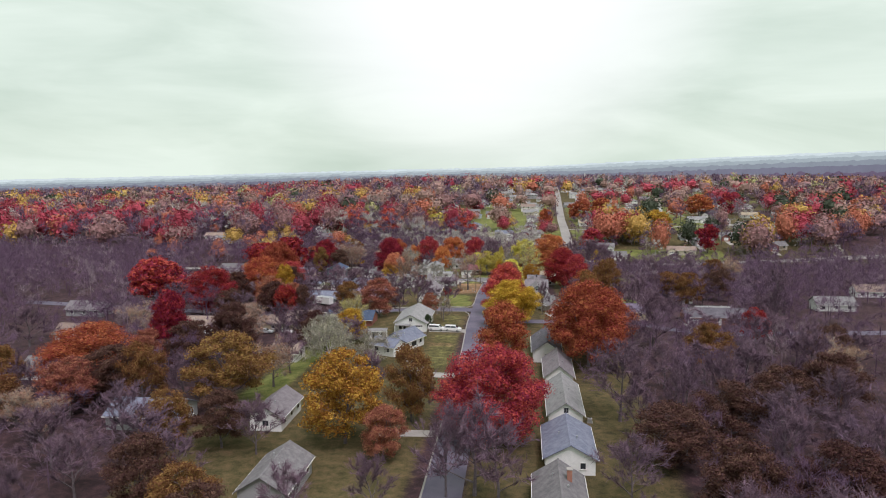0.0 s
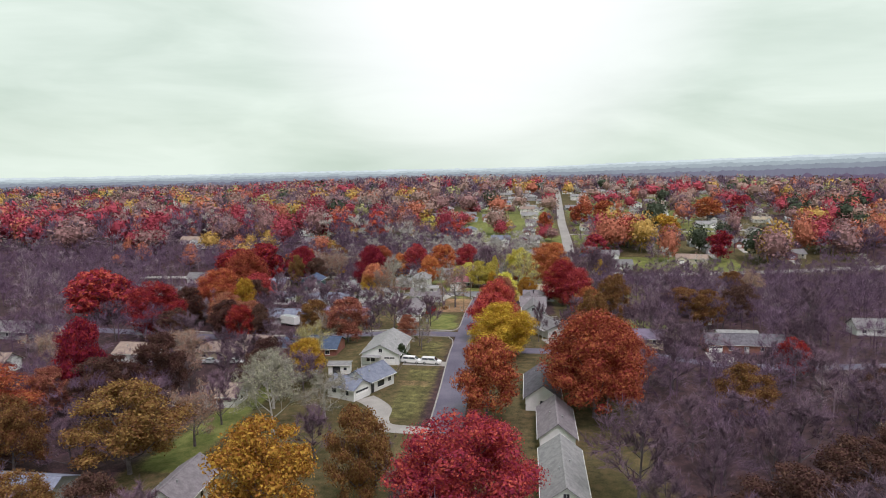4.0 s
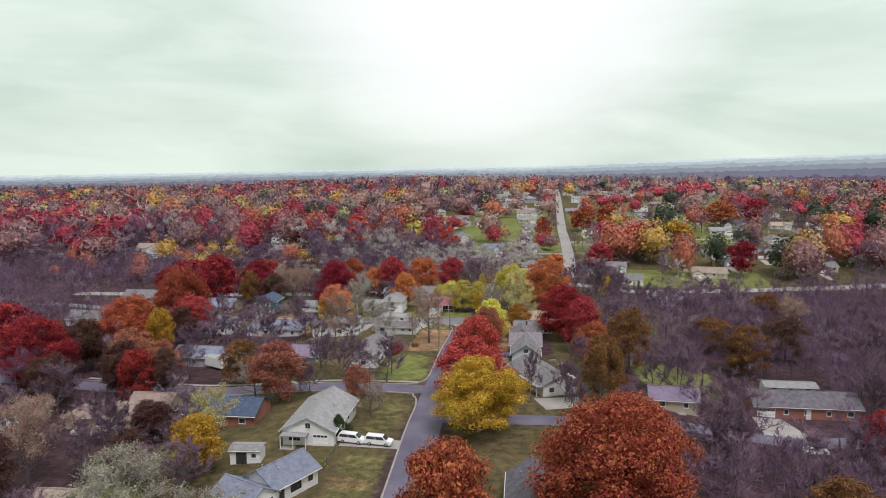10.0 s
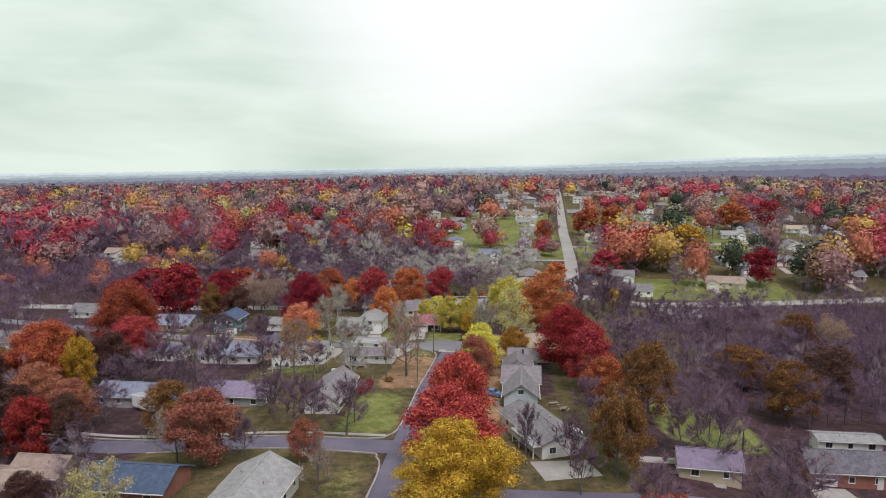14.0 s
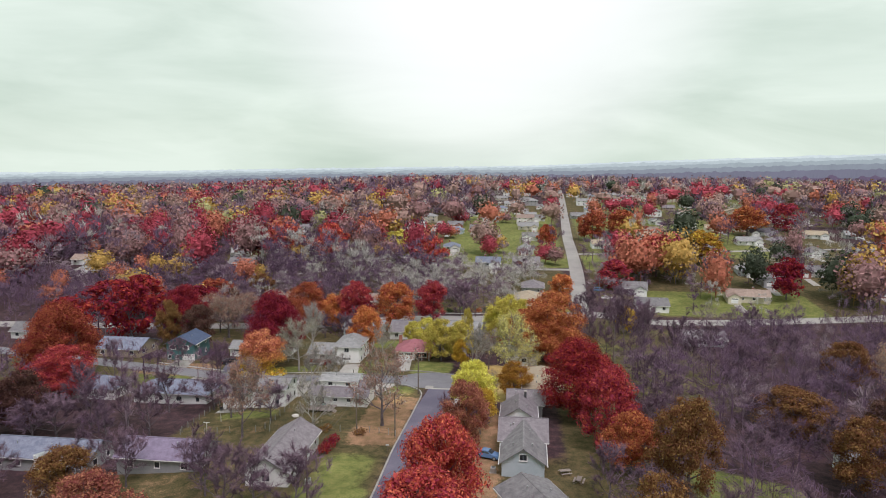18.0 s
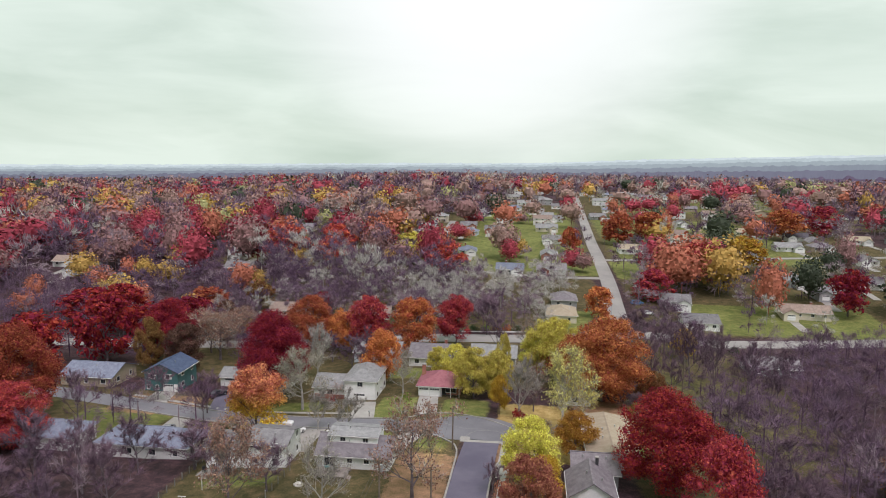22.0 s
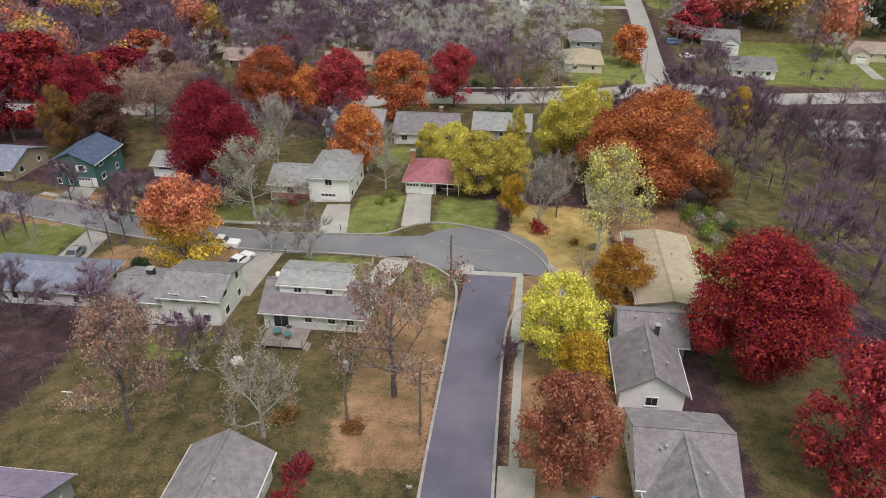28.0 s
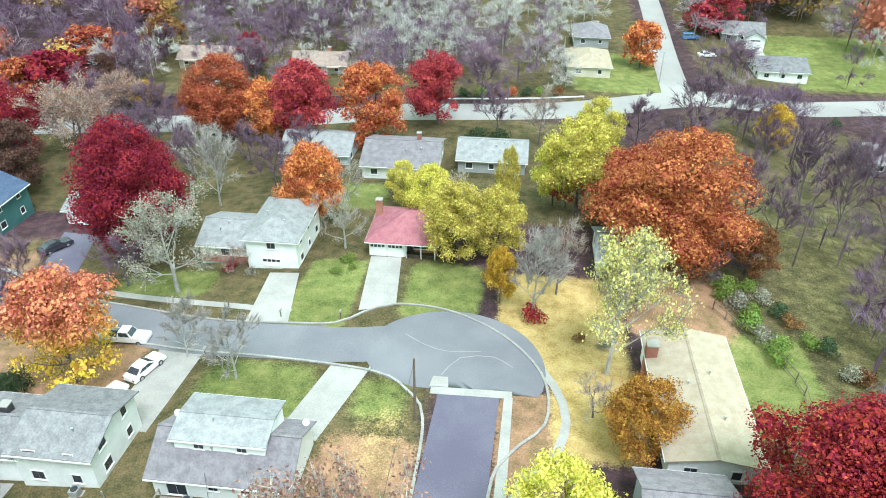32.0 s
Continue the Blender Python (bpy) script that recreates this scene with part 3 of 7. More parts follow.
# drives
quad("driveway", (-29.0, 326.2), (-24.8, 326.4), (-23.6, 315.0), (-27.9, 313.2), CONCRETE, 0.05, "pale concrete driveway to the double garage", "driveway")
quad("driveway", (-41.6, 321.0), (-37.6, 321.0), (-35.6, 309.6), (-40.9, 310.0), CONCRETE, 0.05, "pale concrete driveway beside the white house", "driveway")
quad("driveway", (-31.4, 291.5), (-27.2, 291.5), (-24.4, 302.2), (-28.6, 302.6), CONCRETE, 0.05, "pale concrete driveway of the dormer house", "driveway")
quad("driveway", (-48.6, 291.5), (-44.0, 291.2), (-43.4, 304.3), (-49.0, 304.9), CONCRETE, 0.05, "pale concrete driveway with parked cars", "driveway")
quad("driveway", (-77.5, 296.8), (-73.0, 296.8), (-74.0, 310.0), (-78.6, 311.4), CONCRETE, 0.05, "pale concrete driveway across a lawn", "driveway")
quad("driveway", (-91.6, 327.8), (-86.6, 327.8), (-85.0, 320.0), (-91.0, 321.4), CONCRETE, 0.05, "pale concrete driveway of the teal house", "driveway")
quad("driveway", (-78.0, 332.0), (-72.5, 331.6), (-68.0, 316.0), (-74.0, 317.4), ASPHALT, 0.05, "dark asphalt driveway beside the white garage", "driveway")
quad("driveway", (-10.8, 258.0), (-7.6, 258.0), (-7.4, 264.4), (-10.8, 264.4), CONCRETE, 0.085, "pale concrete driveway apron", "driveway")
ribbon("driveway_curved", [(-30.8, 172.2), (-28.6, 170.0), (-26.0, 166.0), (-25.4, 160.5), (-23.0, 156.8), (-15.0, 156.0)], (4.6, 3.6), CONCRETE, 0.05, "pale concrete driveway curving to the street", "driveway", step=1.0)
quad("driveway", (-27.0, 196.2), (-16.5, 196.0), (-16.6, 199.6), (-27.0, 200.2), CONCRETE, 0.05, "concrete driveway with parked vans", "driveway")
quad("driveway", (9.0, 219.0), (18.0, 222.0), (15.8, 228.0), (6.6, 226.0), CONCRETE, 0.05, "concrete apron before the long white-roofed house", "driveway")
quad("driveway", (24.0, 228.0), (34.0, 229.0), (34.0, 231.5), (24.0, 230.5), CONCRETE, 0.05, "pale concrete slab among the trees", "driveway")
quad("driveway", (51.5, 230.0), (57.5, 230.8), (60.0, 219.5), (50.5, 218.0), CONCRETE, 0.05, "pale concrete driveway of the brick house", "driveway")
quad("driveway", (-26.5, 119.6), (-15.0, 120.2), (-15.0, 123.2), (-26.5, 122.8), CONCRETE, 0.05, "pale concrete driveway off the street", "driveway")
quad("road_patch", (-17.6, 300.6), (-15.6, 300.6), (-15.8, 302.2), (-17.4, 302.2), CONCRETE, 0.085, "square concrete patch in the asphalt", "road patch")
ribbon("road_crack", [(-21.5, 309.2), (-18.8, 307.4), (-16.2, 306.6), (-12.6, 307.0)], 0.1, ROADWAY, 0.082, "pale filled crack across the asphalt bend", "road crack", cross=1)
ribbon("road_crack_long", [(-16.6, 302.4), (-14.8, 305.6), (-11.2, 306.2), (-9.0, 304.6)], 0.1, ROADWAY, 0.083, "pale filled crack across the asphalt bend", "road crack", cross=1)


# ---- houses ----
def window(parent, p, w, h, face, panes=2):
    """A window unit: frame, panes, sill. face: 's', 'n', 'e', 'w'."""
    bm = bmesh.new()
    f, d = 0.08, 0.06
    for a in ((-w / 2, 0, w / 2, f), (-w / 2, h - f, w / 2, h), (-w / 2, f, -w / 2 + f, h - f), (w / 2 - f, f, w / 2, h - f)):
        box(bm, a[0], -d, a[1], a[2], 0.02, a[3])
    ob = part("window", bm, TRIM, parent)
    turn = {"s": 0, "e": 90, "n": 180, "w": 270}[face]
    ob.matrix_local = pose(*p, 0, 0, turn)
    n = max(1, panes)
    step = (w - 2 * f) / n
    for i in range(n):
        part("pane", boxmesh(-w / 2 + f + i * step + 0.02, -0.03, f, -w / 2 + f + (i + 1) * step - 0.02, 0.0, h - f), GLASS, ob)
    part("window_sill", boxmesh(-w / 2 - 0.05, -0.12, -0.06, w / 2 + 0.05, 0.0, -0.005), TRIM, ob)
    return ob


def garage_door(parent, p, w, h, face):
    ob = part("garage_door", boxmesh(-w / 2, -0.05, 0, w / 2, 0.0, h, bevel=0.01), TRIM, parent, "white panelled garage door")
    ob.matrix_local = pose(*p, 0, 0, {"s": 0, "e": 90, "n": 180, "w": 270}[face])
    rows = 4
    for r in range(rows - 1):
        part("panel", boxmesh(-w / 2 + 0.08, -0.075, h * r / rows + 0.05, w / 2 - 0.08, -0.051, h * (r + 1) / rows - 0.05), WHITE, ob)
    for k in range(4):
        s = (w - 0.16) / 4
        part("pane", boxmesh(-w / 2 + 0.08 + k * s + 0.05, -0.075, h * 0.75 + 0.06, -w / 2 + 0.08 + (k + 1) * s - 0.05, -0.051, h - 0.08), GLASS, ob)


def door(parent, p, face, material=None):
    ob = part("door", boxmesh(-0.48, -0.06, 0, 0.48, 0.0, 2.05, bevel=0.01), material or BRICK, parent, "painted front door")
    ob.matrix_local = pose(*p, 0, 0, {"s": 0, "e": 90, "n": 180, "w": 270}[face])
    part("door_handle", boxmesh(0.34, -0.12, 0.98, 0.42, -0.061, 1.06), GALV, ob)


def block(h, x0, y0, x1, y1, eave, rise, axis="x", kind="gable", wall="white", roof="grey", over=0.45, base=0.0, vents=2, windows="sn", gable_window=False):
    """One roofed block of a house, in the house's own axes: walls, roof, ridge, gutters, windows."""
    W, RF = WALL[wall], ROOF[roof]
    bm = bmesh.new()
    z0 = -1.6 if base == 0 else base
    if kind == "gable":
        if axis == "x":
            ym = (y0 + y1) / 2
            prism(bm, [(x0, y0, z0), (x0, y0, eave), (x0, ym, eave + rise), (x0, y1, eave), (x0, y1, z0)], [(x1, y0, z0), (x1, y0, eave), (x1, ym, eave + rise), (x1, y1, eave), (x1, y1, z0)])
        else:
            xm = (x0 + x1) / 2
            prism(bm, [(x0, y0, z0), (x1, y0, z0), (x1, y0, eave), (xm, y0, eave + rise), (x0, y0, eave)], [(x0, y1, z0), (x1, y1, z0), (x1, y1, eave), (xm, y1, eave + rise), (x0, y1, eave)])
    else:
        box(bm, x0, y0, z0, x1, y1, eave)
    bmesh.ops.recalc_face_normals(bm, faces=bm.faces)
    part("wall", bm, W, h)
    th, o = 0.14, over
    lift = 0.02
    if kind == "gable":
        half = (y1 - y0) / 2 if axis == "x" else (x1 - x0) / 2
        drop = rise / half * o
        for s in (-1, 1):
            bm = bmesh.new()
            if axis == "x":
                ym = (y0 + y1) / 2
                e = ym + s * (half + o)
                a = [(x0 - o, e, eave - drop + lift), (x0 - o, ym, eave + rise + lift), (x0 - o, ym, eave + rise + th), (x0 - o, e, eave - drop + th)]
                b = [(x1 + o, q[1], q[2]) for q in a]
            else:
                xm = (x0 + x1) / 2
                e = xm + s * (half + o)
                a = [(e, y0 - o, eave - drop + lift), (xm, y0 - o, eave + rise + lift), (xm, y0 - o, eave + rise + th), (e, y0 - o, eave - drop + th)]
                b = [(q[0], y1 + o, q[2]) for q in a]
            prism(bm, a, b)
            bmesh.ops.recalc_face_normals(bm, faces=bm.faces)
            slope = part("roof_slope", bm, RF, h)
            bm = bmesh.new()
            if axis == "x":
                box(bm, x0 - o, e - (0.1 if s < 0 else 0), eave - drop - 0.06, x1 + o, e + (0.1 if s > 0 else 0), eave - drop + 0.06)
            else:
                box(bm, e - (0.1 if s < 0 else 0), y0 - o, eave - drop - 0.06, e + (0.1 if s > 0 else 0), y1 + o, eave - drop + 0.06)
            part("gutter", bm, TRIM, slope)
        top = eave + rise + th
        bm = bmesh.new()
        if axis == "x":
            box(bm, x0 - o, (y0 + y1) / 2 - 0.14, top - 0.05, x1 + o, (y0 + y1) / 2 + 0.14, top + 0.03)
        else:
            box(bm, (x0 + x1) / 2 - 0.14, y0 - o, top - 0.05, (x0 + x1) / 2 + 0.14, y1 + o, top + 0.03)
        part("ridge_cap", bm, RF, h)
    else:
        k = min(x1 - x0, y1 - y0) / 2 + o
        X0, X1, Y0, Y1, ze = x0 - o, x1 + o, y0 - o, y1 + o, eave - 0.05
        c = [(X0, Y0), (X1, Y0), (X1, Y1), (X0, Y1)]
        if x1 - x0 >= y1 - y0:
            r = [(X0 + k, (Y0 + Y1) / 2), (X1 - k, (Y0 + Y1) / 2)]
            sides = [(c[0], c[1], r[1], r[0]), (c[1], c[2], r[1]), (c[2], c[3], r[0], r[1]), (c[3], c[0], r[0])]
        else:
            r = [((X0 + X1) / 2, Y0 + k), ((X0 + X1) / 2, Y1 - k)]
            sides = [(c[0], c[1], r[0]), (c[1], c[2], r[1], r[0]), (c[2], c[3], r[1]), (c[3], c[0], r[0], r[1])]
        for sd in sides:
            bm = bmesh.new()
            up = [(p[0], p[1], ze + (rise if p in r else 0) + 0.12) for p in sd]
            dn = [(p[0], p[1], q[2] - 0.12) for p, q in zip(sd, up)]
            prism(bm, dn, up)
            bmesh.ops.recalc_face_normals(bm, faces=bm.faces)
            part("roof_slope", bm, RF, h)
        bm = bmesh.new()
        for p, q in zip(c, c[1:] + c[:1]):
            rod(bm, (*p, ze - 0.02), (*q, ze - 0.02), 0.07, 4)
        part("gutter", bm, TRIM, h)
        bm = bmesh.new()
        rod(bm, (*r[0], ze + rise + 0.1), (*r[1], ze + rise + 0.1), 0.1, 4)
        part("ridge_cap", bm, RF, h)
    rng = random.Random(int(x0 * 7 + y0 * 13 + eave * 100))
    for i in range(vents):
        fx = rng.uniform(0.2, 0.8)
        bm = bmesh.new()
        off = rng.uniform(0.5, 0.8)
        if axis == "x":
            px, py, pz = x0 + (x1 - x0) * fx, y0 + (y1 - y0) / 2 * off, eave + rise * off
        else:
            px, py, pz = x0 + (x1 - x0) / 2 * (off if i % 2 else 2 - off), y0 + (y1 - y0) * fx, eave + rise * off
        rod(bm, (px, py, pz - 0.1), (px, py, pz + 0.55), 0.07, 6)
        rod(bm, (px, py, pz + 0.5), (px, py, pz + 0.62), 0.13, 6)
        part("roof_vent", bm, GALV, h)
    for f in windows:
        span = (x1 - x0) if f in "sn" else (y1 - y0)
        n = max(1, int(span / 3.6))
        for i in range(n):
            u = (i + 0.5) / n
            for zz in ([1.0] if eave - base < 4.2 else [1.0, 3.6]):
                if base:
                    zz = base + 0.9
                w, hh = (1.3, 1.15) if (i + int(zz)) % 2 else (1.0, 1.1)
                p = {"s": (x0 + span * u, y0 - 0.003, zz), "n": (x0 + span * u, y1 + 0.003, zz), "e": (x1 + 0.003, y0 + span * u, zz), "w": (x0 - 0.003, y0 + span * u, zz)}[f]
                window(h, p, w, hh, f, 2 if w > 1.1 else 1)
                if base:
                    break
    if gable_window:
        window(h, ((x0 + x1) / 2, y0 - 0.003, eave + 0.25), 1.0, 1.1, "s", 2)


def chimney(h, x, y, z0, z1, w=0.7, material=None):
    ob = part("chimney", boxmesh(x - w / 2, y - w / 2, z0, x + w / 2, y + w / 2, z1), material or BRICK, h)
    part("chimney_cap", boxmesh(x - w / 2 - 0.08, y - w / 2 - 0.08, z1 + 0.002, x + w / 2 + 0.08, y + w / 2 + 0.08, z1 + 0.12), CONCRETE, ob)


def house(label, x, y, name="house", low=None, rz=0.0):
    h = thing(name, x, y, low, rz)
    return tagged(h, label, "house", group="houses")


def plain_house(label, x0, y0, x1, y1, eave=2.7, rise=2.0, axis="x", kind="gable", wall="white", roof="grey", windows="sew", gable_window=False, stack=False, garage=None):
    h = house(label, (x0 + x1) / 2, (y0 + y1) / 2)
    w, d = (x1 - x0) / 2 - 0.45, (y1 - y0) / 2 - 0.45
    block(h, -w, -d, w, d, eave, rise, axis, kind, wall, roof, windows=windows, gable_window=gable_window)
    if stack:
        chimney(h, w * 0.4, d * 0.25, eave, eave + rise + 0.9)
    if garage:
        garage_door(h, {"s": (-w * 0.4, -d - 0.004, 0), "e": (w + 0.004, -d * 0.4, 0), "w": (-w - 0.004, -d * 0.4, 0)}[garage], 2.6, 2.15, garage)
    return h


# red-roofed house with the double garage and a dark recessed porch
h = house("low house with dull red hipped roof and white garage doors", -24.7, 331.0)
part("wall", boxmesh(-4.6, -4.4, -1.6, 0.35, 4.6, 2.55), WHITE, h)
window(h, (-4.604, 0.5, 1.0), 1.2, 1.1, "w", 2)
part("wall", boxmesh(0.36, -2.9, -1.6, 4.6, 4.6, 2.55), BRICK, h, "dark red brick wall behind the porch")
block(h, -4.6, -4.6, 4.6, 4.6, 2.62, 2.3, kind="hip", wall="white", roof="red", windows="", vents=1, base=2.56)
for u in (-3.4, -0.95):
    garage_door(h, (u, -4.404, 0), 2.2, 2.1, "s")
window(h, (2.5, -2.904, 0.7), 2.4, 1.4, "s", 3)
door(h, (0.95, -2.904, 0.05), "s", DARK)
part("porch_slab", boxmesh(0.4, -5.0, -1.4, 4.7, -2.92, 0.04), CONCRETE, h)
for u in (0.55, 2.6, 4.5):
    part("porch_post", boxmesh(u - 0.06, -4.75, 0.042, u + 0.06, -4.63, 2.5), TRIM, h)
rail = part("porch_rail", boxmesh(0.62, -4.73, 0.8, 4.44, -4.66, 0.88), DARK, h, "dark porch railing")
for i in range(16):
    part("baluster", boxmesh(0.74 + i * 0.235, -4.715, 0.045, 0.78 + i * 0.235, -4.675, 0.795), DARK, rail)
chimney(h, -4.25, 2.0, 2.4, 5.4, 0.8)
# white split-level house
h = house("white split-level house with a pale grey roof", -45.0, 327.8)
block(h, -7.2, -4.0, -0.1, 4.4, 2.7, 1.6, "x", wall="white", roof="light", windows="s")
block(h, 0.1, -5.6, 7.0, 5.4, 5.0, 1.9, kind="hip", wall="white", roof="light", windows="se")
garage_door(h, (3.4, -5.604, 0), 2.6, 2.1, "s")
part("wall", boxmesh(-7.0, -4.18, 0, -0.2, -4.01, 1.0), BRICK, h, "low red brick facing")
# tan flat-roofed house
h = house("long low house with a broad tan roof and white gable", 8.9, 299.6)
block(h, -4.0, -8.6, 4.0, 8.6, 3.0, 0.7, "y", wall="white", roof="tan", windows="sew", vents=4)
chimney(h, -3.9, 5.0, 0.0, 4.6, 1.1)
# block house and its lower wing
h = house("pale two-storey house with a mottled grey roof", -48.4, 288.2)
block(h, -3.6, -3.9, 3.6, 3.9, 4.4, 1.1, "x", wall="white", roof="grey", windows="se", vents=1)
block(h, -10.4, -3.4, -3.75, 3.4, 3.2, 1.1, "x", wall="white", roof="grey", windows="s", vents=1)
chimney(h, -6.8, 0.6, 3.5, 5.1, 0.8, DARK)
# dormer house with its deck
h = house("white house with a slate roof and a long rear dormer", -33.3, 287.4)
block(h, -6.0, -3.5, 6.0, 3.7, 2.6, 2.0, "x", wall="white", roof="mauve", windows="w", vents=2)
for u in (-0.6, 2.2, 4.4):
    window(h, (u, -3.504, 1.2), 1.0, 0.8, "s", 2)
block(h, -4.4, -1.5, 3.6, 3.5, 5.05, 0.5, "x", wall="white", roof="light", windows="", vents=1, base=2.9, over=0.3)
for u in (-2.2, 1.6):
    window(h, (u, -1.504, 3.95), 1.0, 0.8, "s", 2)
window(h, (-3.9, -3.504, 0.25), 1.9, 2.0, "s", 2)
# hipped blue-grey house
plain_house("long white house with a blue-grey hipped roof", -82, 288.6, -64, 297.2, 2.7, 2.0, kind="hip", roof="slate", windows="se")
# row down the street's far side
h = house("grey-roofed house with two crossing gables", 4.6, 281.5)
block(h, -2.8, 0.6, 4.0, 7.0, 2.9, 1.7, "x", wall="grey", roof="mauve", windows="se")
block(h, -3.7, -7.4, 2.6, 0.4, 2.9, 2.0, "y", wall="white", roof="mauve", windows="se")
chimney(h, 0.6, 0.2, 4.0, 5.5, 0.45, DARK)
h = house("pale blue house with a steep grey gable and hipped rear", 4.6, 259.5)
block(h, -3.6, 1.5, 4.2, 10.4, 2.8, 2.2, "x", wall="white", roof="mauve", windows="ew", vents=2)
block(h, -3.0, -6.9, 3.7, 5.6, 2.6, 2.3, "y", wall="pale_blue", roof="grey", windows="ew", vents=3)
window(h, (0.35, -6.904, 2.9), 1.3, 1.1, "s", 2)
h = house("long low house with a pale grey roof, askew to the street", 8.5, 236.3, rz=26)
block(h, -3.9, -8.3, 3.9, 8.3, 2.8, 1.5, "y", wall="white", roof="grey", windows="se", vents=5)
window(h, (-3.904, 5.4, 1.0), 1.2, 1.1, "w", 2)
window(h, (-3.904, 1.8, 1.0), 1.2, 1.1, "w", 2)
for v in (-7.6, -4.9, -2.2, 0.5):
    part("porch_post", boxmesh(-5.25, v - 0.08, -0.6, -5.09, v + 0.08, 2.3), TRIM, h)
part("porch_roof", boxmesh(-5.4, -8.1, 2.32, -4.4, 0.9, 2.44), ROOF["light"], h)
part("porch_slab", boxmesh(-5.4, -8.1, -1.0, -3.93, 0.9, 0.04), CONCRETE, h)
cover_top = part("patio_cover", boxmesh(3.97, -5.0, 2.2, 6.0, -1.2, 2.3), TRIM, h, "white flat patio cover")
for u, v in ((5.9, -4.9), (5.9, -1.3)):
    part("porch_post", boxmesh(u - 0.05, v - 0.05, -0.8, u + 0.05, v + 0.05, 2.198), TRIM, h)
h = house("small house with a purplish roof among bare trees", 34.6, 226.2, rz=-4)
block(h, -4.6, -2.9, 4.6, 2.9, 2.6, 1.7, "x", wall="tan", roof="purple", windows="sw", vents=1)
part("porch_slab", boxmesh(-4.4, -4.2, -0.9, 2.2, -2.93, 0.05), CONCRETE, h)
plain_house("white gabled house with a pale grey roof", 4.4, 125.2, 11.4, 144.2, 3.0, 2.2, "y", wall="white", roof="light", windows="sew", gable_window=True)
plain_house("house with a broad dark slate-blue roof", 3.2, 106.8, 11.9, 121.0, 2.8, 2.1, "y", wall="white", roof="slate", windows="sew")
plain_house("small house with a weathered grey gable roof", 1.4, 88.0, 9.2, 101.6, 2.8, 2.2, "y", wall="grey", roof="grey", windows="sew", stack=True)
plain_house("house with a dark grey gable roof", 4.4, 148.4, 11.2, 163.6, 2.8, 2.3, "y", wall="white", roof="mauve", windows="sew")
plain_house("house with a dark shingled roof under trees", 2.0, 168.0, 9.6, 184.0, 2.8, 2.4, "y", wall="white", roof="dark", windows="sew")
# the near side of the street
plain_house("white house with a weathered brown gable roof", -37.6, 243.8, -30.0, 261.0, 2.8, 2.0, "y", wall="white", roof="mauve", windows="sew")
h = plain_house("white house with a pale grey gable roof", -37.2, 195.5, -27.3, 212.8, 2.8, 2.2, "y", wall="white", roof="light", windows="ew", gable_window=True)
garage_door(h, (2.2, -8.204, 0), 2.7, 2.1, "s")
window(h, (-2.4, -8.204, 0.8), 2.2, 1.3, "s", 3)
part("porch_slab", boxmesh(-4.4, -10.2, -0.9, 0.2, -8.23, 0.05), CONCRETE, h)
part("porch_roof", boxmesh(-4.4, -10.2, 2.3, 0.2, -8.23, 2.42), ROOF["light"], h)
for u in (-4.3, -2.1, 0.1):
    part("porch_post", boxmesh(u - 0.06, -10.1, 0.052, u + 0.06, -9.98, 2.298), TRIM, h)
h = house("white house with a blue-grey roof and a garage wing", -32.0, 178.2, rz=-27)
block(h, -3.5, -2.5, 3.1, 6.2, 2.7, 1.9, "y", wall="white", roof="slate", windows="nw", vents=2)
block(h, -3.7, -7.7, 3.5, -2.6, 2.6, 1.4, "x", wall="white", roof="slate", windows="s", vents=1)
garage_door(h, (3.504, -5.15, 0), 4.0, 2.1, "e")
window(h, (3.104, 1.6, 0.7), 2.4, 1.4, "e", 3)
window(h, (3.104, 4.6, 1.0), 1.2, 1.1, "e", 2)
door(h, (3.104, -1.2, 0), "e", DARK)
h = plain_house("low house with a weathered brown hipped roof", -84.0, 204.6, -69.5, 214.5, 2.7, 1.6, kind="hip", wall="tan", roof="brown")
block(h, 2.2, 2.0, 10.6, 8.6, 2.7, 1.9, "x", wall="tan", roof="brown", windows="se", vents=1)
plain_house("long low house with a dark navy roof and brick walls", -60.5, 205.6, -45.5, 215.4, 2.7, 1.9, "x", wall="brick", roof="navy", windows="s", garage="s")
h = plain_house("long low brick house with a dark grey roof", 52.0, 231.0, 74.0, 240.2, 2.8, 2.0, "x", wall="brick", roof="dark", windows="s")
garage_door(h, (-8.2, -4.154, 0), 3.6, 2.1, "s")
door(h, (0.2, -4.154, 0), "s", TRIM)
plain_house("long white outbuilding with a pale flat roof", 59.0, 246.0, 71.0, 251.0, 2.5, 0.5, "x", wall="white", roof="light", windows="s")
plain_house("house with a pale bluish roof under trees", -77.6, 117.5, -63.0, 127.2, 2.8, 1.9, "x", wall="grey", roof="slate")
plain_house("white house with a dark gable roof", -50.5, 119.5, -43.6, 132.0, 2.8, 2.0, "y", wall="white", roof="mauve", windows="se")
plain_house("small white house at the end of a green strip", -63.8, 166.8, -56.2, 174.5, 2.7, 1.6, "x", wall="white", roof="brown")
plain_house("house with a grey gable roof under trees", -41.0, 91.0, -33.0, 104.5, 2.8, 2.2, "y", wall="grey", roof="grey")
plain_house("white house far down the side street", -104.0, 200.0, -94.0, 209.0, 2.7, 1.8, "x", wall="white", roof="brown")
plain_house("grey house with a brown roof beyond the side street", -62.0, 249.5, -47.0, 258.0, 2.7, 1.8, "x", wall="grey", roof="purple")
plain_house("house with a bluish roof beyond the side street", -85.5, 250.0, -66.5, 258.5, 2.7, 1.8, "x", wall="grey", roof="slate")
h = house("two-storey dark teal house with navy roof and white shutters", -90.6, 333.0)
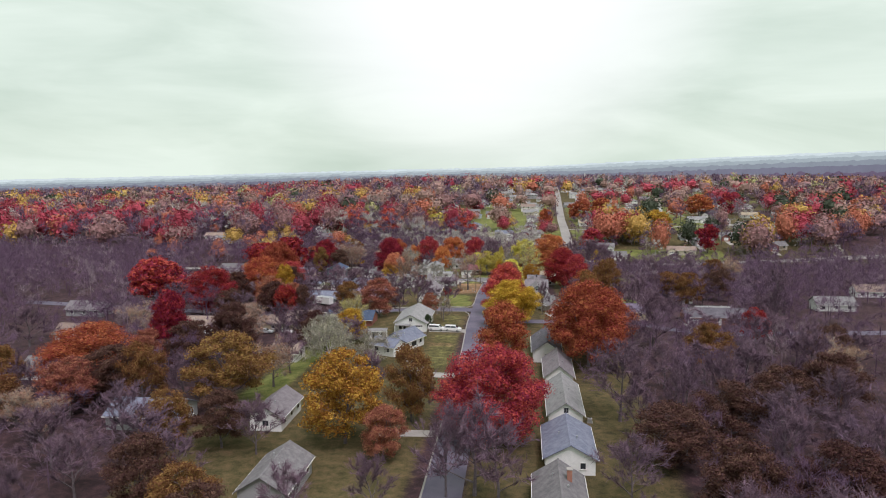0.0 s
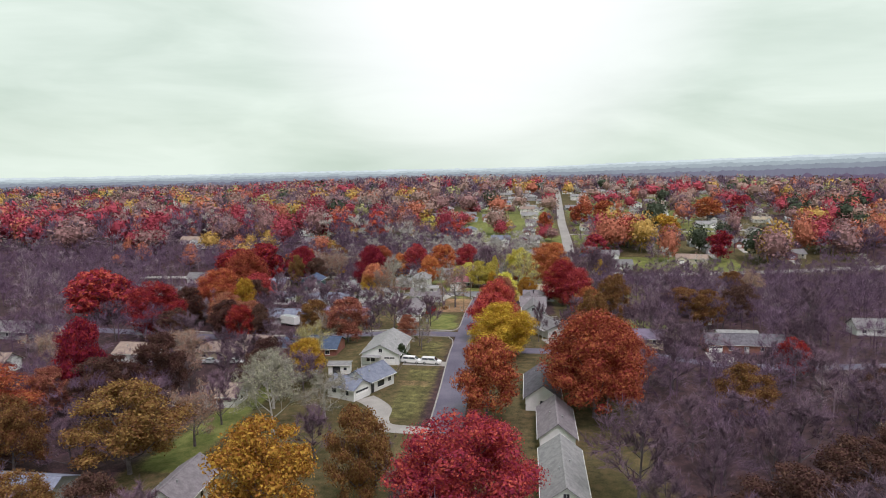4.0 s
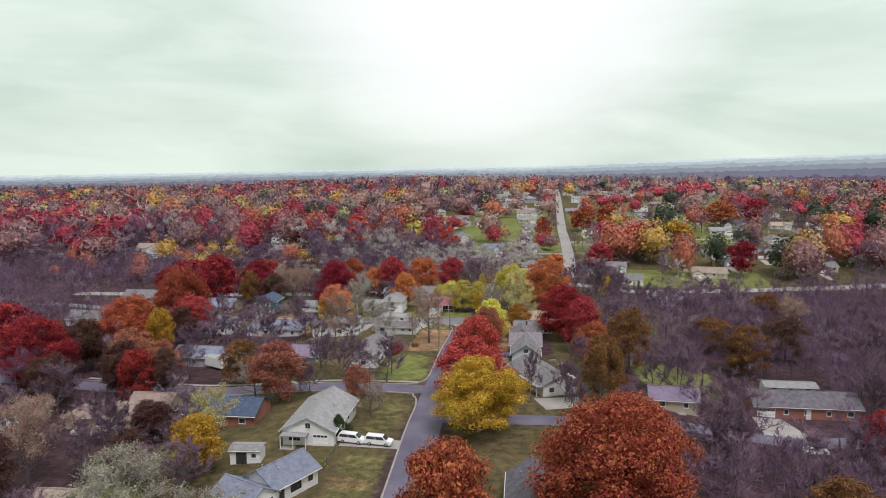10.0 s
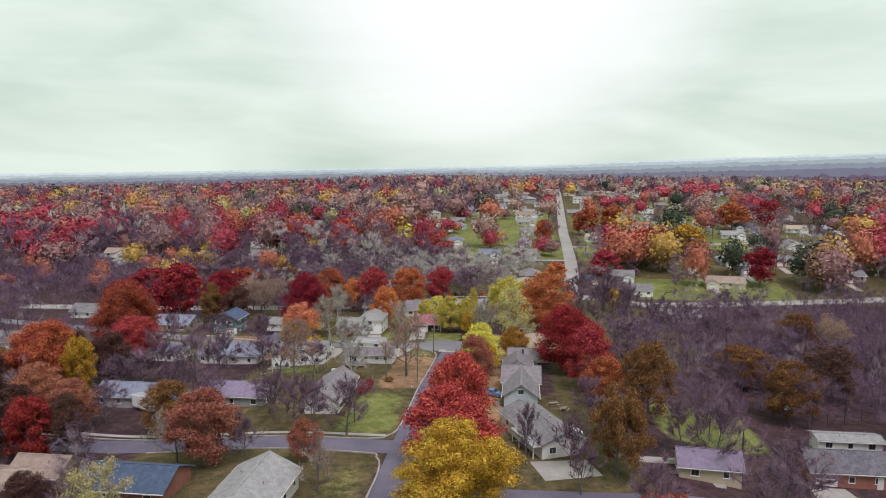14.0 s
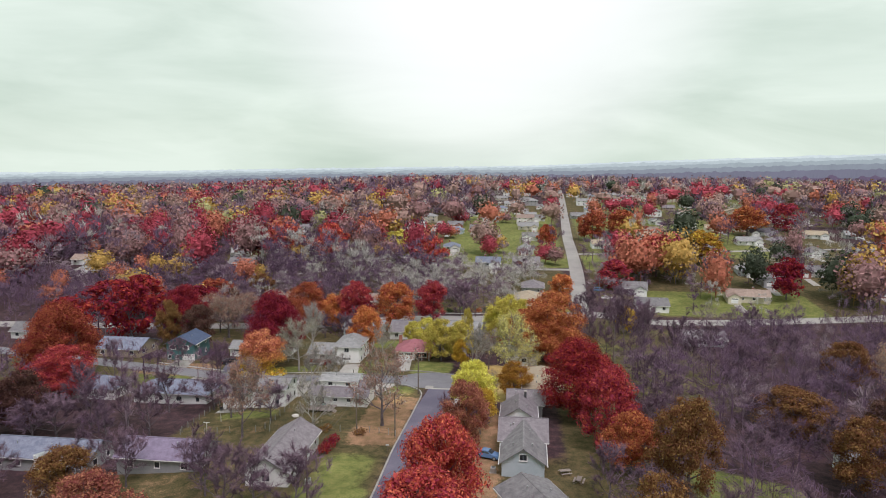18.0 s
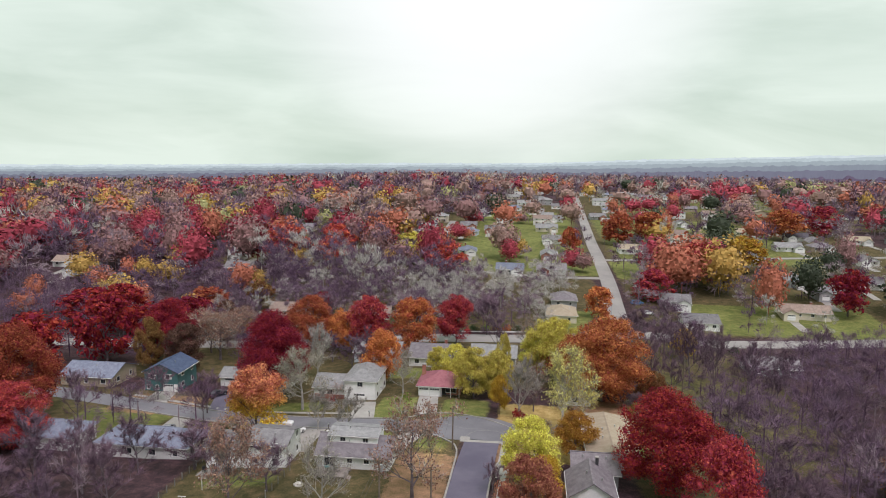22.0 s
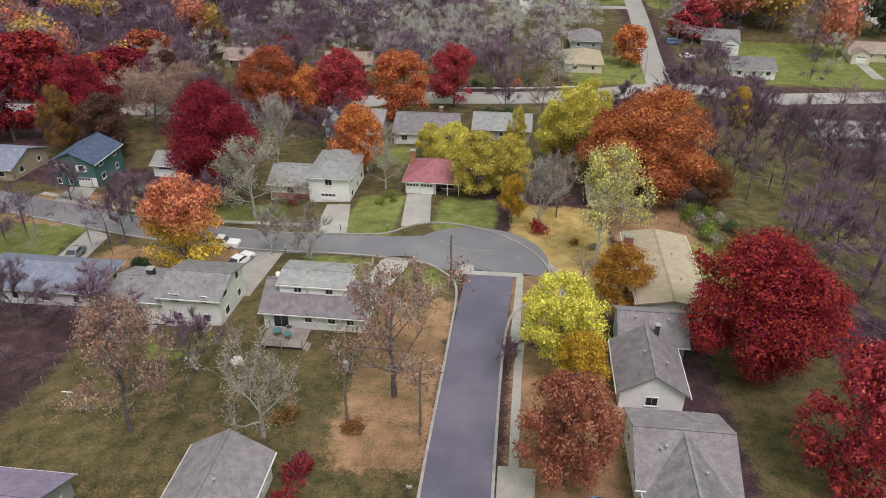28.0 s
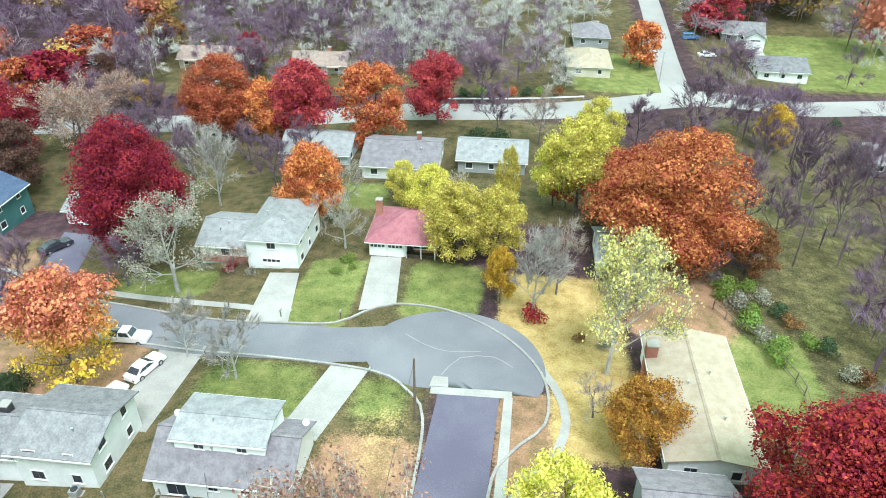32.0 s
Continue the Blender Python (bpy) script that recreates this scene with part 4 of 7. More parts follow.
block(h, -4.1, -4.7, 4.1, 4.7, 4.9, 1.9, "y", wall="teal", roof="navy", windows="e", vents=1)
garage_door(h, (1.7, -4.704, 0), 2.5, 2.0, "s")
for u in (-2.2, 1.6):
    window(h, (u, -4.704, 3.2), 1.2, 1.25, "s", 2)
    for s in (-1, 1):
        part("shutter", boxmesh(u + s * 0.82 - 0.19, -4.76, 3.2, u + s * 0.82 + 0.19, -4.702, 4.45), TRIM, h)
for u in (-3.2, -1.0):
    window(h, (u, -4.704, 0.6), 0.8, 1.1, "s", 1)
door(h, (3.6, -4.704, 0), "s", TRIM)
h = house("long white garage building with a pale roof", -70.2, 338.0)
block(h, -8.8, -3.2, 8.8, 3.2, 2.6, 1.3, "x", wall="white", roof="light", windows="s", vents=0)
garage_door(h, (-6.4, -3.204, 0), 2.6, 2.1, "s")
plain_house("white house with a grey roof facing the main road", -36.2, 351.4, -22.8, 364.4, 2.7, 2.0, "x", wall="white", roof="mauve", stack=True)
plain_house("white house with a pale roof and dark porch", -20.4, 356.0, -8.0, 366.0, 2.7, 1.8, "x", wall="grey", roof="light")
plain_house("pale blue house by the main road", -52.0, 357.0, -39.0, 368.0, 2.7, 1.8, "x", wall="pale_blue", roof="light")
plain_house("house with a pale roof in trees", 1.0, 325.0, 8.6, 334.0, 2.6, 1.6, "x", wall="white", roof="light")
plain_house("house with a grey roof below the road", 55.0, 374.0, 69.5, 384.0, 2.7, 1.9, "x", wall="grey", roof="mauve")
plain_house("pale house with a grey roof beside a green lawn", 49.0, 428.0, 62.0, 440.0, 2.7, 2.0, "x", wall="white", roof="grey")
plain_house("tan hipped house beside the far road", 0.6, 413.6, 11.4, 428.0, 2.7, 2.1, kind="hip", wall="cream", roof="tan")
plain_house("grey hipped house beside the far road", 3.0, 438.0, 13.0, 450.5, 2.7, 2.3, kind="hip", wall="grey", roof="mauve")
plain_house("long low house with a grey roof", -117.0, 328.5, -103.0, 340.0, 2.7, 1.9, "x", wall="tan", roof="slate")
plain_house("low house with a bluish roof beside the street", -97.5, 289.5, -86.5, 298.0, 2.7, 1.9, kind="hip", wall="white", roof="slate")

# small houses across the valley
FAR_HOUSES = []


def far_house(x, y, wall="white", roof="light", w=13, d=9, axis="x", kind="gable", tall=2.7):
    FAR_HOUSES.append((x, y))
    rng = random.Random(int(x * 31 + y * 17))
    label = {"light": "small far house with a pale roof", "grey": "small far house with a grey roof", "brown": "small far house with a brown roof", "slate": "small far house with a bluish roof", "tan": "small far house with a tan roof", "dark": "small far house with a dark roof", "mauve": "small far house with a mauve-grey roof", "red": "small far house with a reddish roof"}[roof]
    if y > 760 or y < 400:
        plain_house(label, x - w / 2, y - d / 2, x + w / 2, y + d / 2, tall, 2.1, axis, kind, wall, roof, windows="s")
        return
    # main block, a wing towards the street with its garage, a porch
    h = house(label + " and a front wing", x, y, rz=rng.uniform(-7, 7))
    s = rng.choice((-1, 1))
    w, d = w / 2 - 0.4, d / 2 - 0.4
    block(h, -w, -d, w, d, tall, 2.1, axis, kind, wall, roof, windows="s", vents=1)
    u = s * (w - 2.7)
    block(h, u - 2.6, -d - 3.4, u + 2.6, -d - 0.02, 2.5, 1.5, "y", wall=rng.choice((wall, wall, "white", "brick")), roof=roof, windows="", vents=0, over=0.35)
    garage_door(h, (u, -d - 3.404, 0), 2.8, 2.1, "s")
    part("porch_roof", boxmesh(-s * w * 0.55 - 1.6, -d - 1.5, 2.3, -s * w * 0.55 + 1.6, -d - 0.01, 2.42), ROOF[roof], h)
    for q in (-1.45, 1.45):
        part("porch_post", boxmesh(-s * w * 0.55 + q - 0.06, -d - 1.42, -0.4, -s * w * 0.55 + q + 0.06, -d - 1.3, 2.298), TRIM, h)
    chimney(h, -s * w * 0.3, d * 0.3, tall, tall + 2.9)
    quad("driveway", (x + u - 1.6, y - d - 16), (x + u + 1.6, y - d - 16), (x + u + 1.6, y - d - 3.5), (x + u - 1.6, y - d - 3.5), CONCRETE, 0.07, "pale concrete driveway before a far house", "driveway")


far_house(-14, 502, "grey", "slate")
far_house(5, 505, "white", "mauve", 14, 9)
far_house(-38, 552, "white", "slate", 10, 10, kind="hip")
far_house(5, 548, "white", "light", 9, 12, "y")
far_house(-74, 641, "white", "light", 16, 10)
far_house(-44, 625, "pale_blue", "slate", kind="hip")
far_house(-23, 699)
far_house(-28, 638, "grey", "grey")
far_house(0, 764, "white", "light")
far_house(6, 654, "cream", "light", 15, 10)
far_house(51, 572, "white", "tan", 16, 10)
far_house(73, 570, "brick", "grey", 12, 9)
far_house(56, 612, "cream", "grey", 13, 9)
far_house(52, 460, "grey", "grey", 12, 10)
far_house(98, 453, "cream", "brown", 18, 9)
far_house(111, 500, "pale_blue", "light", 9, 11, "y")
far_house(118, 482, "grey", "grey", 14, 9)
far_house(123, 689, "white", "light")
far_house(103, 703, "white", "grey", 10, 12, "y")
far_house(97, 974, "cream", "light", 15, 12, tall=5)
far_house(112, 931, "cream", "light", 14, 12, tall=5)
far_house(137, 937, "white", "grey", 13, 11, tall=5)
far_house(197, 997, "white", "light", 14, 11)
far_house(236, 1006, "white", "light")
far_house(268, 1014, "cream", "grey")
far_house(256, 787, "white", "dark", 15, 10)
far_house(-151, 516, "white", "light", 9, 10, "y", tall=5)
far_house(-137, 485, "grey", "grey", 13, 9)
far_house(-222, 486, "white", "brown", 14, 9)
far_house(-205, 472, "white", "light", 15, 9)
far_house(-165, 482, "white", "mauve")
far_house(-339, 629)
far_house(-185, 456, "grey", "grey", 16, 8)
far_house(-59, 595, "cream", "dark", 12, 9)
far_house(-104, 588, "white", "grey")
far_house(-100, 693, "white", "light")
far_house(-42, 743, "white", "mauve")
far_house(47, 737, "grey", "grey")
far_house(-11, 851, "white", "light")
far_house(14, 713, "white", "grey", 11, 9)
far_house(-16, 590, "white", "mauve", 11, 9)
far_house(8, 600, "white", "grey", 12, 9)
far_house(-24, 770, "cream", "light")
far_house(20, 820, "white", "grey")
far_house(140, 500, "white", "grey", 13, 9)
far_house(160, 470, "cream", "grey", 13, 9)
far_house(88, 640, "white", "brown", 12, 9)
far_house(160, 640, "white", "dark", 14, 9)
far_house(66, 840, "white", "light", 13, 9)
far_house(160, 860, "white", "grey", 13, 9)
far_house(-90, 420, "tan", "brown", 16, 8)
far_house(-60, 417, "cream", "brown", 14, 8)
far_house(-125, 425, "teal", "slate", 14, 8)
far_house(-150, 350, "white", "grey", 14, 8)
far_house(-140, 300, "white", "grey", 14, 8)
far_house(-150, 225, "grey", "mauve", 14, 8)
far_house(-130, 190, "white", "brown", 13, 8)
far_house(-110, 150, "white", "grey", 13, 8)
far_house(110, 262, "white", "grey", 14, 8)
far_house(140, 300, "white", "brown", 14, 8)


def far_rows():
    """More small houses in rows along the far streets."""
    rng = random.Random(31)
    roofs, walls = ("light", "light", "light", "grey", "mauve", "brown", "slate", "tan"), ("white", "white", "cream", "grey", "white", "tan")
    made = 0
    for y in range(560, 1060, 34):
        for x in range(-150, 260, 26):
            px, py = x + rng.uniform(-5, 5), y + rng.uniform(-7, 7)
            if abs(px - (31 + (py - 560) * 0.03)) < 14 or abs(px + 60) < 9:
                continue
            keep = 0.6 if -70 < px < 30 else (0.62 if 30 < px < 200 else 0.25)
            if rng.random() > keep or any(abs(px - a) < 19 and abs(py - b) < 17 for a, b in FAR_HOUSES):
                continue
            far_house(round(px, 1), round(py, 1), rng.choice(walls), rng.choice(roofs), rng.uniform(11, 16), rng.uniform(8.5, 11), rng.choice("xxy"), rng.choice(("gable", "gable", "hip")), rng.choice((2.7, 2.7, 2.7, 4.8)))
            made += 1
            if made >= 80:
                return


far_rows()


# ---- trees ----
def skeleton_mesh(name, seed, height, radius, limbs, depth, low):
    """A leading trunk with limbs up its length, forking into finer branches, as one mesh; returns it and the tips."""
    rng = random.Random(seed)
    V, F, tips = [], [], []

    def branch(p, d, length, r, level):
        seg = 3
        spots = []
        for k in range(seg):
            q = p + d * (length / seg)
            tube(V, F, p, q, r, r * 0.72, 4 if level == 0 else 3)
            spots.append((q.copy(), d.copy(), r * 0.7))
            p, r = q, r * 0.72
            d = (d + Vector((rng.gauss(0, 0.13), rng.gauss(0, 0.13), 0.10 + rng.gauss(0, 0.06)))).normalized()
        tips.append((p.copy(), d.copy()))
        if level < depth:
            for k in range(rng.choice((3, 3, 4))):
                q, e, rr = rng.choice(spots)
                u = e.orthogonal().normalized()
                w = e.cross(u)
                a, tilt = rng.uniform(0, 6.283), rng.uniform(0.5, 0.95)
                nd = e * math.cos(tilt) + (u * math.cos(a) + w * math.sin(a)) * math.sin(tilt) + Vector((0, 0, 0.18))
                branch(q, nd.normalized(), length * rng.uniform(0.42, 0.66), rr * 0.7, level + 1)

    p, d, r = Vector((0, 0, -0.4)), Vector((0, 0, 1)), height * 0.020
    stem = [(p.copy(), r)]
    for k in range(9):
        q = p + d * (height * 0.86 / 9)
        tube(V, F, p, q, r, r * 0.84, 7 if k < 4 else 5)
        p, r = q, r * 0.84
        stem.append((p.copy(), r))
        d = (d + Vector((rng.gauss(0, 0.06), rng.gauss(0, 0.06), 0.15))).normalized()
    tips.append((p.copy(), d.copy()))
    for i in range(limbs):
        f = low + (0.90 - low) * i / (limbs - 1) + rng.uniform(-0.02, 0.02)
        k = min(int(f * 9), 8)
        c, rr = stem[k][0].lerp(stem[k + 1][0], f * 9 - k), stem[k][1]
        a = i * 2.4 + rng.uniform(-0.4, 0.4)
        up = 0.55 + 0.55 * f + rng.uniform(-0.15, 0.15)
        dd = Vector((math.cos(a) * math.cos(up), math.sin(a) * math.cos(up), math.sin(up)))
        branch(c, dd, radius * (1.18 - 0.72 * f) * rng.uniform(0.8, 1.1), rr * 0.6, 0)
    wide = sorted(math.hypot(t.x, t.y) for t, _ in tips)[int(len(tips) * 0.93)]
    tall = max(t.z for t, _ in tips)
    sx, sz = radius * 0.9 / wide, height * 0.95 / tall
    for v in V:
        v.x, v.y, v.z = v.x * sx, v.y * sx, v.z * sz
    return mesh_from(name, V, F, BARK), [(Vector((p.x * sx, p.y * sx, p.z * sz)), d) for p, d in tips]


def quads_mesh(name, C, A, B, material):
    """Many separate small four-sided leaves: centres and two half-axes."""
    C, A, B = np.array(C), np.array(A), np.array(B)
    return corners_mesh(name, np.stack([C - A, C - B * 0.8, C + A, C + B], 1), material)


def corners_mesh(name, v, material):
    """Many separate four-sided pieces, from their corners."""
    n = len(v)
    me = bpy.data.meshes.new(name)
    me.vertices.add(4 * n)
    me.vertices.foreach_set("co", v.ravel())
    me.loops.add(4 * n)
    me.loops.foreach_set("vertex_index", np.arange(4 * n))
    me.polygons.add(n)
    me.polygons.foreach_set("loop_start", np.arange(0, 4 * n, 4))
    me.update(calc_edges=True)
    me.materials.append(material)
    return me


def lobes_for(rng, height, radius, count, low=0.3, flat=1.0):
    """Centres and sizes of the rounded masses that make a crown."""
    out = []
    p1, p2 = rng.uniform(0, 6.283), rng.uniform(0, 6.283)
    for i in range(count):
        a, z = rng.uniform(0, 6.283), rng.uniform(0, 1) ** 0.85
        wide = math.sin(math.pi * (0.16 + 0.80 * z)) ** 0.7
        wide *= 1.0 + 0.07 * math.sin(2 * a + p1 + 3 * z) + 0.06 * math.sin(3 * a + p2 - 4 * z)
        r = radius * wide * rng.uniform(0.52, 0.88)
        s = radius * rng.uniform(0.15, 0.29) * (0.75 + 0.35 * wide)
        zz = height * (low + (0.93 - low) * z) - s * 0.35
        out.append((r * math.cos(a), r * math.sin(a), zz, s))
    # a closed heart behind the outer masses
    for i in range(count // 7):
        a, z = rng.uniform(0, 6.283), rng.uniform(0.1, 0.85)
        r = radius * math.sin(math.pi * (0.16 + 0.80 * z)) * rng.uniform(0.0, 0.5)
        out.append((r * math.cos(a), r * math.sin(a), height * (low + (0.88 - low) * z), radius * rng.uniform(0.26, 0.36)))
    return out


def leaves_for(nrng, lobes, per, size, fill=0.75, loose=0.5, top=1.12):
    """Leaves on and just inside the lobes, facing roughly outwards and up."""
    C, A, B = [], [], []
    for x, y, z, s in lobes:
        n = max(3, int(per * (s / 1.9) ** 2))
        d = nrng.normal(size=(n, 3))
        d[:, 2] = d[:, 2] * 0.9 + 0.15
        d /= np.linalg.norm(d, axis=1)[:, None]
        r = s * nrng.uniform(fill, top, n)[:, None] * np.array([1, 1, 0.8])
        c = d * r + np.array([x, y, z])
        nn = d + nrng.normal(scale=loose, size=(n, 3))
        nn /= np.linalg.norm(nn, axis=1)[:, None]
        a = np.cross(nn, nrng.normal(size=(n, 3)))
        a /= np.linalg.norm(a, axis=1)[:, None]
        b = np.cross(nn, a)
        k = (size * nrng.uniform(0.6, 1.4, n))[:, None]
        C.append(c), A.append(a * k), B.append(b * k * 0.7)
    return np.concatenate(C), np.concatenate(A), np.concatenate(B)


def crown_parts(nrng, lobes, per, size, fill, loose):
    """Fine outer leaves, and larger leaf clumps deeper in that close the crown."""
    out = []
    for n, s, lo, hi in ((per, size, fill, 1.12), (per * 0.2, size * 2.1, 0.35, 0.82)):
        C, A, B = leaves_for(nrng, lobes, n, s, lo, loose, hi)
        out.append(np.stack([C - A, C - B * 0.8, C + A, C + B], 1))
    return np.concatenate(out)


def crown_mesh(nrng, lobes, per, size, fill, loose):
    return corners_mesh("crown", crown_parts(nrng, lobes, per, size, fill, loose), LEAF["R"])


def twigs_for(rng, tips, per, length):
    """Thin twigs at the branch tips, as slim three-sided blades."""
    V, F = [], []
    for p, d in tips:
        for k in range(per):
            e = (d + Vector((rng.gauss(0, 0.65), rng.gauss(0, 0.65), rng.gauss(0.15, 0.5)))).normalized()
            l = length * rng.uniform(0.5, 1.3)
            s = p - d * rng.uniform(0, length * 1.1)
            q = s + e * l
            u = e.orthogonal().normalized() * 0.036
            w = e.cross(u)
            i = len(V)
            V += [s + u, s - u * 0.5 + w, s - u * 0.5 - w, q]
            F += [(i, i + 1, i + 3), (i + 1, i + 2, i + 3)]
    return V, F


H0, R0 = 14.0, 6.0
FULL, SPARSE, BARE = [], [], []
for k in range(6):
    tr, tips = skeleton_mesh("trunk", 10 + k, H0, R0 * 0.85, 8 + k % 3, 1, 0.16)
    rng, nrng = random.Random(50 + k), np.random.default_rng(50 + k)
    lobes = lobes_for(rng, H0, R0, 66 + 4 * (k % 3), low=0.13 + 0.04 * (k % 3))
    big = crown_mesh(nrng, lobes_for(rng, H0, R0, 92, low=0.14), 680, 0.095, 0.8, 0.4) if k < 3 else None
    FULL.append((tr, crown_mesh(nrng, lobes, 270, 0.15, 0.78, 0.4), crown_mesh(nrng, lobes, 60, 0.31, 0.75, 0.35), big))
AIRY = []
for k in range(4):
    tr, tips = skeleton_mesh("trunk", 30 + k, H0, R0, 10 + k % 3, 2, 0.22)
    rng, nrng = random.Random(70 + k), np.random.default_rng(70 + k)
    at_tips = [(p.x, p.y, p.z, R0 * 0.2) for p, d in tips]
    C, A, B = leaves_for(nrng, at_tips, 85, 0.125, 0.15)
    few = quads_mesh("crown", *leaves_for(nrng, at_tips, 30, 0.105, 0.1), LEAF["P"])
    V, F = twigs_for(rng, tips, 7, 1.2)
    tw = mesh_from("branchwork", V, F, TWIG)
    SPARSE.append((tr, quads_mesh("crown", C, A, B, LEAF["P"]), few, tw))
    lobes = lobes_for(rng, H0, R0, 70, low=0.2)
    lobes = [(x, y, z, s * 0.9) for x, y, z, s in lobes]
    AIRY.append((tr, quads_mesh("crown", *leaves_for(nrng, lobes, 560, 0.15, 0.3), LEAF["G"])))
for k in range(5):
    tr, tips = skeleton_mesh("trunk", 90 + k, H0, R0, 10 + k % 4, 2, 0.2)
    rng = random.Random(110 + k)
    V, F = twigs_for(rng, tips, 13, 1.25)
    BARE.append((tr, mesh_from("branchwork", V, F, TWIG)))
TREE_LABEL = {
    "C": "dense crimson maple tree", "R": "full bright red maple tree", "O": "broad orange autumn tree", "U": "large rust-coloured oak tree", "Y": "rounded golden autumn tree",
    "G": "bright yellow-green tree", "L": "pale yellow half-bare tree", "B": "brown and gold autumn tree", "A": "tall amber half-thinned autumn tree", "V": "dense dull brown tree", "P": "half-bare tree with pinkish leaves", "W": "grey-green thinning tree", "S": "airy russet autumn tree", "N": "leafless grey-brown tree", "T": "broad salmon-orange tree still yellow below", "Z": "leafless tree with pale grey limbs", "D": "dark evergreen tree", "M": "green leafy tree",
}
PLANTED, COUNT = [], [0]


def tree(kind, x, y, r, h, far=False):
    """One tree: its kind of leaf, its foot, the crown's radius and its height."""
    COUNT[0] += 1
    i = COUNT[0]
    PLANTED.append((x, y, r))
    t = thing("tree", x, y)
    where = " beside the street" if abs(x + 14) < 14 and y < 305 else (" in the creek woods" if x > 28 and y < 400 else (" across the valley" if y > 400 else (" among the houses" if x < 28 else " by the woods")))
    tagged(t, TREE_LABEL[kind] + where, "tree", group="autumn trees")
    t.scale = (r / R0, r / R0, h / H0)
    t.rotation_euler = (0, 0, (i * 2.399) % 6.283)
    if kind == "Z":
        tr, tw = BARE[i % 5]
        dress(part("trunk", tr, None, t), PALE_BARK)
        dress(part("branchwork", tw, None, t), PALE_TWIG)
    elif kind == "N":
        tr, tw = BARE[i % 5]
        part("trunk", tr, None, t)
        part("branchwork", tw, None, t)
    elif kind in "PWL":
        tr, cr, few, tw = SPARSE[i % 4]
        trunk, twigs = part("trunk", tr, None, t), part("branchwork", tw, None, t)
        if kind in "WL":
            dress(trunk, PALE_BARK)
        dress(twigs, PALE_TWIG)
        paint(part("crown", few if (kind == "P" and r < 5.0) or (kind == "W" and r < 4.7) else cr, None, t), kind)
    elif kind in "GBSAV" and not far and y < 420:
        tr, cr = AIRY[i % 4]
        part("trunk", tr, None, t)
        paint(part("crown", cr, None, t), kind)
    else:
        tr, cr, cr_far, big = FULL[i % 6]
        cr = cr_far if far or y > 420 or abs(x + 10) > 100 else cr
        if cr is not cr_far and r > 7.9:
            tr, cr = FULL[i % 3][0], FULL[i % 3][3]
        part("trunk", tr, None, t)
        paint(part("crown", cr, None, t), kind)
    return t


def dress(ob, material):
    ob.material_slots[0].link = "OBJECT"
    ob.material_slots[0].material = material


def paint(ob, kind):
    dress(ob, LEAF[kind])


tree("T", -55.5, 298.5, 6.3, 15.2)
tree("C", -63, 328, 8.3, 21.0)
tree("Z", -57, 342, 5.2, 15.0)
tree("U", -69, 375, 8.4, 17.5)
tree("R", -50, 368, 6.9, 17.5)
tree("O", -37, 368.5, 7.3, 16.5)
tree("R", -26.3, 380, 6.2, 15.5)
tree("O", -39, 335, 4.8, 14.0)
tree("N", -58, 359, 4.7, 9.7)
tree("Z", -38, 299.5, 4.0, 9.5)
tree("Z", -45, 303, 3.4, 8.5)
tree("W", -33, 328, 3.6, 9.7)
tree("G", -27, 342, 3.1, 8.2)
tree("G", -17, 327, 5.4, 12.1)
tree("G", -11, 338, 2.1, 13.6)
tree("Z", -7, 314.5, 4.4, 13.5)
tree("Y", -11, 317, 2.1, 8.7)
tree("L", 1, 305, 6.4, 18.6)
tree("U", 10.8, 330, 10.4, 20.5)
tree("G", -0.5, 343, 6.2, 17.5)
tree("G", -5, 280, 4.9, 12.6)
tree("A", 2.8, 294, 4.2, 9.2)
tree("C", 15.8, 283.5, 8.4, 17.0)
tree("P", -21.8, 273, 6.6, 16.5)
tree("S", -5, 263, 4.6, 13.2)
tree("P", -46.4, 265.4, 5.8, 16.0)
tree("N", -44.5, 275.0, 4.6, 8.6)
tree("W", -33, 265.5, 4.6, 13.5)
tree("S", -46.5, 220.5, 6.6, 13.5)
tree("R", 19.4, 266, 5.6, 16.0)
tree("N", -71, 309, 3.1, 10.3)
tree("C", -113, 388, 8.8, 13.0)
tree("Y", -94, 390, 4.5, 5.8)
tree("N", 25, 380, 7.8, 15.4)
tree("Y", 38, 377, 3.8, 9.8)
tree("O", 19, 423, 5.6, 12.3)
tree("N", -18, 392, 7.3, 14.0)
tree("C", -152, 396, 12.6, 12.8)
tree("U", -120, 416, 9.0, 11.0)
tree("R", -99, 511, 10.6, 21.0)
tree("R", -123, 507, 13.0, 21.0)
tree("R", 44, 461, 9.6, 14.0)
tree("R", 67, 490, 13.0, 21.0)
tree("Y", 95, 525, 12.9, 18.1)
tree("U", 47, 601, 11.3, 21.0)
tree("U", 65, 603, 11.3, 21.0)
tree("U", 152, 638, 13.0, 21.0)
tree("R", 187, 669, 13.0, 21.0)
tree("C", 115, 456, 8.1, 19.3)
tree("O", 17, 567, 6.6, 15.0)
tree("G", -61, 524, 13.0, 16.4)
tree("R", -42, 487, 9.6, 18.2)
tree("U", -4.8, 162, 6.9, 17.3)
tree("Y", -3.4, 205, 8.4, 14.8)
tree("R", -6.6, 222.5, 7.8, 14.2)
tree("R", -6.3, 237, 6.2, 16.0)
tree("U", 15.5, 166, 10.5, 22.0)
tree("R", -5.4, 119, 10.0, 19.0)
tree("N", -7, 99, 8.4, 17.6)
tree("N", -3.4, 96.5, 7.0, 15.5)
tree("N", -11.2, 98.0, 5.6, 14.5)
tree("A", -31, 116, 8.3, 18.0)
tree("B", -60, 134, 9.5, 16.0)
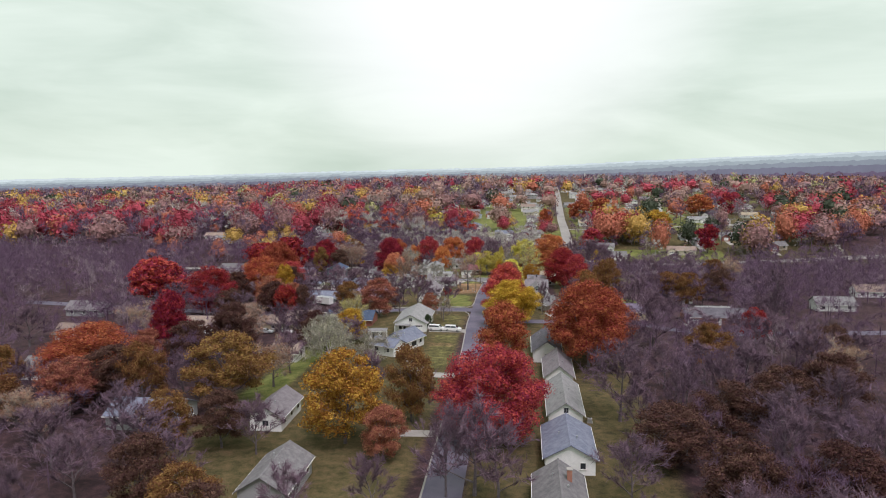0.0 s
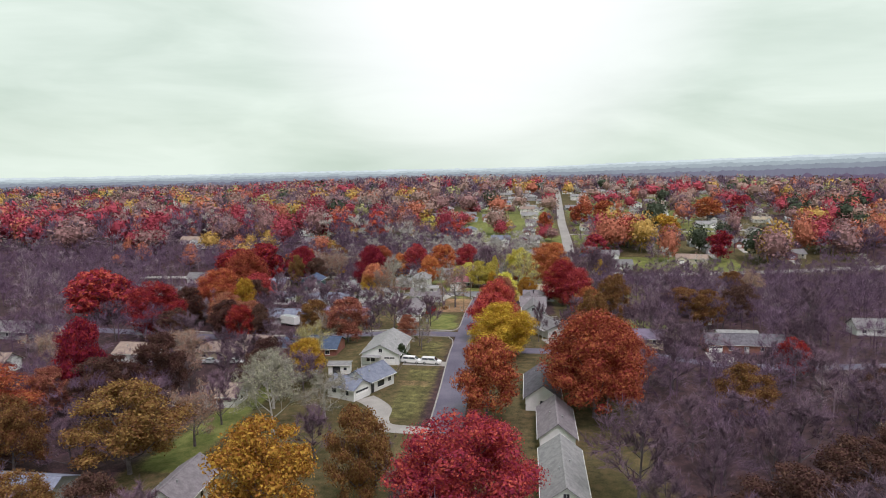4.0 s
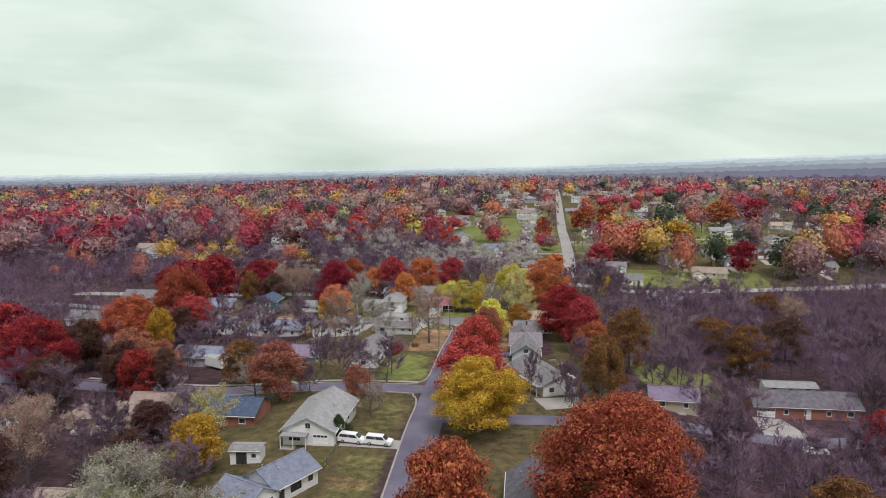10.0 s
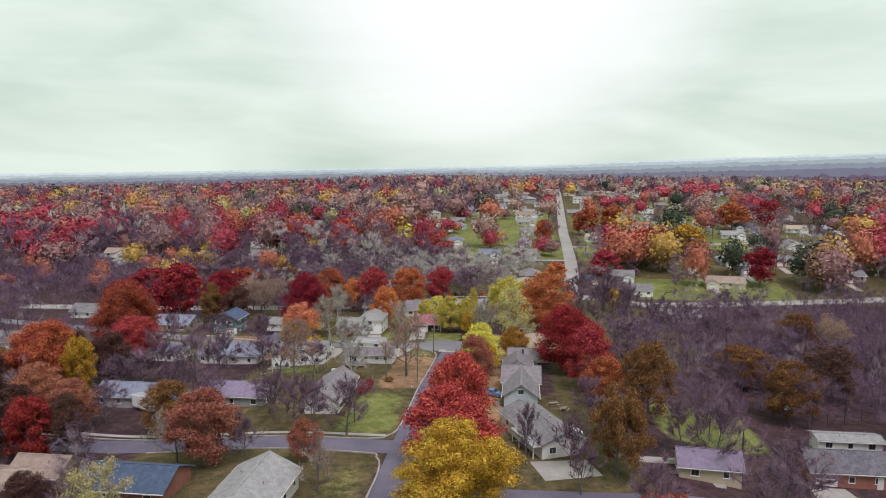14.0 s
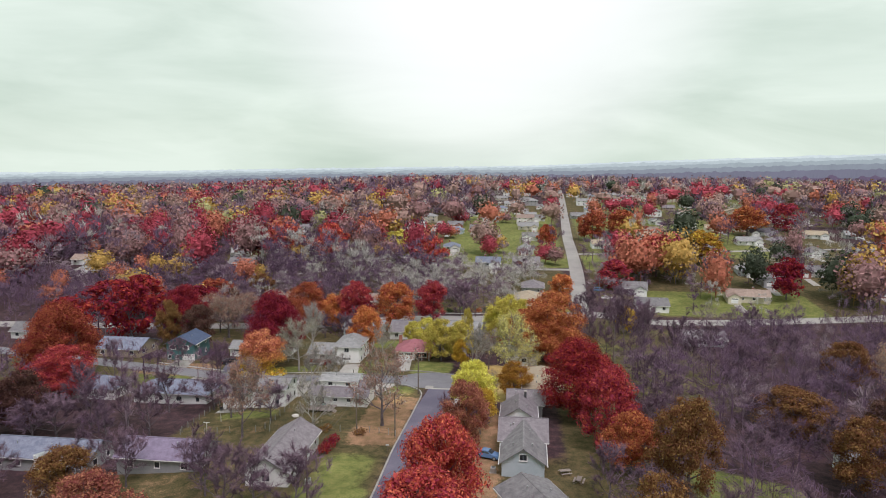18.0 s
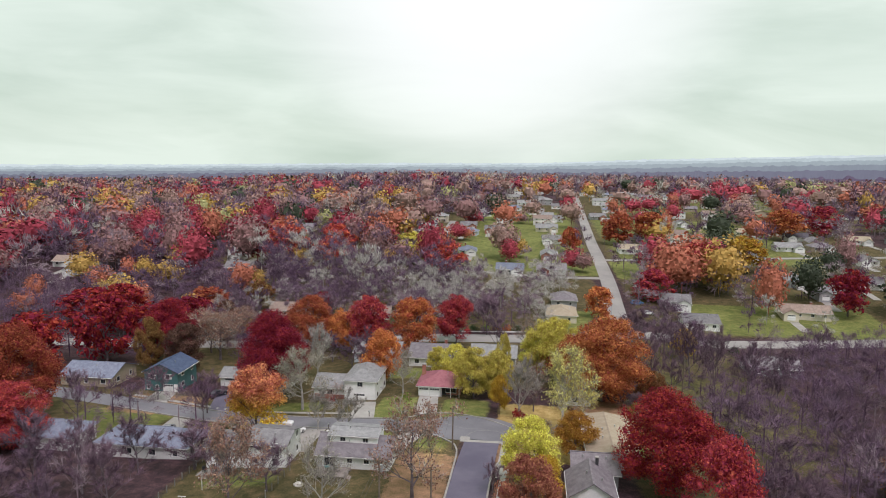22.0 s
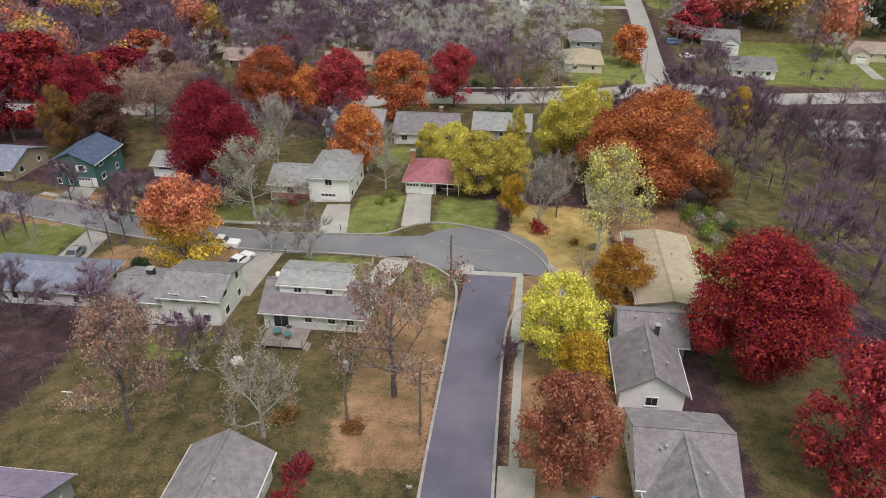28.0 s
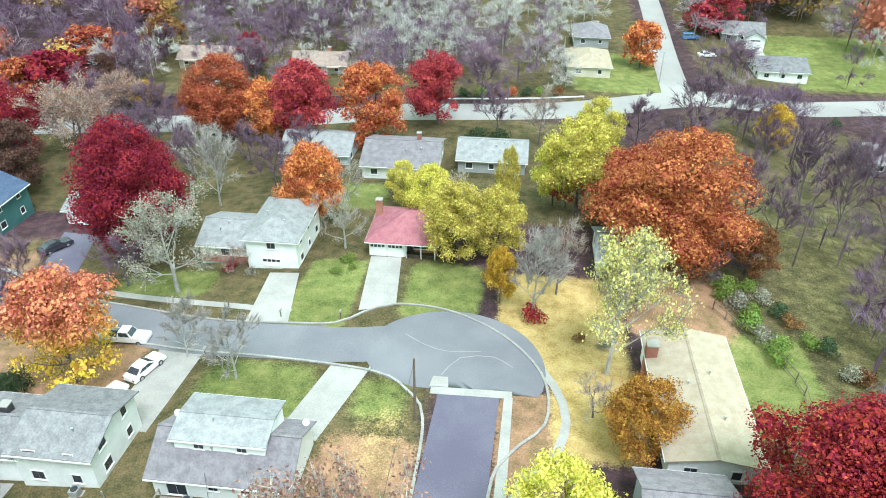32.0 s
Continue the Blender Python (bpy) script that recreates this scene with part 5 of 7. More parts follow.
tree("U", -98.5, 146, 12.0, 14.8)
tree("C", -89, 166, 5.7, 20.0)
tree("W", -48, 166, 6.9, 12.6)
tree("L", -49, 195, 4.6, 12.0)
tree("N", 18.3, 131, 9.0, 17.0)
tree("V", 24, 112, 7.8, 11.0)
tree("C", -133, 383, 9.4, 17.5)
tree("N", -36, 234, 4.9, 11.5)
tree("N", -26, 234, 5.6, 11.4)
tree("B", -60.6, 235, 5.5, 11.3)
tree("Y", -47, 185, 4.6, 10.6)
tree("N", -52, 178, 7.8, 8.1)
tree("B", 20, 222, 5.2, 16.2)
tree("B", 59, 290, 8.8, 10.8)
tree("N", 34, 186, 7.7, 14.8)
tree("N", 49, 195, 8.2, 11.5)
tree("B", 29, 248, 5.9, 17.4)
tree("N", 6, 223, 2.8, 11.8)
tree("N", -73, 315, 4.3, 10.1)
tree("N", -95, 375, 7.9, 8.9)
tree("U", -110, 305, 9.4, 21.0)
tree("N", -54, 278, 4.6, 9.5)
tree("N", -86, 262.5, 5.2, 9.3)
tree("N", -83, 265, 6.8, 9.5)
tree("N", -74, 274, 5.6, 13.0)
tree("N", 36, 226, 6.4, 15.6)
tree("N", 91, 264, 7.6, 18.5)
tree("W", -43, 152, 6.3, 15.0)
tree("W", -36, 161, 5.9, 9.5)
tree("B", -21, 127, 5.2, 16.1)
tree("N", -20, 133, 3.8, 10.1)
tree("N", 37, 202, 7.9, 16.0)
tree("N", 40, 157, 8.0, 10.0)
tree("N", 46, 147, 8.0, 13.9)
tree("N", 63, 158, 8.0, 14.7)
tree("N", -139, 180, 8.0, 14.3)
tree("N", -144, 226, 8.0, 11.8)
tree("N", -60, 103, 8.0, 10.9)
tree("N", -76, 101, 8.0, 11.8)
tree("N", 43, 117, 8.0, 13.0)
tree("N", 49, 112, 7.7, 12.3)
tree("N", 27, 337, 4.0, 11.2)
tree("N", 23, 339, 4.1, 14.4)
tree("N", 33, 346, 5.2, 17.5)
tree("N", 38, 343, 5.1, 17.8)
tree("N", 54, 368, 5.1, 13.1)
tree("N", 33, 366, 4.0, 12.2)
tree("N", 46, 344, 5.1, 13.0)
tree("P", -90, 359, 8.0, 17.0)
tree("N", -74, 407, 6.9, 12.2)
tree("N", 15, 325, 2.2, 5.8)
tree("P", -1, 298, 2.5, 5.8)
tree("W", -52.5, 316.5, 6.6, 14.5)
tree("W", -66, 329, 4.6, 9.5)
tree("N", -88, 322, 4.0, 8.5)
tree("O", -98, 254, 9.1, 18.5)
tree("Y", -88.5, 251, 4.0, 16.0)
tree("C", -108, 230, 9.2, 18.0)
tree("R", -137, 246, 10.4, 19.0)
tree("C", -140, 262, 9.0, 14.0)
tree("R", -100, 290, 8.0, 13.0)
tree("U", 20, 181, 9.0, 17.0)
tree("D", -27.6, 199, 1.5, 4.8)
tree("D", -60, 294, 1.7, 5.0)
tree("P", -24.5, 211, 3.4, 8.5)
tree("G", -22, 336, 4.2, 10.5)
tree("G", -12, 328, 4.6, 11.5)
tree("G", -4, 345, 3.6, 12.5)
tree("L", 6, 318, 4.2, 9.0)
tree("P", -4, 320, 4.0, 11.0)
tree("Y", -3, 276, 3.2, 8.0)
tree("U", 6, 339, 6.5, 14.0)
tree("B", 21, 328, 4.0, 8.5)
tree("N", -50, 349, 4.6, 10.0)
tree("N", -66, 352, 5.0, 11.0)
tree("W", -36, 343, 3.6, 8.0)
tree("R", -2, 345, 3.0, 9.0)
tree("O", -57, 371, 7.0, 13.5)
tree("P", -89, 374, 7.0, 13.0)
tree("C", -102, 354, 8.0, 18.5)
tree("C", -118, 350, 8.5, 20.0)
tree("C", -132, 341, 8.5, 16.0)
tree("B", -100, 116, 7.5, 13.0)
tree("N", -32, 141, 4.8, 10.5)
tree("P", -52, 222, 4.8, 10.0)
tree("N", -70, 221.5, 4.6, 9.5)
tree("N", -10.4, 278.5, 1.8, 6.2)
tree("N", -3, 271, 3.4, 6.0)
tree("P", -46.4, 320.6, 2.2, 5.0)
tree("N", -80, 364, 5.5, 10.5)
tree("U", -118, 384, 7.0, 12.0)
tree("N", -100, 381, 7.0, 13.0)
tree("W", -18, 340, 3.2, 8.0)
tree("N", -44, 342, 4.0, 9.0)
tree("N", -45, 110, 5.4, 11.0)
tree("N", -53, 96, 5.8, 11.5)
tree("B", -62, 112, 5.2, 11.0)
tree("N", -31, 86, 5.0, 10.0)
tree("N", -21, 92, 4.4, 9.5)
tree("B", -45, 84, 5.5, 10.5)
tree("N", -70, 134, 5.2, 11.0)
tree("V", -75, 172, 6.5, 16.0)
tree("N", -66, 184, 5.0, 10.0)
tree("N", -66, 268, 4.8, 11.5)
tree("N", -57, 245, 4.6, 10.5)
tree("N", -71, 262, 4.2, 9.5)
tree("N", -44.5, 245, 4.8, 10.0)
tree("N", -42, 241, 4.8, 10.0)
tree("N", -33, 237, 5.2, 9.5)
tree("S", -80.7, 236.5, 5.2, 11.0)
tree("S", -30, 222, 3.2, 7.5)
tree("N", -64, 243.5, 5.0, 10.5)
tree("N", 14.0, 215, 3.6, 9.0)
tree("N", 17.5, 246, 4.2, 9.5)
tree("U", 22, 256, 5.0, 11.0)

for k, x, y, r, h in (("N", -40, 222, 4.2, 9), ("V", -62, 200, 4.6, 8), ("N", -56, 201, 4.8, 10), ("V", -66, 204, 3.4, 7), ("N", -72, 199, 5.4, 11), ("N", -88, 197, 6.0, 12), ("P", -80, 192, 5.6, 12), ("N", -64, 190, 6.0, 12),
                      ("N", -90, 212, 6.0, 12), ("V", -96, 219, 6.0, 12), ("P", -74, 182, 6.2, 13), ("N", -52, 190, 4.8, 10), ("V", -58, 183, 4.6, 9), ("N", -45, 176, 5.2, 10), ("N", -55, 157, 5.6, 11), ("V", -82, 160, 6.2, 13),
                      ("N", -68, 152, 6.0, 12), ("P", -55, 146, 5.2, 12), ("V", -84, 132, 7.0, 13), ("N", -70, 112, 6.4, 12), ("V", -52, 112, 5.2, 11), ("N", -36, 128, 4.6, 10), ("S", -23, 110, 4.4, 10), ("V", -54, 90, 6.0, 12), ("N", -66, 92, 6.0, 12),
                      ("V", -40, 78, 6.0, 11), ("N", -26, 76, 5.4, 11), ("S", -90, 240, 6.4, 13), ("V", -104, 243, 6.6, 14), ("N", -76, 240, 4.4, 10), ("N", -80, 271, 5.6, 12), ("V", -92, 268, 6.0, 13), ("N", -88, 282, 5.0, 11), ("N", -70, 283, 4.8, 11),
                      ("N", -82, 372, 6.0, 13), ("P", -96, 366, 6.4, 13), ("N", -114, 372, 6.6, 13), ("N", -14, 374, 5.0, 11), ("P", -6, 371, 4.6, 11), ("G", 4, 366, 4.6, 12), ("N", 12, 372, 5.4, 12), ("N", -46, 355, 4.4, 11), ("N", 20, 362, 5.2, 13), ("V", 36, 122, 7.0, 12), ("V", 48, 132, 7.0, 12), ("N", 30, 150, 6.6, 13), ("V", 60, 140, 7.0, 13), ("B", 44, 170, 6.0, 12), ("V", 72, 172, 6.5, 13), ("V", 30, 96, 7.0, 12), ("V", 44, 96, 7.0, 12), ("C", 66, 206, 4.6, 11), ("B", 60, 262, 6.4, 14), ("V", 76, 282, 7.0, 14), ("B", 86, 330, 7.0, 13)):
    tree(k, x, y, r, h)


# ---- cars ----
CARPAINT = {n: mat("car_" + n, c, tuple(v * 0.92 for v in c), rough=0.25, bump=0, spec=0.6, vary=0.03) for n, c in (("white", (0.78, 0.78, 0.77)), ("silver", (0.55, 0.56, 0.58)), ("dark", (0.035, 0.035, 0.045)), ("blue", (0.10, 0.20, 0.38)), ("red", (0.32, 0.03, 0.03)), ("grey", (0.25, 0.25, 0.27)))}
TYRE = mat("tyre_rubber", (0.025, 0.025, 0.025), (0.04, 0.04, 0.04), rough=0.8, bump=0.1)
LAMP_GLASS = mat("headlight_glass", (0.7, 0.7, 0.68), (0.8, 0.8, 0.78), rough=0.1, bump=0)
TAIL = mat("tail_light", (0.35, 0.02, 0.02), (0.45, 0.03, 0.03), rough=0.2, bump=0)


def shell(profile, half, pinch=0.0):
    """A body from a side outline (y, z) swept across, its upper points pinched inwards."""
    bm = bmesh.new()
    top = max(z for _, z in profile)
    low = min(z for _, z in profile)
    inset = [pinch * max(0.0, (z - low) / (top - low)) for _, z in profile]
    a = [(-half + i, y, z) for (y, z), i in zip(profile, inset)]
    b = [(half - i, y, z) for (y, z), i in zip(profile, inset)]
    prism(bm, a, b)
    bmesh.ops.recalc_face_normals(bm, faces=bm.faces)
    bmesh.ops.bevel(bm, geom=list(bm.edges), offset=0.045, segments=2, affect="EDGES")
    return bm


def car(label, x, y, rz, paint, kind="sedan", category="car", z=None):
    """A car whose nose points to -y of its own axes."""
    c = thing("pickup_truck" if kind == "pickup" else ("van" if kind == "van" else "car"), x, y, gz(x, y) + 0.06 if z is None else z, rz)
    tagged(c, label, category, group="parked vehicles")
    P = CARPAINT[paint]
    L = {"sedan": 4.7, "pickup": 5.7, "van": 4.9}[kind]
    h = L / 2
    if kind == "sedan":
        body = [(-h, 0.35), (-h, 0.68), (-h + 0.25, 0.80), (-0.75, 0.93), (h - 0.9, 0.95), (h - 0.05, 0.88), (h, 0.4), (h - 0.1, 0.28), (-h + 0.1, 0.28)]
        cabin = [(-0.95, 0.90), (-0.15, 1.40), (0.95, 1.42), (1.75, 0.92)]
    elif kind == "van":
        body = [(-h, 0.4), (-h, 0.85), (-h + 0.9, 1.05), (h - 0.05, 1.08), (h, 0.45), (h - 0.1, 0.3), (-h + 0.1, 0.3)]
        cabin = [(-h + 0.85, 1.0), (-h + 1.65, 1.68), (h - 0.35, 1.72), (h - 0.06, 1.05)]
    else:
        body = [(-h, 0.45), (-h, 0.95), (-h + 0.2, 1.05), (-1.1, 1.12), (0.62, 1.14), (0.62, 0.62), (h - 0.1, 0.62), (h, 0.5), (h - 0.1, 0.4), (-h + 0.1, 0.4)]
        cabin = [(-1.25, 1.08), (-0.7, 1.75), (0.4, 1.78), (0.6, 1.1)]
    part("body", shell(body, 0.9, 0.06), P, c)
    cab = part("cabin", shell(cabin, 0.84, 0.18), P, c)
    y0, z0, y1, z1 = cabin[0][0], cabin[0][1], cabin[1][0], cabin[1][1]
    bm = bmesh.new()
    d = Vector((0, y1 - y0, z1 - z0)).normalized()
    nrm = Vector((0, -d.z, d.y)) * 0.02
    p0, p1 = Vector((0, y0, z0)) + d * 0.10 + nrm, Vector((0, y1, z1)) - d * 0.08 + nrm
    prism(bm, [(-0.72, p0.y, p0.z), (0.72, p0.y, p0.z), (0.60, p1.y, p1.z), (-0.60, p1.y, p1.z)], [(-0.72, p0.y - nrm.y * 2, p0.z - nrm.z * 2), (0.72, p0.y - nrm.y * 2, p0.z - nrm.z * 2), (0.60, p1.y - nrm.y * 2, p1.z - nrm.z * 2), (-0.60, p1.y - nrm.y * 2, p1.z - nrm.z * 2)])
    part("windscreen", bm, GLASS, cab)
    ya, za, yb, zb = cabin[2][0], cabin[2][1], cabin[3][0], cabin[3][1]
    bm = bmesh.new()
    prism(bm, [(-0.60, ya + 0.12, za - 0.12), (0.60, ya + 0.12, za - 0.12), (0.72, yb - 0.02, zb + 0.1), (-0.72, yb - 0.02, zb + 0.1)], [(-0.60, ya + 0.16, za - 0.10), (0.60, ya + 0.16, za - 0.10), (0.72, yb + 0.03, zb + 0.1), (-0.72, yb + 0.03, zb + 0.1)])
    part("rear_window", bm, GLASS, cab)
    zl, zh = max(z0, zb) + 0.08, min(z1, za) - 0.10
    lo0, lo1 = y0 + 0.28, yb - 0.28
    hi0, hi1 = y1 + 0.04, ya - 0.02
    for s in (-1, 1):
        for k in range(2):
            u0, u1 = k * 0.5 + 0.01, (k + 1) * 0.5 - 0.02
            f = lambda lo, hi, u: lo + (hi - lo) * u
            xs, xt = s * (0.84 - 0.03), s * (0.84 - 0.155)
            q = [(xs, f(lo0, lo1, u0), zl), (xs, f(lo0, lo1, u1), zl), (xt, f(hi0, hi1, u1), zh), (xt, f(hi0, hi1, u0), zh)]
            bm = bmesh.new()
            prism(bm, q, [(px + s * 0.03, py, pz) for px, py, pz in q])
            bmesh.ops.recalc_face_normals(bm, faces=bm.faces)
            part("side_window", bm, GLASS, cab)
    for s in (-1, 1):
        for yy in (-h + 0.95, h - 1.0):
            bm = bmesh.new()
            rod(bm, (s * 0.70, yy, 0.33), (s * 0.92, yy, 0.33), 0.33, 14)
            w = part("wheel", bm, TYRE, c)
            bm = bmesh.new()
            rod(bm, (s * 0.921, yy, 0.33), (s * 0.935, yy, 0.33), 0.2, 10)
            part("rim", bm, GALV, w)
        zf = body[1][1] - 0.1
        part("headlight", boxmesh(s * 0.66 - 0.16, -h - 0.012, zf - 0.1, s * 0.66 + 0.16, -h + 0.03, zf + 0.04, bevel=0.01), LAMP_GLASS, c)
        part("tail_light", boxmesh(s * 0.72 - 0.1, h - 0.06, 0.58, s * 0.72 + 0.1, h + 0.012, 0.8, bevel=0.01), TAIL, c)
    if kind == "pickup":
        bm = bmesh.new()
        box(bm, -0.9, 0.66, 0.62, -0.82, h, 1.14)
        box(bm, 0.82, 0.66, 0.62, 0.9, h, 1.14)
        box(bm, -0.82, h - 0.08, 0.62, 0.82, h, 1.12)
        bed = part("cargo_bed", bm, P, c)
        part("bed_liner", boxmesh(-0.81, 0.7, 0.625, 0.81, h - 0.09, 0.68), TYRE, bed)
    return c


car("white pickup truck with a dark cargo bed on the street", -53.9, 305.9, 91, "white", "pickup", "pickup truck")
car("white sedan parked on the concrete driveway", -48.7, 300.4, 162, "white")
car("white sedan parked close behind another on the driveway", -50.4, 295.4, 164, "white")
car("black car on a dark asphalt driveway", -76.2, 327.0, 150, "dark")
car("white van parked on the driveway", -25.0, 198.0, 82, "white", "van", "van")
car("white van parked beside another van", -20.2, 197.6, 84, "white", "van", "van")
car("blue van parked beside the far road", 36.4, 452.0, 100, "blue", "van", "van")
car("white car on a lawn near the far road", 38.4, 438.5, 95, "white")
car("blue car in the shade beside a house", -0.9, 259.6, 72, "blue")
car("grey car on a driveway across the lawn", -75.2, 302.0, 5, "grey")
car("dark car on the main road's shoulder", -62.0, 379.0, 82, "dark")
car("white car on the driveway of a low house", -72.0, 203.2, 80, "white")
car("silver car beside the low tan house", -78.0, 202.4, 85, "silver")
car("white car by the cross street", 57.0, 212.0, 90, "white")

# white box trailer in the long grass
tr = thing("box_trailer", -73, 249.5, None, 62)
tagged(tr, "white box trailer standing under trees", "trailer", group="parked vehicles")
part("box", boxmesh(-1.2, -3.2, 0.7, 1.2, 3.2, 3.2, bevel=0.05), WHITE, tr)
part("roof_panel", boxmesh(-1.1, -3.1, 3.202, 1.1, 3.1, 3.24), GALV, tr)
for s in (-1, 1):
    for yy in (-0.6, 0.5):
        bm = bmesh.new()
        rod(bm, (s * 0.95, yy, 0.4), (s * 1.2, yy, 0.4), 0.4, 12)
        part("wheel", bm, TYRE, tr)
part("drawbar", boxmesh(-0.08, -4.4, 0.5, 0.08, -3.1, 0.66), DARK, tr)


# ---- pale boulder on the rear lawn ----
def boulder(x, y, r):
    bm = bmesh.new()
    bmesh.ops.create_icosphere(bm, subdivisions=3, radius=r)
    for v in bm.verts:
        k = 1 + 0.16 * noise.noise(v.co * 2.1) + 0.05 * noise.noise(v.co * 7.0)
        v.co = Vector((v.co.x * k * 1.15, v.co.y * k, max(v.co.z * k * 0.62, -0.2)))
    me = bpy.data.meshes.new("boulder")
    bm.to_mesh(me)
    bm.free()
    me.materials.append(mat("pale_stone", (0.62, 0.60, 0.55), (0.48, 0.46, 0.42), rough=0.85, fine=5, bump=0.4))
    ob = new("boulder", me)
    ob.matrix_world = pose(x, y, gz(x, y) + 0.12)
    tagged(ob, "pale rounded boulder on the rear lawn", "boulder")


boulder(-40.2, 277.1, 0.65)


# ---- picnic table in a back garden ----
def picnic_table(x, y, rz):
    t = tagged(thing("picnic_table", x, y, None, rz), "grey timber picnic table on rough grass", "table", group="picnic tables")
    part("tabletop", boxmesh(-0.9, -0.38, 0.70, 0.9, 0.38, 0.75), DECKWOOD, t)
    for s in (-1, 1):
        part("bench", boxmesh(-0.9, s * 0.72 - 0.13, 0.42, 0.9, s * 0.72 + 0.13, 0.46), DECKWOOD, t)
        bm = bmesh.new()
        rod(bm, (s * 0.65, -0.72, 0.0), (s * 0.65, 0.2, 0.69), 0.04, 5)
        rod(bm, (s * 0.65, 0.72, 0.0), (s * 0.65, -0.2, 0.69), 0.04, 5)
        part("leg", bm, DECKWOOD, t)


picnic_table(11.6, 254.6, 20)
picnic_table(13.6, 251.8, 75)


# ---- sheds ----
def shed(label, x, y, w, d, height, rise, rz, roof):
    s = tagged(thing("shed", x, y, None, rz), label, "shed", group="sheds")
    block(s, -w / 2, -d / 2, w / 2, d / 2, height, rise, "x", wall="white", roof=roof, windows="", vents=0, over=0.25)
    part("door", boxmesh(-w * 0.3, -d / 2 - 0.05, 0, w * 0.05, -d / 2 - 0.003, height * 0.85), DARK, s, "dark double doors")
    window(s, (w * 0.28, -d / 2 - 0.004, 1.0), 0.9, 0.8, "s", 1)


shed("white garden shed with a flat pale roof", -40.6, 189.9, 5.0, 3.0, 2.3, 0.25, 6, "light")
shed("small white shed on a rough lawn", 62.0, 273.0, 3.6, 3.0, 2.5, 0.9, 0, "light")


# ---- poles, wires, lamps ----
def utility_pole(x, y, height, label, transformer=False, arm=True):
    p = tagged(thing("utility_pole", x, y), label, "utility pole", group="poles")
    bm = bmesh.new()
    rod(bm, (0, 0, -0.5), (0, 0, height), 0.15, 8, 0.10)
    part("pole", bm, WOODPOLE, p)
    if arm:
        a = part("crossarm", boxmesh(-1.1, -0.06, height - 0.7, 1.1, 0.06, height - 0.56), WOODPOLE, p)
        for k in (-0.95, -0.4, 0.4, 0.95):
            bm = bmesh.new()
            rod(bm, (k, 0, height - 0.56), (k, 0, height - 0.38), 0.04, 6)
            part("insulator", bm, GALV, a)
    if transformer:
        bm = bmesh.new()
        rod(bm, (0.32, 0, height - 2.2), (0.32, 0, height - 1.2), 0.24, 10)
        part("transformer", bm, GALV, p)


def wire(a, b, sag, label="thin black overhead wire between poles"):
    n, bm = 14, bmesh.new()
    A, B = Vector(a), Vector(b)
    pts = [A.lerp(B, i / n) - Vector((0, 0, sag * 4 * (i / n) * (1 - i / n))) for i in range(n + 1)]
    side = (B - A).cross(Vector((0, 0, 1))).normalized() * 0.022
    rings = [[bm.verts.new(p + side), bm.verts.new(p - side), bm.verts.new(p + Vector((0, 0, 0.035)))] for p in pts]
    for u, v in zip(rings[:-1], rings[1:]):
        for k in range(3):
            bm.faces.new((u[k], u[(k + 1) % 3], v[(k + 1) % 3], v[k]))
    me = bpy.data.meshes.new("overhead_wire")
    bm.to_mesh(me)
    bm.free()
    me.materials.append(DARK)
    tagged(new("overhead_wire", me), label, "wire", group="overhead wires")


utility_pole(-25.7, 268.7, 8.6, "wooden utility pole with a grey transformer", True, False)
utility_pole(-18.3, 267.6, 8.2, "wooden utility pole beside the street", False, False)
utility_pole(-18.3, 295.4, 8.0, "dark wooden pole at the street corner", False, False)
utility_pole(28.2, 331.2, 11.0, "tall pale pole among bare trees", False, False)
utility_pole(-12.6, 391.5, 9.0, "pole beside the main road", False, False)
utility_pole(-26.0, 240.0, 8.6, "wooden utility pole with crossarm on a lawn", False, True)
utility_pole(-25.6, 215.0, 8.6, "wooden utility pole with crossarm by a corner", False, True)
utility_pole(33.8, 470.0, 9.5, "wooden utility pole beside the far road", False, True)
utility_pole(34.8, 520.0, 9.5, "wooden utility pole beside the far road", False, True)
utility_pole(35.6, 570.0, 9.5, "wooden utility pole beside the far road", False, True)
for dz in (8.3, 7.2):
    wire((-25.7, 268.7, gz(-25.7, 268.7) + dz), (-26.0, 240, gz(-26, 240) + dz), 0.7)
    wire((-26.0, 240, gz(-26, 240) + dz), (-25.6, 215, gz(-25.6, 215) + dz), 0.6)
wire((-25.7, 268.7, gz(-25.7, 268.7) + 7.9), (-18.3, 267.6, gz(-18.3, 267.6) + 7.8), 0.2)
wire((-18.3, 267.6, gz(-18.3, 267.6) + 7.9), (-18.3, 295.4, gz(-18.3, 295.4) + 7.7), 0.7)
wire((-25.7, 268.7, gz(-25.7, 268.7) + 7.6), (-34.5, 284.2, gz(-33, 287) + 3.0), 0.3)
wire((28.2, 331.2, gz(28.2, 331.2) + 10.5), (23.5, 290.0, gz(23.5, 290) + 9.0), 0.8)


def street_lamp(x, y, rz, label):
    p = tagged(thing("street_lamp", x, y, None, rz), label, "street lamp", group="street lamps")
    bm = bmesh.new()
    rod(bm, (0, 0, -0.4), (0, 0, 7.6), 0.10, 8, 0.06)
    part("pole", bm, GALV, p)
    bm = bmesh.new()
    rod(bm, (0, 0, 7.4), (1.0, 0, 8.0), 0.04, 6)
    rod(bm, (1.0, 0, 8.0), (2.4, 0, 8.05), 0.04, 6)
    part("arm", bm, GALV, p)
    part("lamp_head", boxmesh(2.3, -0.16, 7.95, 3.0, 0.16, 8.12, bevel=0.04), GALV, p)


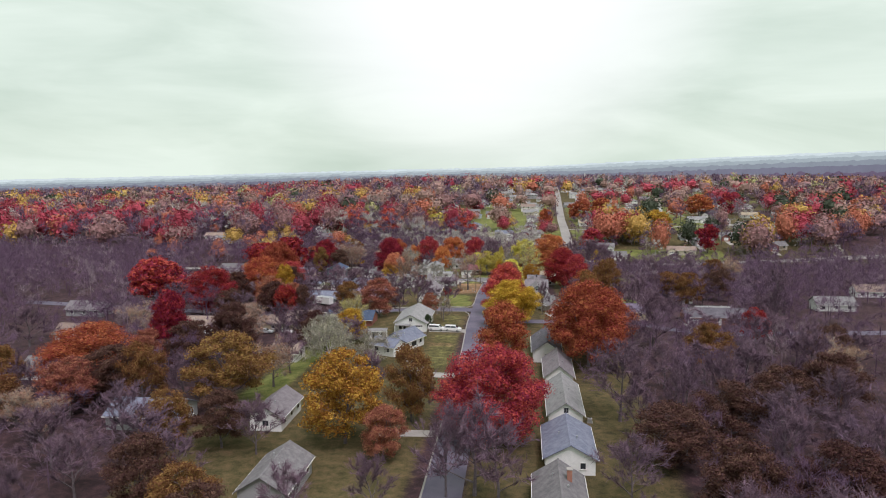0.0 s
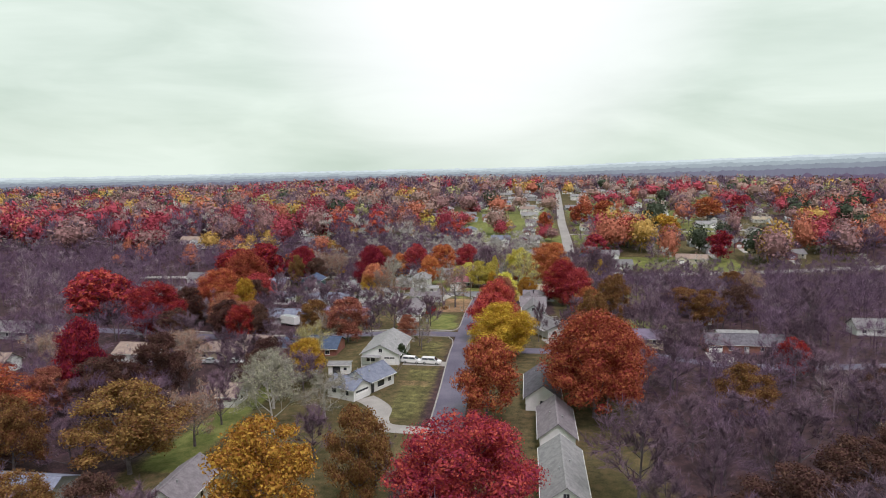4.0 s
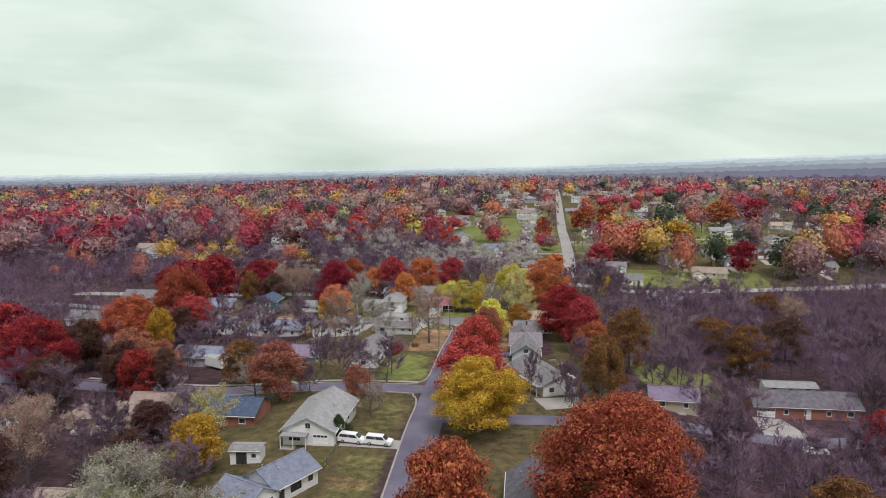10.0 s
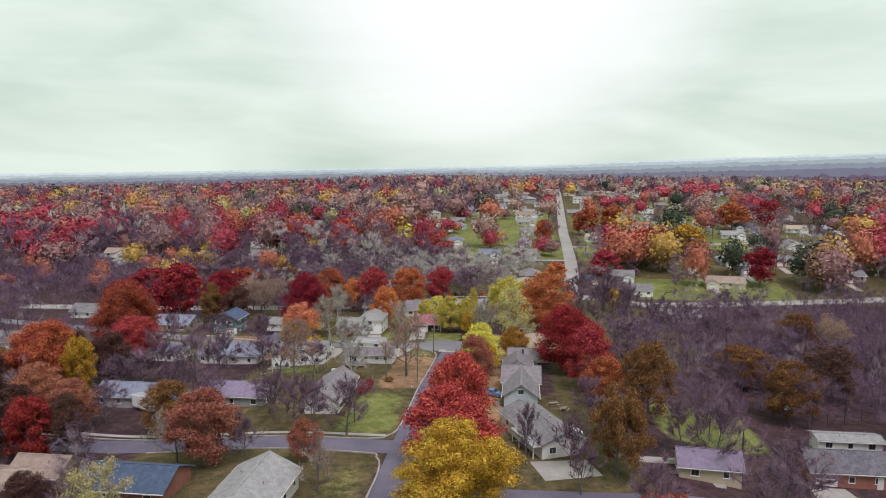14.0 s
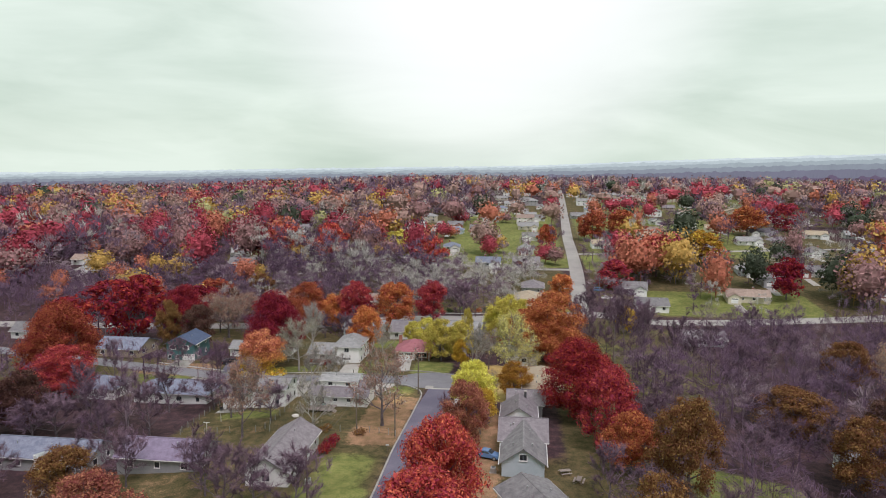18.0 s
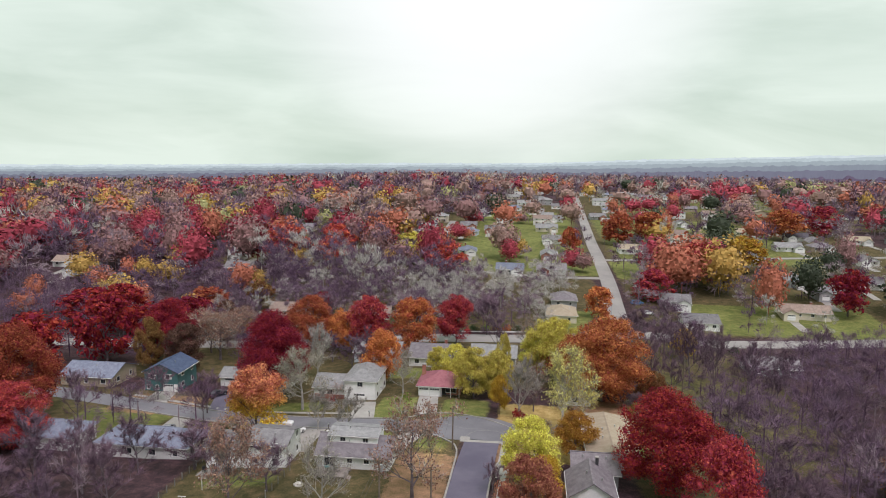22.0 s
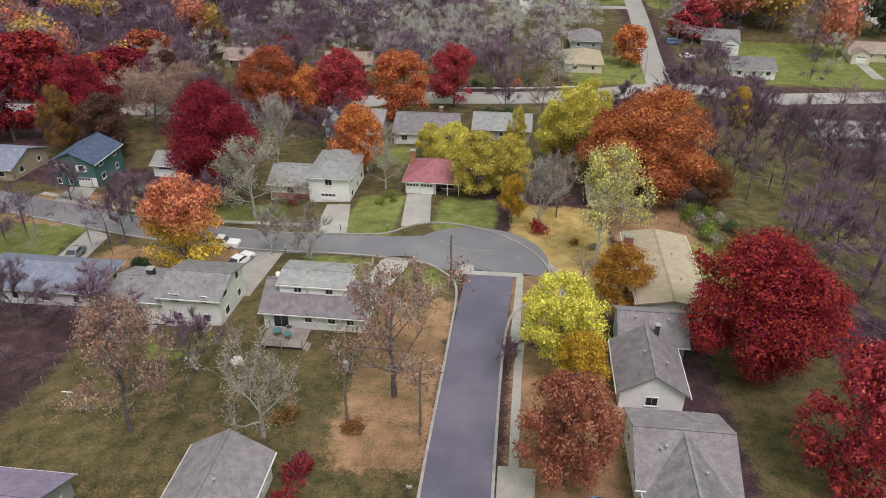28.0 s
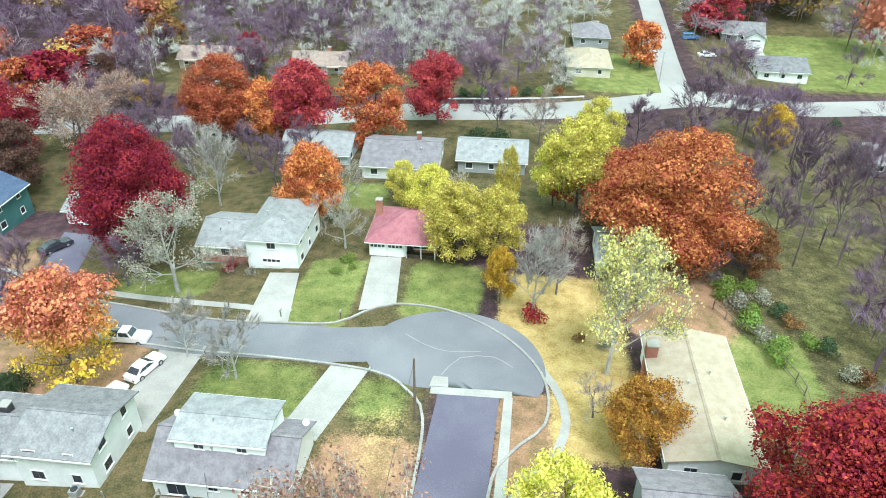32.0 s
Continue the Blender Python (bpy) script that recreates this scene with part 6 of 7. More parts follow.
street_lamp(22.0, 411.0, 200, "grey street lamp beside the crossing")
street_lamp(-60.0, 389.5, 270, "grey street lamp beside the main road")


# ---- deck behind the dormer house ----
def build_deck():
    x0, y0, x1, y1, top = -38.4, 279.6, -33.4, 283.2, 0.55
    d = tagged(thing("deck", (x0 + x1) / 2, (y0 + y1) / 2), "weathered timber deck with steps behind the house", "deck")
    hx, hy = (x1 - x0) / 2, (y1 - y0) / 2
    n = 18
    for i in range(n):
        a = -hx + 2 * hx * i / n
        part("board", boxmesh(a + 0.01, -hy, top - 0.04, a + 2 * hx / n - 0.01, hy, top), DECKWOOD, d)
    for px in (-hx + 0.06, 0, hx - 0.06):
        for py in (-hy + 0.06, hy - 0.06):
            part("post", boxmesh(px - 0.05, py - 0.05, -0.8, px + 0.05, py + 0.05, top + (0.95 if py < 0 or px < 0 else -0.05)), DECKWOOD, d)
    part("rail", boxmesh(-hx, -hy, top + 0.88, hx - 1.4, -hy + 0.1, top + 0.94), DECKWOOD, d)
    part("rail", boxmesh(-hx, -hy + 0.1, top + 0.88, -hx + 0.1, hy, top + 0.94), DECKWOOD, d)
    for i in range(14):
        a = -hx + 0.1 + i * (2 * hx - 1.6) / 14
        part("baluster", boxmesh(a, -hy + 0.03, top, a + 0.04, -hy + 0.07, top + 0.88), DECKWOOD, d)
    for k in range(3):
        part("step", boxmesh(hx + 0.02 + k * 0.28, -hy, top - 0.2 - k * 0.18, hx + 0.3 + k * 0.28, -hy + 1.4, top - 0.16 - k * 0.18), DECKWOOD, d)
    for n2, (ox, oy, r) in enumerate(((-1.0, 0.2, 0.55), (0.4, -0.3, 0.45))):
        t = tagged(thing("patio_table", d.location.x + ox, d.location.y + oy, d.location.z + top), "round teal patio table on the deck", "table")
        bm = bmesh.new()
        rod(bm, (0, 0, 0.70), (0, 0, 0.74), r, 14)
        part("tabletop", bm, WALL["teal"], t)
        for k in range(4):
            bm = bmesh.new()
            a = k * math.pi / 2 + 0.4
            rod(bm, (r * 0.7 * math.cos(a), r * 0.7 * math.sin(a), 0), (r * 0.6 * math.cos(a), r * 0.6 * math.sin(a), 0.70), 0.025, 5)
            part("leg", bm, DARK, t)


build_deck()


# ---- patio behind the pale two-storey house ----
def patio_chair(x, y, rz, z):
    c = tagged(thing("patio_chair", x, y, z, rz), "dark wicker garden chair on a concrete patio", "chair", group="garden chairs")
    part("seat", boxmesh(-0.32, -0.32, 0.34, 0.32, 0.32, 0.44, bevel=0.03), DARK, c)
    part("backrest", boxmesh(-0.32, 0.24, 0.442, 0.32, 0.34, 0.92, bevel=0.03), DARK, c)
    for s in (-1, 1):
        part("armrest", boxmesh(s * 0.35 - 0.045, -0.3, 0.55, s * 0.35 + 0.045, 0.32, 0.61, bevel=0.015), DARK, c)
        for v in (-0.28, 0.28):
            part("leg", boxmesh(s * 0.3 - 0.025, v - 0.025, 0.0, s * 0.3 + 0.025, v + 0.025, 0.338), DARK, c)


def build_patio():
    quad("patio_slab", (-59.2, 281.6), (-53.2, 281.6), (-53.2, 284.4), (-59.2, 284.4), CONCRETE, 0.06, "stained concrete patio behind the house", "patio")
    for x, y, rz in ((-58.3, 283.2, 60), (-57.2, 283.9, 10), (-54.6, 283.7, -20), (-53.9, 282.6, -80)):
        patio_chair(x, y, rz, gz(x, y) + 0.06)
    t = tagged(thing("patio_table", -55.9, 282.8, gz(-55.9, 282.8) + 0.06), "low brown slatted table on the patio", "table")
    for i in range(6):
        part("slat", boxmesh(-0.6, -0.42 + i * 0.14, 0.5, 0.6, -0.30 + i * 0.14, 0.54), DECKWOOD, t)
    for u in (-0.54, 0.54):
        for v in (-0.36, 0.36):
            part("leg", boxmesh(u - 0.04, v - 0.04, 0, u + 0.04, v + 0.04, 0.498), DECKWOOD, t)


build_patio()


# ---- fences, rail, posts ----
def fence(pts, label, height=1.2, gap=2.4, boards=False):
    f = tagged(thing("fence", *pts[0]), label, "fence")
    base = f.location.copy()
    l = line(pts, gap)
    for i, p in enumerate(l):
        z = gz(p.x, p.y)
        q = Vector((p.x, p.y, z)) - base
        part("post", boxmesh(q.x - 0.05, q.y - 0.05, q.z - 0.2, q.x + 0.05, q.y + 0.05, q.z + height), WOODPOLE if boards else GALV, f)
        if i:
            bm = bmesh.new()
            for zz in ((0.3, height * 0.9) if boards else (0.15, height * 0.55, height - 0.05)):
                rod(bm, o + Vector((0, 0, zz)), q + Vector((0, 0, zz)), 0.05 if boards else 0.012, 4)
            part("rail", bm, WOODPOLE if boards else DARK, f)
        o = q


fence([(-60, 268.4), (-45, 268.3), (-28.8, 268.6), (-21.5, 268.8), (-18.2, 267.4)], "low wire fence on grey posts across gardens")
fence([(-43.8, 270), (-43.6, 283)], "low wire fence between two gardens")
fence([(14.6, 290), (21.0, 304), (15.0, 319)], "dark timber fence round a back garden", 1.4, 2.2, True)
fence([(-60.5, 270), (-61.0, 288)], "low wire fence between two gardens")
fence([(-27.0, 185), (-26.8, 194.5)], "white-grey fence beside the side garden", 1.4, 1.8, True)


def guard_rail(pts):
    g = tagged(thing("guard_rail", *pts[0]), "pale steel guard rail along the main road", "guard rail")
    base = g.location.copy()
    l = line(pts, 2.0)
    for i, p in enumerate(l):
        q = Vector((p.x, p.y, gz(p.x, p.y))) - base
        part("post", boxmesh(q.x - 0.06, q.y - 0.06, q.z - 0.2, q.x + 0.06, q.y + 0.06, q.z + 0.75), GALV, g)
        if i:
            bm = bmesh.new()
            for zz in (0.5, 0.6, 0.7):
                rod(bm, o + Vector((0, -0.1, zz)), q + Vector((0, -0.1, zz)), 0.06, 5)
            part("rail", bm, TRIM, g)
        o = q


guard_rail([(-26, 393.2), (-10, 395.4), (4, 398.6)])


def clothes_post(x, y):
    p = tagged(thing("clothes_post", x, y), "white T-shaped washing-line post on grass", "washing line")
    bm = bmesh.new()
    rod(bm, (0, 0, -0.2), (0, 0, 2.0), 0.05, 6)
    part("post", bm, TRIM, p)
    part("crossbar", boxmesh(-0.6, -0.04, 1.96, 0.6, 0.04, 2.05), TRIM, p)


clothes_post(-55.0, 269.1)
clothes_post(-55.2, 275.8)


def mailbox(x, y, rz):
    m = tagged(thing("mailbox", x, y, None, rz), "small grey mailbox on a post by the kerb", "mailbox", group="mailboxes")
    part("post", boxmesh(-0.05, -0.05, -0.1, 0.05, 0.05, 1.0), WOODPOLE, m)
    bm = bmesh.new()
    prism(bm, [(-0.11, -0.25, 1.0), (0.11, -0.25, 1.0), (0.11, -0.25, 1.14), (0.06, -0.25, 1.23), (-0.06, -0.25, 1.23), (-0.11, -0.25, 1.14)], [(-0.11, 0.25, 1.0), (0.11, 0.25, 1.0), (0.11, 0.25, 1.14), (0.06, 0.25, 1.23), (-0.06, 0.25, 1.23), (-0.11, 0.25, 1.14)])
    bmesh.ops.recalc_face_normals(bm, faces=bm.faces)
    part("box", bm, GALV, m)


mailbox(-36.8, 310.9, 0)
mailbox(-29.6, 311.3, 0)
mailbox(-43.0, 303.2, 180)
mailbox(-18.2, 260.0, 90)
mailbox(-10.0, 256.5, 90)
mailbox(-24.0, 301.3, 180)


def air_unit(x, y):
    a = tagged(thing("air_conditioner", x, y), "grey air-conditioning unit beside a house", "air conditioner", group="air conditioners")
    part("case", boxmesh(-0.4, -0.4, 0.05, 0.4, 0.4, 0.85, bevel=0.04), GALV, a)
    bm = bmesh.new()
    rod(bm, (0, 0, 0.85), (0, 0, 0.89), 0.32, 14)
    part("fan_grille", bm, DARK, a)
    part("slab", boxmesh(-0.55, -0.55, -0.2, 0.55, 0.55, 0.05), CONCRETE, a)


air_unit(-36.0, 283.0)
air_unit(-46.5, 283.4)
air_unit(-27.8, 246.0)
air_unit(0.2, 254.0)
air_unit(12.6, 130.0)


def dish(x, y, z):
    d = tagged(thing("satellite_dish", x, y, z), "small pale satellite dish on a roof edge", "satellite dish", group="dishes")
    bm = bmesh.new()
    rod(bm, (0, 0, 0), (0, 0, 0.5), 0.025, 5)
    part("mast", bm, GALV, d)
    bm = bmesh.new()
    rod(bm, (0, -0.08, 0.55), (0, -0.16, 0.6), 0.16, 12, 0.34)
    part("dish", bm, TRIM, d)


dish(-39.2, 290.0, gz(-33.3, 287.4) + 3.2)
dish(-27.4, 290.4, gz(-33.3, 287.4) + 3.0)


# ---- shrubs ----
SHRUB = []
for k in range(3):
    rng, nrng = random.Random(200 + k), np.random.default_rng(200 + k)
    C, A, B = leaves_for(nrng, [(rng.uniform(-0.6, 0.6), rng.uniform(-0.6, 0.6), rng.uniform(0.35, 0.9), rng.uniform(0.4, 0.6)) for q in range(7)], 1100, 0.09, 0.6)
    V, F = [], []
    for q in range(6):
        a = q * 1.05
        tube(V, F, (0, 0, -0.1), (0.5 * math.cos(a), 0.5 * math.sin(a), 0.8), 0.03, 0.01, 4)
    SHRUB.append((quads_mesh("foliage", C, A, B, LEAF["M"]), mesh_from("stem", V, F, BARK)))
SHRUB_LABEL = {"M": "green leafy shrub", "D": "dark clipped evergreen shrub", "C": "dark red garden shrub", "W": "grey thinning shrub", "B": "brown autumn shrub", "N": "bare brown shrub", "G": "yellow-green shrub", "U": "rust-coloured shrub"}


def shrub(kind, x, y, r, h, where="beside a house"):
    s = tagged(thing("shrub", x, y), SHRUB_LABEL[kind] + " " + where, "shrub", group="shrubs")
    f, st = SHRUB[int(abs(x * 3 + y)) % 3]
    paint(part("foliage", f, None, s), "B" if kind == "N" else kind)
    part("stem", st, None, s)
    s.scale = (r, r, h / 1.4)


for k in range(9):
    shrub("M" if k % 3 else "W", 16.6 + 0.5 * k + 0.6 * math.sin(k * 2.1), 326 - 2.1 * k, 1.5 + 0.3 * (k % 2), 2.4, "on the creek bank")
for k in range(8):
    shrub("MWDBMDWB"[k], 20.4 + 1.1 * k, 324 - 2.6 * k + 1.3 * math.sin(k * 3.0), 1.5, 1.9, "on the creek bank")
shrub("C", -28.2, 260.8, 1.7, 2.6, "against the white house")
shrub("C", -28.4, 257.6, 1.5, 2.3, "against the white house")
shrub("D", 3.0, 272.0, 1.1, 1.3, "before the white gable")
shrub("D", 5.4, 272.2, 1.0, 1.2, "before the white gable")
shrub("M", -31.6, 324.6, 1.3, 1.4, "by the driveway")
shrub("M", -32.6, 321.6, 1.0, 1.1, "by the driveway")
shrub("M", -30.6, 322.8, 0.8, 0.9, "by the driveway")
shrub("C", -47.5, 321.8, 1.1, 1.2, "before the brick facing")
shrub("W", -43.9, 320.8, 1.0, 1.1, "before the white house")
shrub("D", -61.2, 297.6, 1.6, 3.2, "at the house corner")
shrub("N", -24.6, 267.5, 1.4, 1.5, "along the fence")
shrub("B", -31.5, 268.2, 1.5, 1.6, "along the fence")
shrub("D", -27.0, 204.0, 1.0, 1.5, "before the white gable")
shrub("M", -27.4, 188.0, 1.0, 1.4, "by the side garden")
shrub("C", -6.6, 314.0, 1.7, 2.8, "under the pale leafless tree")
shrub("W", 1.2, 309.6, 1.0, 1.0, "under the pale yellow tree")
shrub("N", -1.6, 310.6, 0.9, 0.9, "under the pale yellow tree")
shrub("D", -10.2, 365.0, 1.5, 2.2, "by the main road")
shrub("D", -13.2, 371.0, 2.4, 3.4, "by the main road")
shrub("D", -17.6, 372.0, 2.2, 3.0, "by the main road")
shrub("D", 58.0, 398.0, 1.8, 2.6, "by the main road")
for k in range(7):
    shrub("DMBUDMB"[k], -22.0 + 3.4 * k, 396.5 + 0.6 * k, 1.7, 2.6, "behind the guard rail")

# ---- trees that nobody could count: woods and far streets ----
ROADS_NEAR = [STREET, BIG, [(-14, 229), (-190, 240)], [(-11, 212), (70, 219), (200, 240)], [(-14, 306), (-60, 310), (-190, 340)], [(25, 404), (31, 560), (45, 980), (54, 1250)], [(28, 497), (-36, 508), (-58, 600), (-62, 700)], [(31, 545), (200, 585)]]


def near_road(x, y, gap):
    for l in ROADS_NEAR:
        for (ax, ay), (bx, by) in zip(l[:-1], l[1:]):
            t = min(max(((x - ax) * (bx - ax) + (y - ay) * (by - ay)) / ((bx - ax) ** 2 + (by - ay) ** 2), 0), 1)
            if math.hypot(x - ax - t * (bx - ax), y - ay - t * (by - ay)) < gap:
                return True
    return False


HOUSE_AT = [(o.location.x, o.location.y) for o in scene.objects if o.name.split(".")[0] == "house"]


def free(x, y, r, house_gap=9.0):
    if near_road(x, y, 5.5 + r * 0.4):
        return False
    if any(abs(x - a) < house_gap and -house_gap * (1.3 if y > 330 else 0.9) < y - b < house_gap * 0.8 for a, b in HOUSE_AT):
        return False
    return all((x - a) ** 2 + (y - b) ** 2 > (0.55 * (r + c)) ** 2 for a, b, c in PLANTED)


def scatter():
    """Single trees on both sides of the walk, each a thing of its own."""
    rng = random.Random(5)
    made = tries = 0
    while made < 115 and tries < 12000:
        tries += 1
        y = rng.uniform(70, 430)
        side = rng.random()
        x = rng.uniform(26, 95) if side < 0.5 else (rng.uniform(-120, -58) if side < 0.85 else rng.uniform(13, 27))
        if 0 < x < 27 and y > 255:
            continue
        if 46 < x and y > 400:
            continue
        r = rng.uniform(3.6, 6.6)
        if not free(x, y, r):
            continue
        if x > 0:
            kind = rng.choice("NNNNNNNNNNNNNNNNNNP")
        else:
            kind = rng.choice("NNNNNPVBSNVC")
            if x > -68 and 262 < y < 300:
                kind = "N"
        tree(kind, round(x, 1), round(y, 1), r, rng.uniform(9.5, 15.5) * (0.9 if kind == "N" else 1.0))
        made += 1


scatter()

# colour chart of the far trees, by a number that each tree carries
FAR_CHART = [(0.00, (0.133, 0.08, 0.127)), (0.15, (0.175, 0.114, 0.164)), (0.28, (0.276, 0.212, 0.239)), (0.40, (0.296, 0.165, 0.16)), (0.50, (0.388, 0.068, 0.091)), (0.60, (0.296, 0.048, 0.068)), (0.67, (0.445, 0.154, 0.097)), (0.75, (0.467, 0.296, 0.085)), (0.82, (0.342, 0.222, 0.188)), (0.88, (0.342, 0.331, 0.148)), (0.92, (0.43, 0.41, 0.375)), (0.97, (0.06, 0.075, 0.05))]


def far_leaf():
    m = bpy.data.materials.new("far_foliage")
    m.use_nodes = True
    t = m.node_tree
    b = t.nodes["Principled BSDF"]
    at = node(t, "ShaderNodeAttribute")
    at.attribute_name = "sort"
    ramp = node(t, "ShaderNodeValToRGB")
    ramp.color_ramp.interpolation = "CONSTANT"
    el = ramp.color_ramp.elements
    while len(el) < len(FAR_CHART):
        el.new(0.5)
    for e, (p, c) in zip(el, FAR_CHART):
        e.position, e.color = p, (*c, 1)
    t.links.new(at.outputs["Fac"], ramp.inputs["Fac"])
    rnd = node(t, "ShaderNodeNewGeometry").outputs["Random Per Island"]
    val = node(t, "ShaderNodeMapRange", {"To Min": 0.72, "To Max": 1.28})
    t.links.new(rnd, val.inputs["Value"])
    hsv = node(t, "ShaderNodeHueSaturation")
    t.links.new(val.outputs[0], hsv.inputs["Value"])
    t.links.new(ramp.outputs[0], hsv.inputs["Color"])
    t.links.new(hsv.outputs[0], b.inputs["Base Color"])
    b.inputs["Roughness"].default_value = 0.8
    b.inputs["Specular IOR Level"].default_value = 0.1
    return m


FAR_LEAF = far_leaf()


def canopy(nrng, n, size, cells):
    """A whole crown: a lumpy, closed leaf mass of small facets, and leaf clumps standing out all over it. Corners of four-sided pieces."""
    squash = nrng.uniform(0.8, 1.15, 3)
    lumps = nrng.normal(size=(15, 3))
    lumps[:, 2] = lumps[:, 2] * 0.8 + 0.25
    lumps /= np.linalg.norm(lumps, axis=1)[:, None]
    lift = nrng.uniform(0.7, 1.05, 15)

    def surface(d, k):
        near = ((d @ lumps.T) * lift).max(axis=-1)
        r = 0.58 + 0.46 * np.clip((near - 0.4) / 0.55, 0, 1) ** 0.9
        low = np.clip(-d[..., 2], 0, 1)[..., None]
        return d * (r * k)[..., None] * np.array([R0, R0, H0 * 0.46]) * squash * (1 - 0.2 * low) + np.array([0, 0, H0 * 0.53])

    g = np.tan(np.linspace(-1, 1, cells + 1) * math.pi / 4)
    core = []
    for ax in range(3):
        for s in (-1, 1):
            for u in range(cells):
                for v in range(cells):
                    q = np.zeros((4, 3))
                    q[:, ax] = s
                    q[:, (ax + 1) % 3] = [g[u], g[u + 1], g[u + 1], g[u]]
                    q[:, (ax + 2) % 3] = [g[v], g[v], g[v + 1], g[v + 1]]
                    core.append(q)
    core = np.array(core)
    core /= np.linalg.norm(core, axis=2)[..., None]
    wob = 0.66 + 0.09 * np.sin(core[..., 0] * 9 + nrng.uniform(0, 6)) * np.sin(core[..., 1] * 8 + 1) + 0.05 * np.sin(core[..., 2] * 11)
    core = surface(core, wob)
    d = nrng.normal(size=(n, 3))
    d[:, 2] = np.where(d[:, 2] < 0, d[:, 2] * 0.7, d[:, 2])
    d /= np.linalg.norm(d, axis=1)[:, None]
    C = surface(d, nrng.uniform(0.66, 1.13, n))
    nn = d + nrng.normal(scale=0.7, size=(n, 3))
    nn /= np.linalg.norm(nn, axis=1)[:, None]
    a = np.cross(nn, nrng.normal(size=(n, 3)))
    a /= np.linalg.norm(a, axis=1)[:, None]
    k = (size * nrng.uniform(0.6, 1.35, n))[:, None]
    A, B = a * k, np.cross(nn, a) * k * 0.75
    return np.concatenate([core, np.stack([C - A, C - B * 0.8, C + A, C + B], 1)])


def pieces(C, A, B):
    return np.stack([C - A, C - B * 0.8, C + A, C + B], 1)


def woods(name, label, spots, quads, size, seed, blade=0.07, cells=2, flakes=0, leaf_size=0.0):
    """spots: rows of x, y, radius, height, sort. A tree is a cloud of leaf clumps; a bare one (sort under 0.4) a spray of slim twigs on a trunk."""
    nrng = np.random.default_rng(seed)
    rng = random.Random(seed)
    leafy, bare = [], []
    for k in range(8):
        lobes = lobes_for(rng, H0, R0, 13, low=0.16)
        stem = np.array([[0, 0, H0 * 0.2], [0, 0, H0 * 0.2]])
        leafy.append(np.concatenate([canopy(nrng, flakes or quads, leaf_size or size * 0.92, cells), pieces(stem, np.array([[0, 0, H0 * 0.22]] * 2), np.array([[0.26, 0, 0], [0, 0.26, 0]]))]))
        C, A, B = leaves_for(nrng, lobes, quads / 2.0, size, 0.1)
        pick = nrng.permutation(len(C))[:int(min(quads * (1.6 if size < 0.7 else 1.0), 420))]
        C = C[pick]
        out = C - np.array([0, 0, H0 * 0.3])
        out = out / np.linalg.norm(out, axis=1)[:, None] + nrng.normal(scale=0.45, size=C.shape)
        out /= np.linalg.norm(out, axis=1)[:, None]
        flat = np.cross(out, nrng.normal(size=C.shape))
        flat /= np.linalg.norm(flat, axis=1)[:, None]
        stretch = 1.7 if size < 0.7 else 2.3
        A, B = out * max(size, 0.6) * stretch, flat * max(size, 0.6) * blade * 2.3
        stem = np.array([[0, 0, H0 * 0.28], [0, 0, H0 * 0.28]])
        bare.append(pieces(np.concatenate([C, stem]), np.concatenate([A, [[0, 0, H0 * 0.3]] * 2]), np.concatenate([B, [[0.22, 0, 0], [0, 0.22, 0]]])))
    Vs, S = [], []
    for i, (x, y, r, h, s) in enumerate(spots):
        Q = (bare if s < 0.4 or 0.92 <= s < 0.97 else leafy)[i % 8]
        a = rng.uniform(0, 6.283)
        c, n = math.cos(a), math.sin(a)
        R = np.array([[c, n, 0], [-n, c, 0], [0, 0, 1]])
        Vs.append((Q @ R) * np.array([r / R0, r / R0, h / H0]) + np.array([x, y, gz(x, y)]))
        S.append(np.full(len(Q), s))
    V = np.concatenate(Vs)
    me = corners_mesh(name, V, FAR_LEAF)
    at = me.attributes.new("sort", "FLOAT", "FACE")
    at.data.foreach_set("value", np.concatenate(S))
    tagged(new(name, me), label, "woods", kind="stuff")


LEFT_SORTS = (0.05, 0.05, 0.1, 0.1, 0.2, 0.2, 0.2, 0.3, 0.1, 0.2)
FAR_SORTS = (0.05, 0.2, 0.1, 0.55, 0.2, 0.1, 0.33, 0.2, 0.1, 0.63, 0.1, 0.2, 0.78, 0.2, 0.45, 0.1, 0.7, 0.2, 0.33, 0.2, 0.85, 0.2, 0.1, 0.85, 0.2, 0.98, 0.33, 0.63, 0.2, 0.45, 0.9, 0.2, 0.1, 0.7, 0.93, 0.2)
SLOPE_SORTS = (0.2, 0.1, 0.33, 0.2, 0.93, 0.1, 0.55, 0.2, 0.33, 0.63, 0.2, 0.45, 0.2, 0.7, 0.1, 0.78)
TOWN_SORTS = (0.2, 0.33, 0.2, 0.45, 0.93, 0.1, 0.7, 0.85, 0.2, 0.55, 0.33, 0.98, 0.2, 0.78, 0.33)
# muted, paler sorts for the farthest trees: distance haze put into their colour
HAZED_SORTS = (0.2, 0.33, 0.33, 0.1, 0.85, 0.2, 0.33, 0.2, 0.2, 0.93, 0.45, 0.2, 0.33, 0.63)


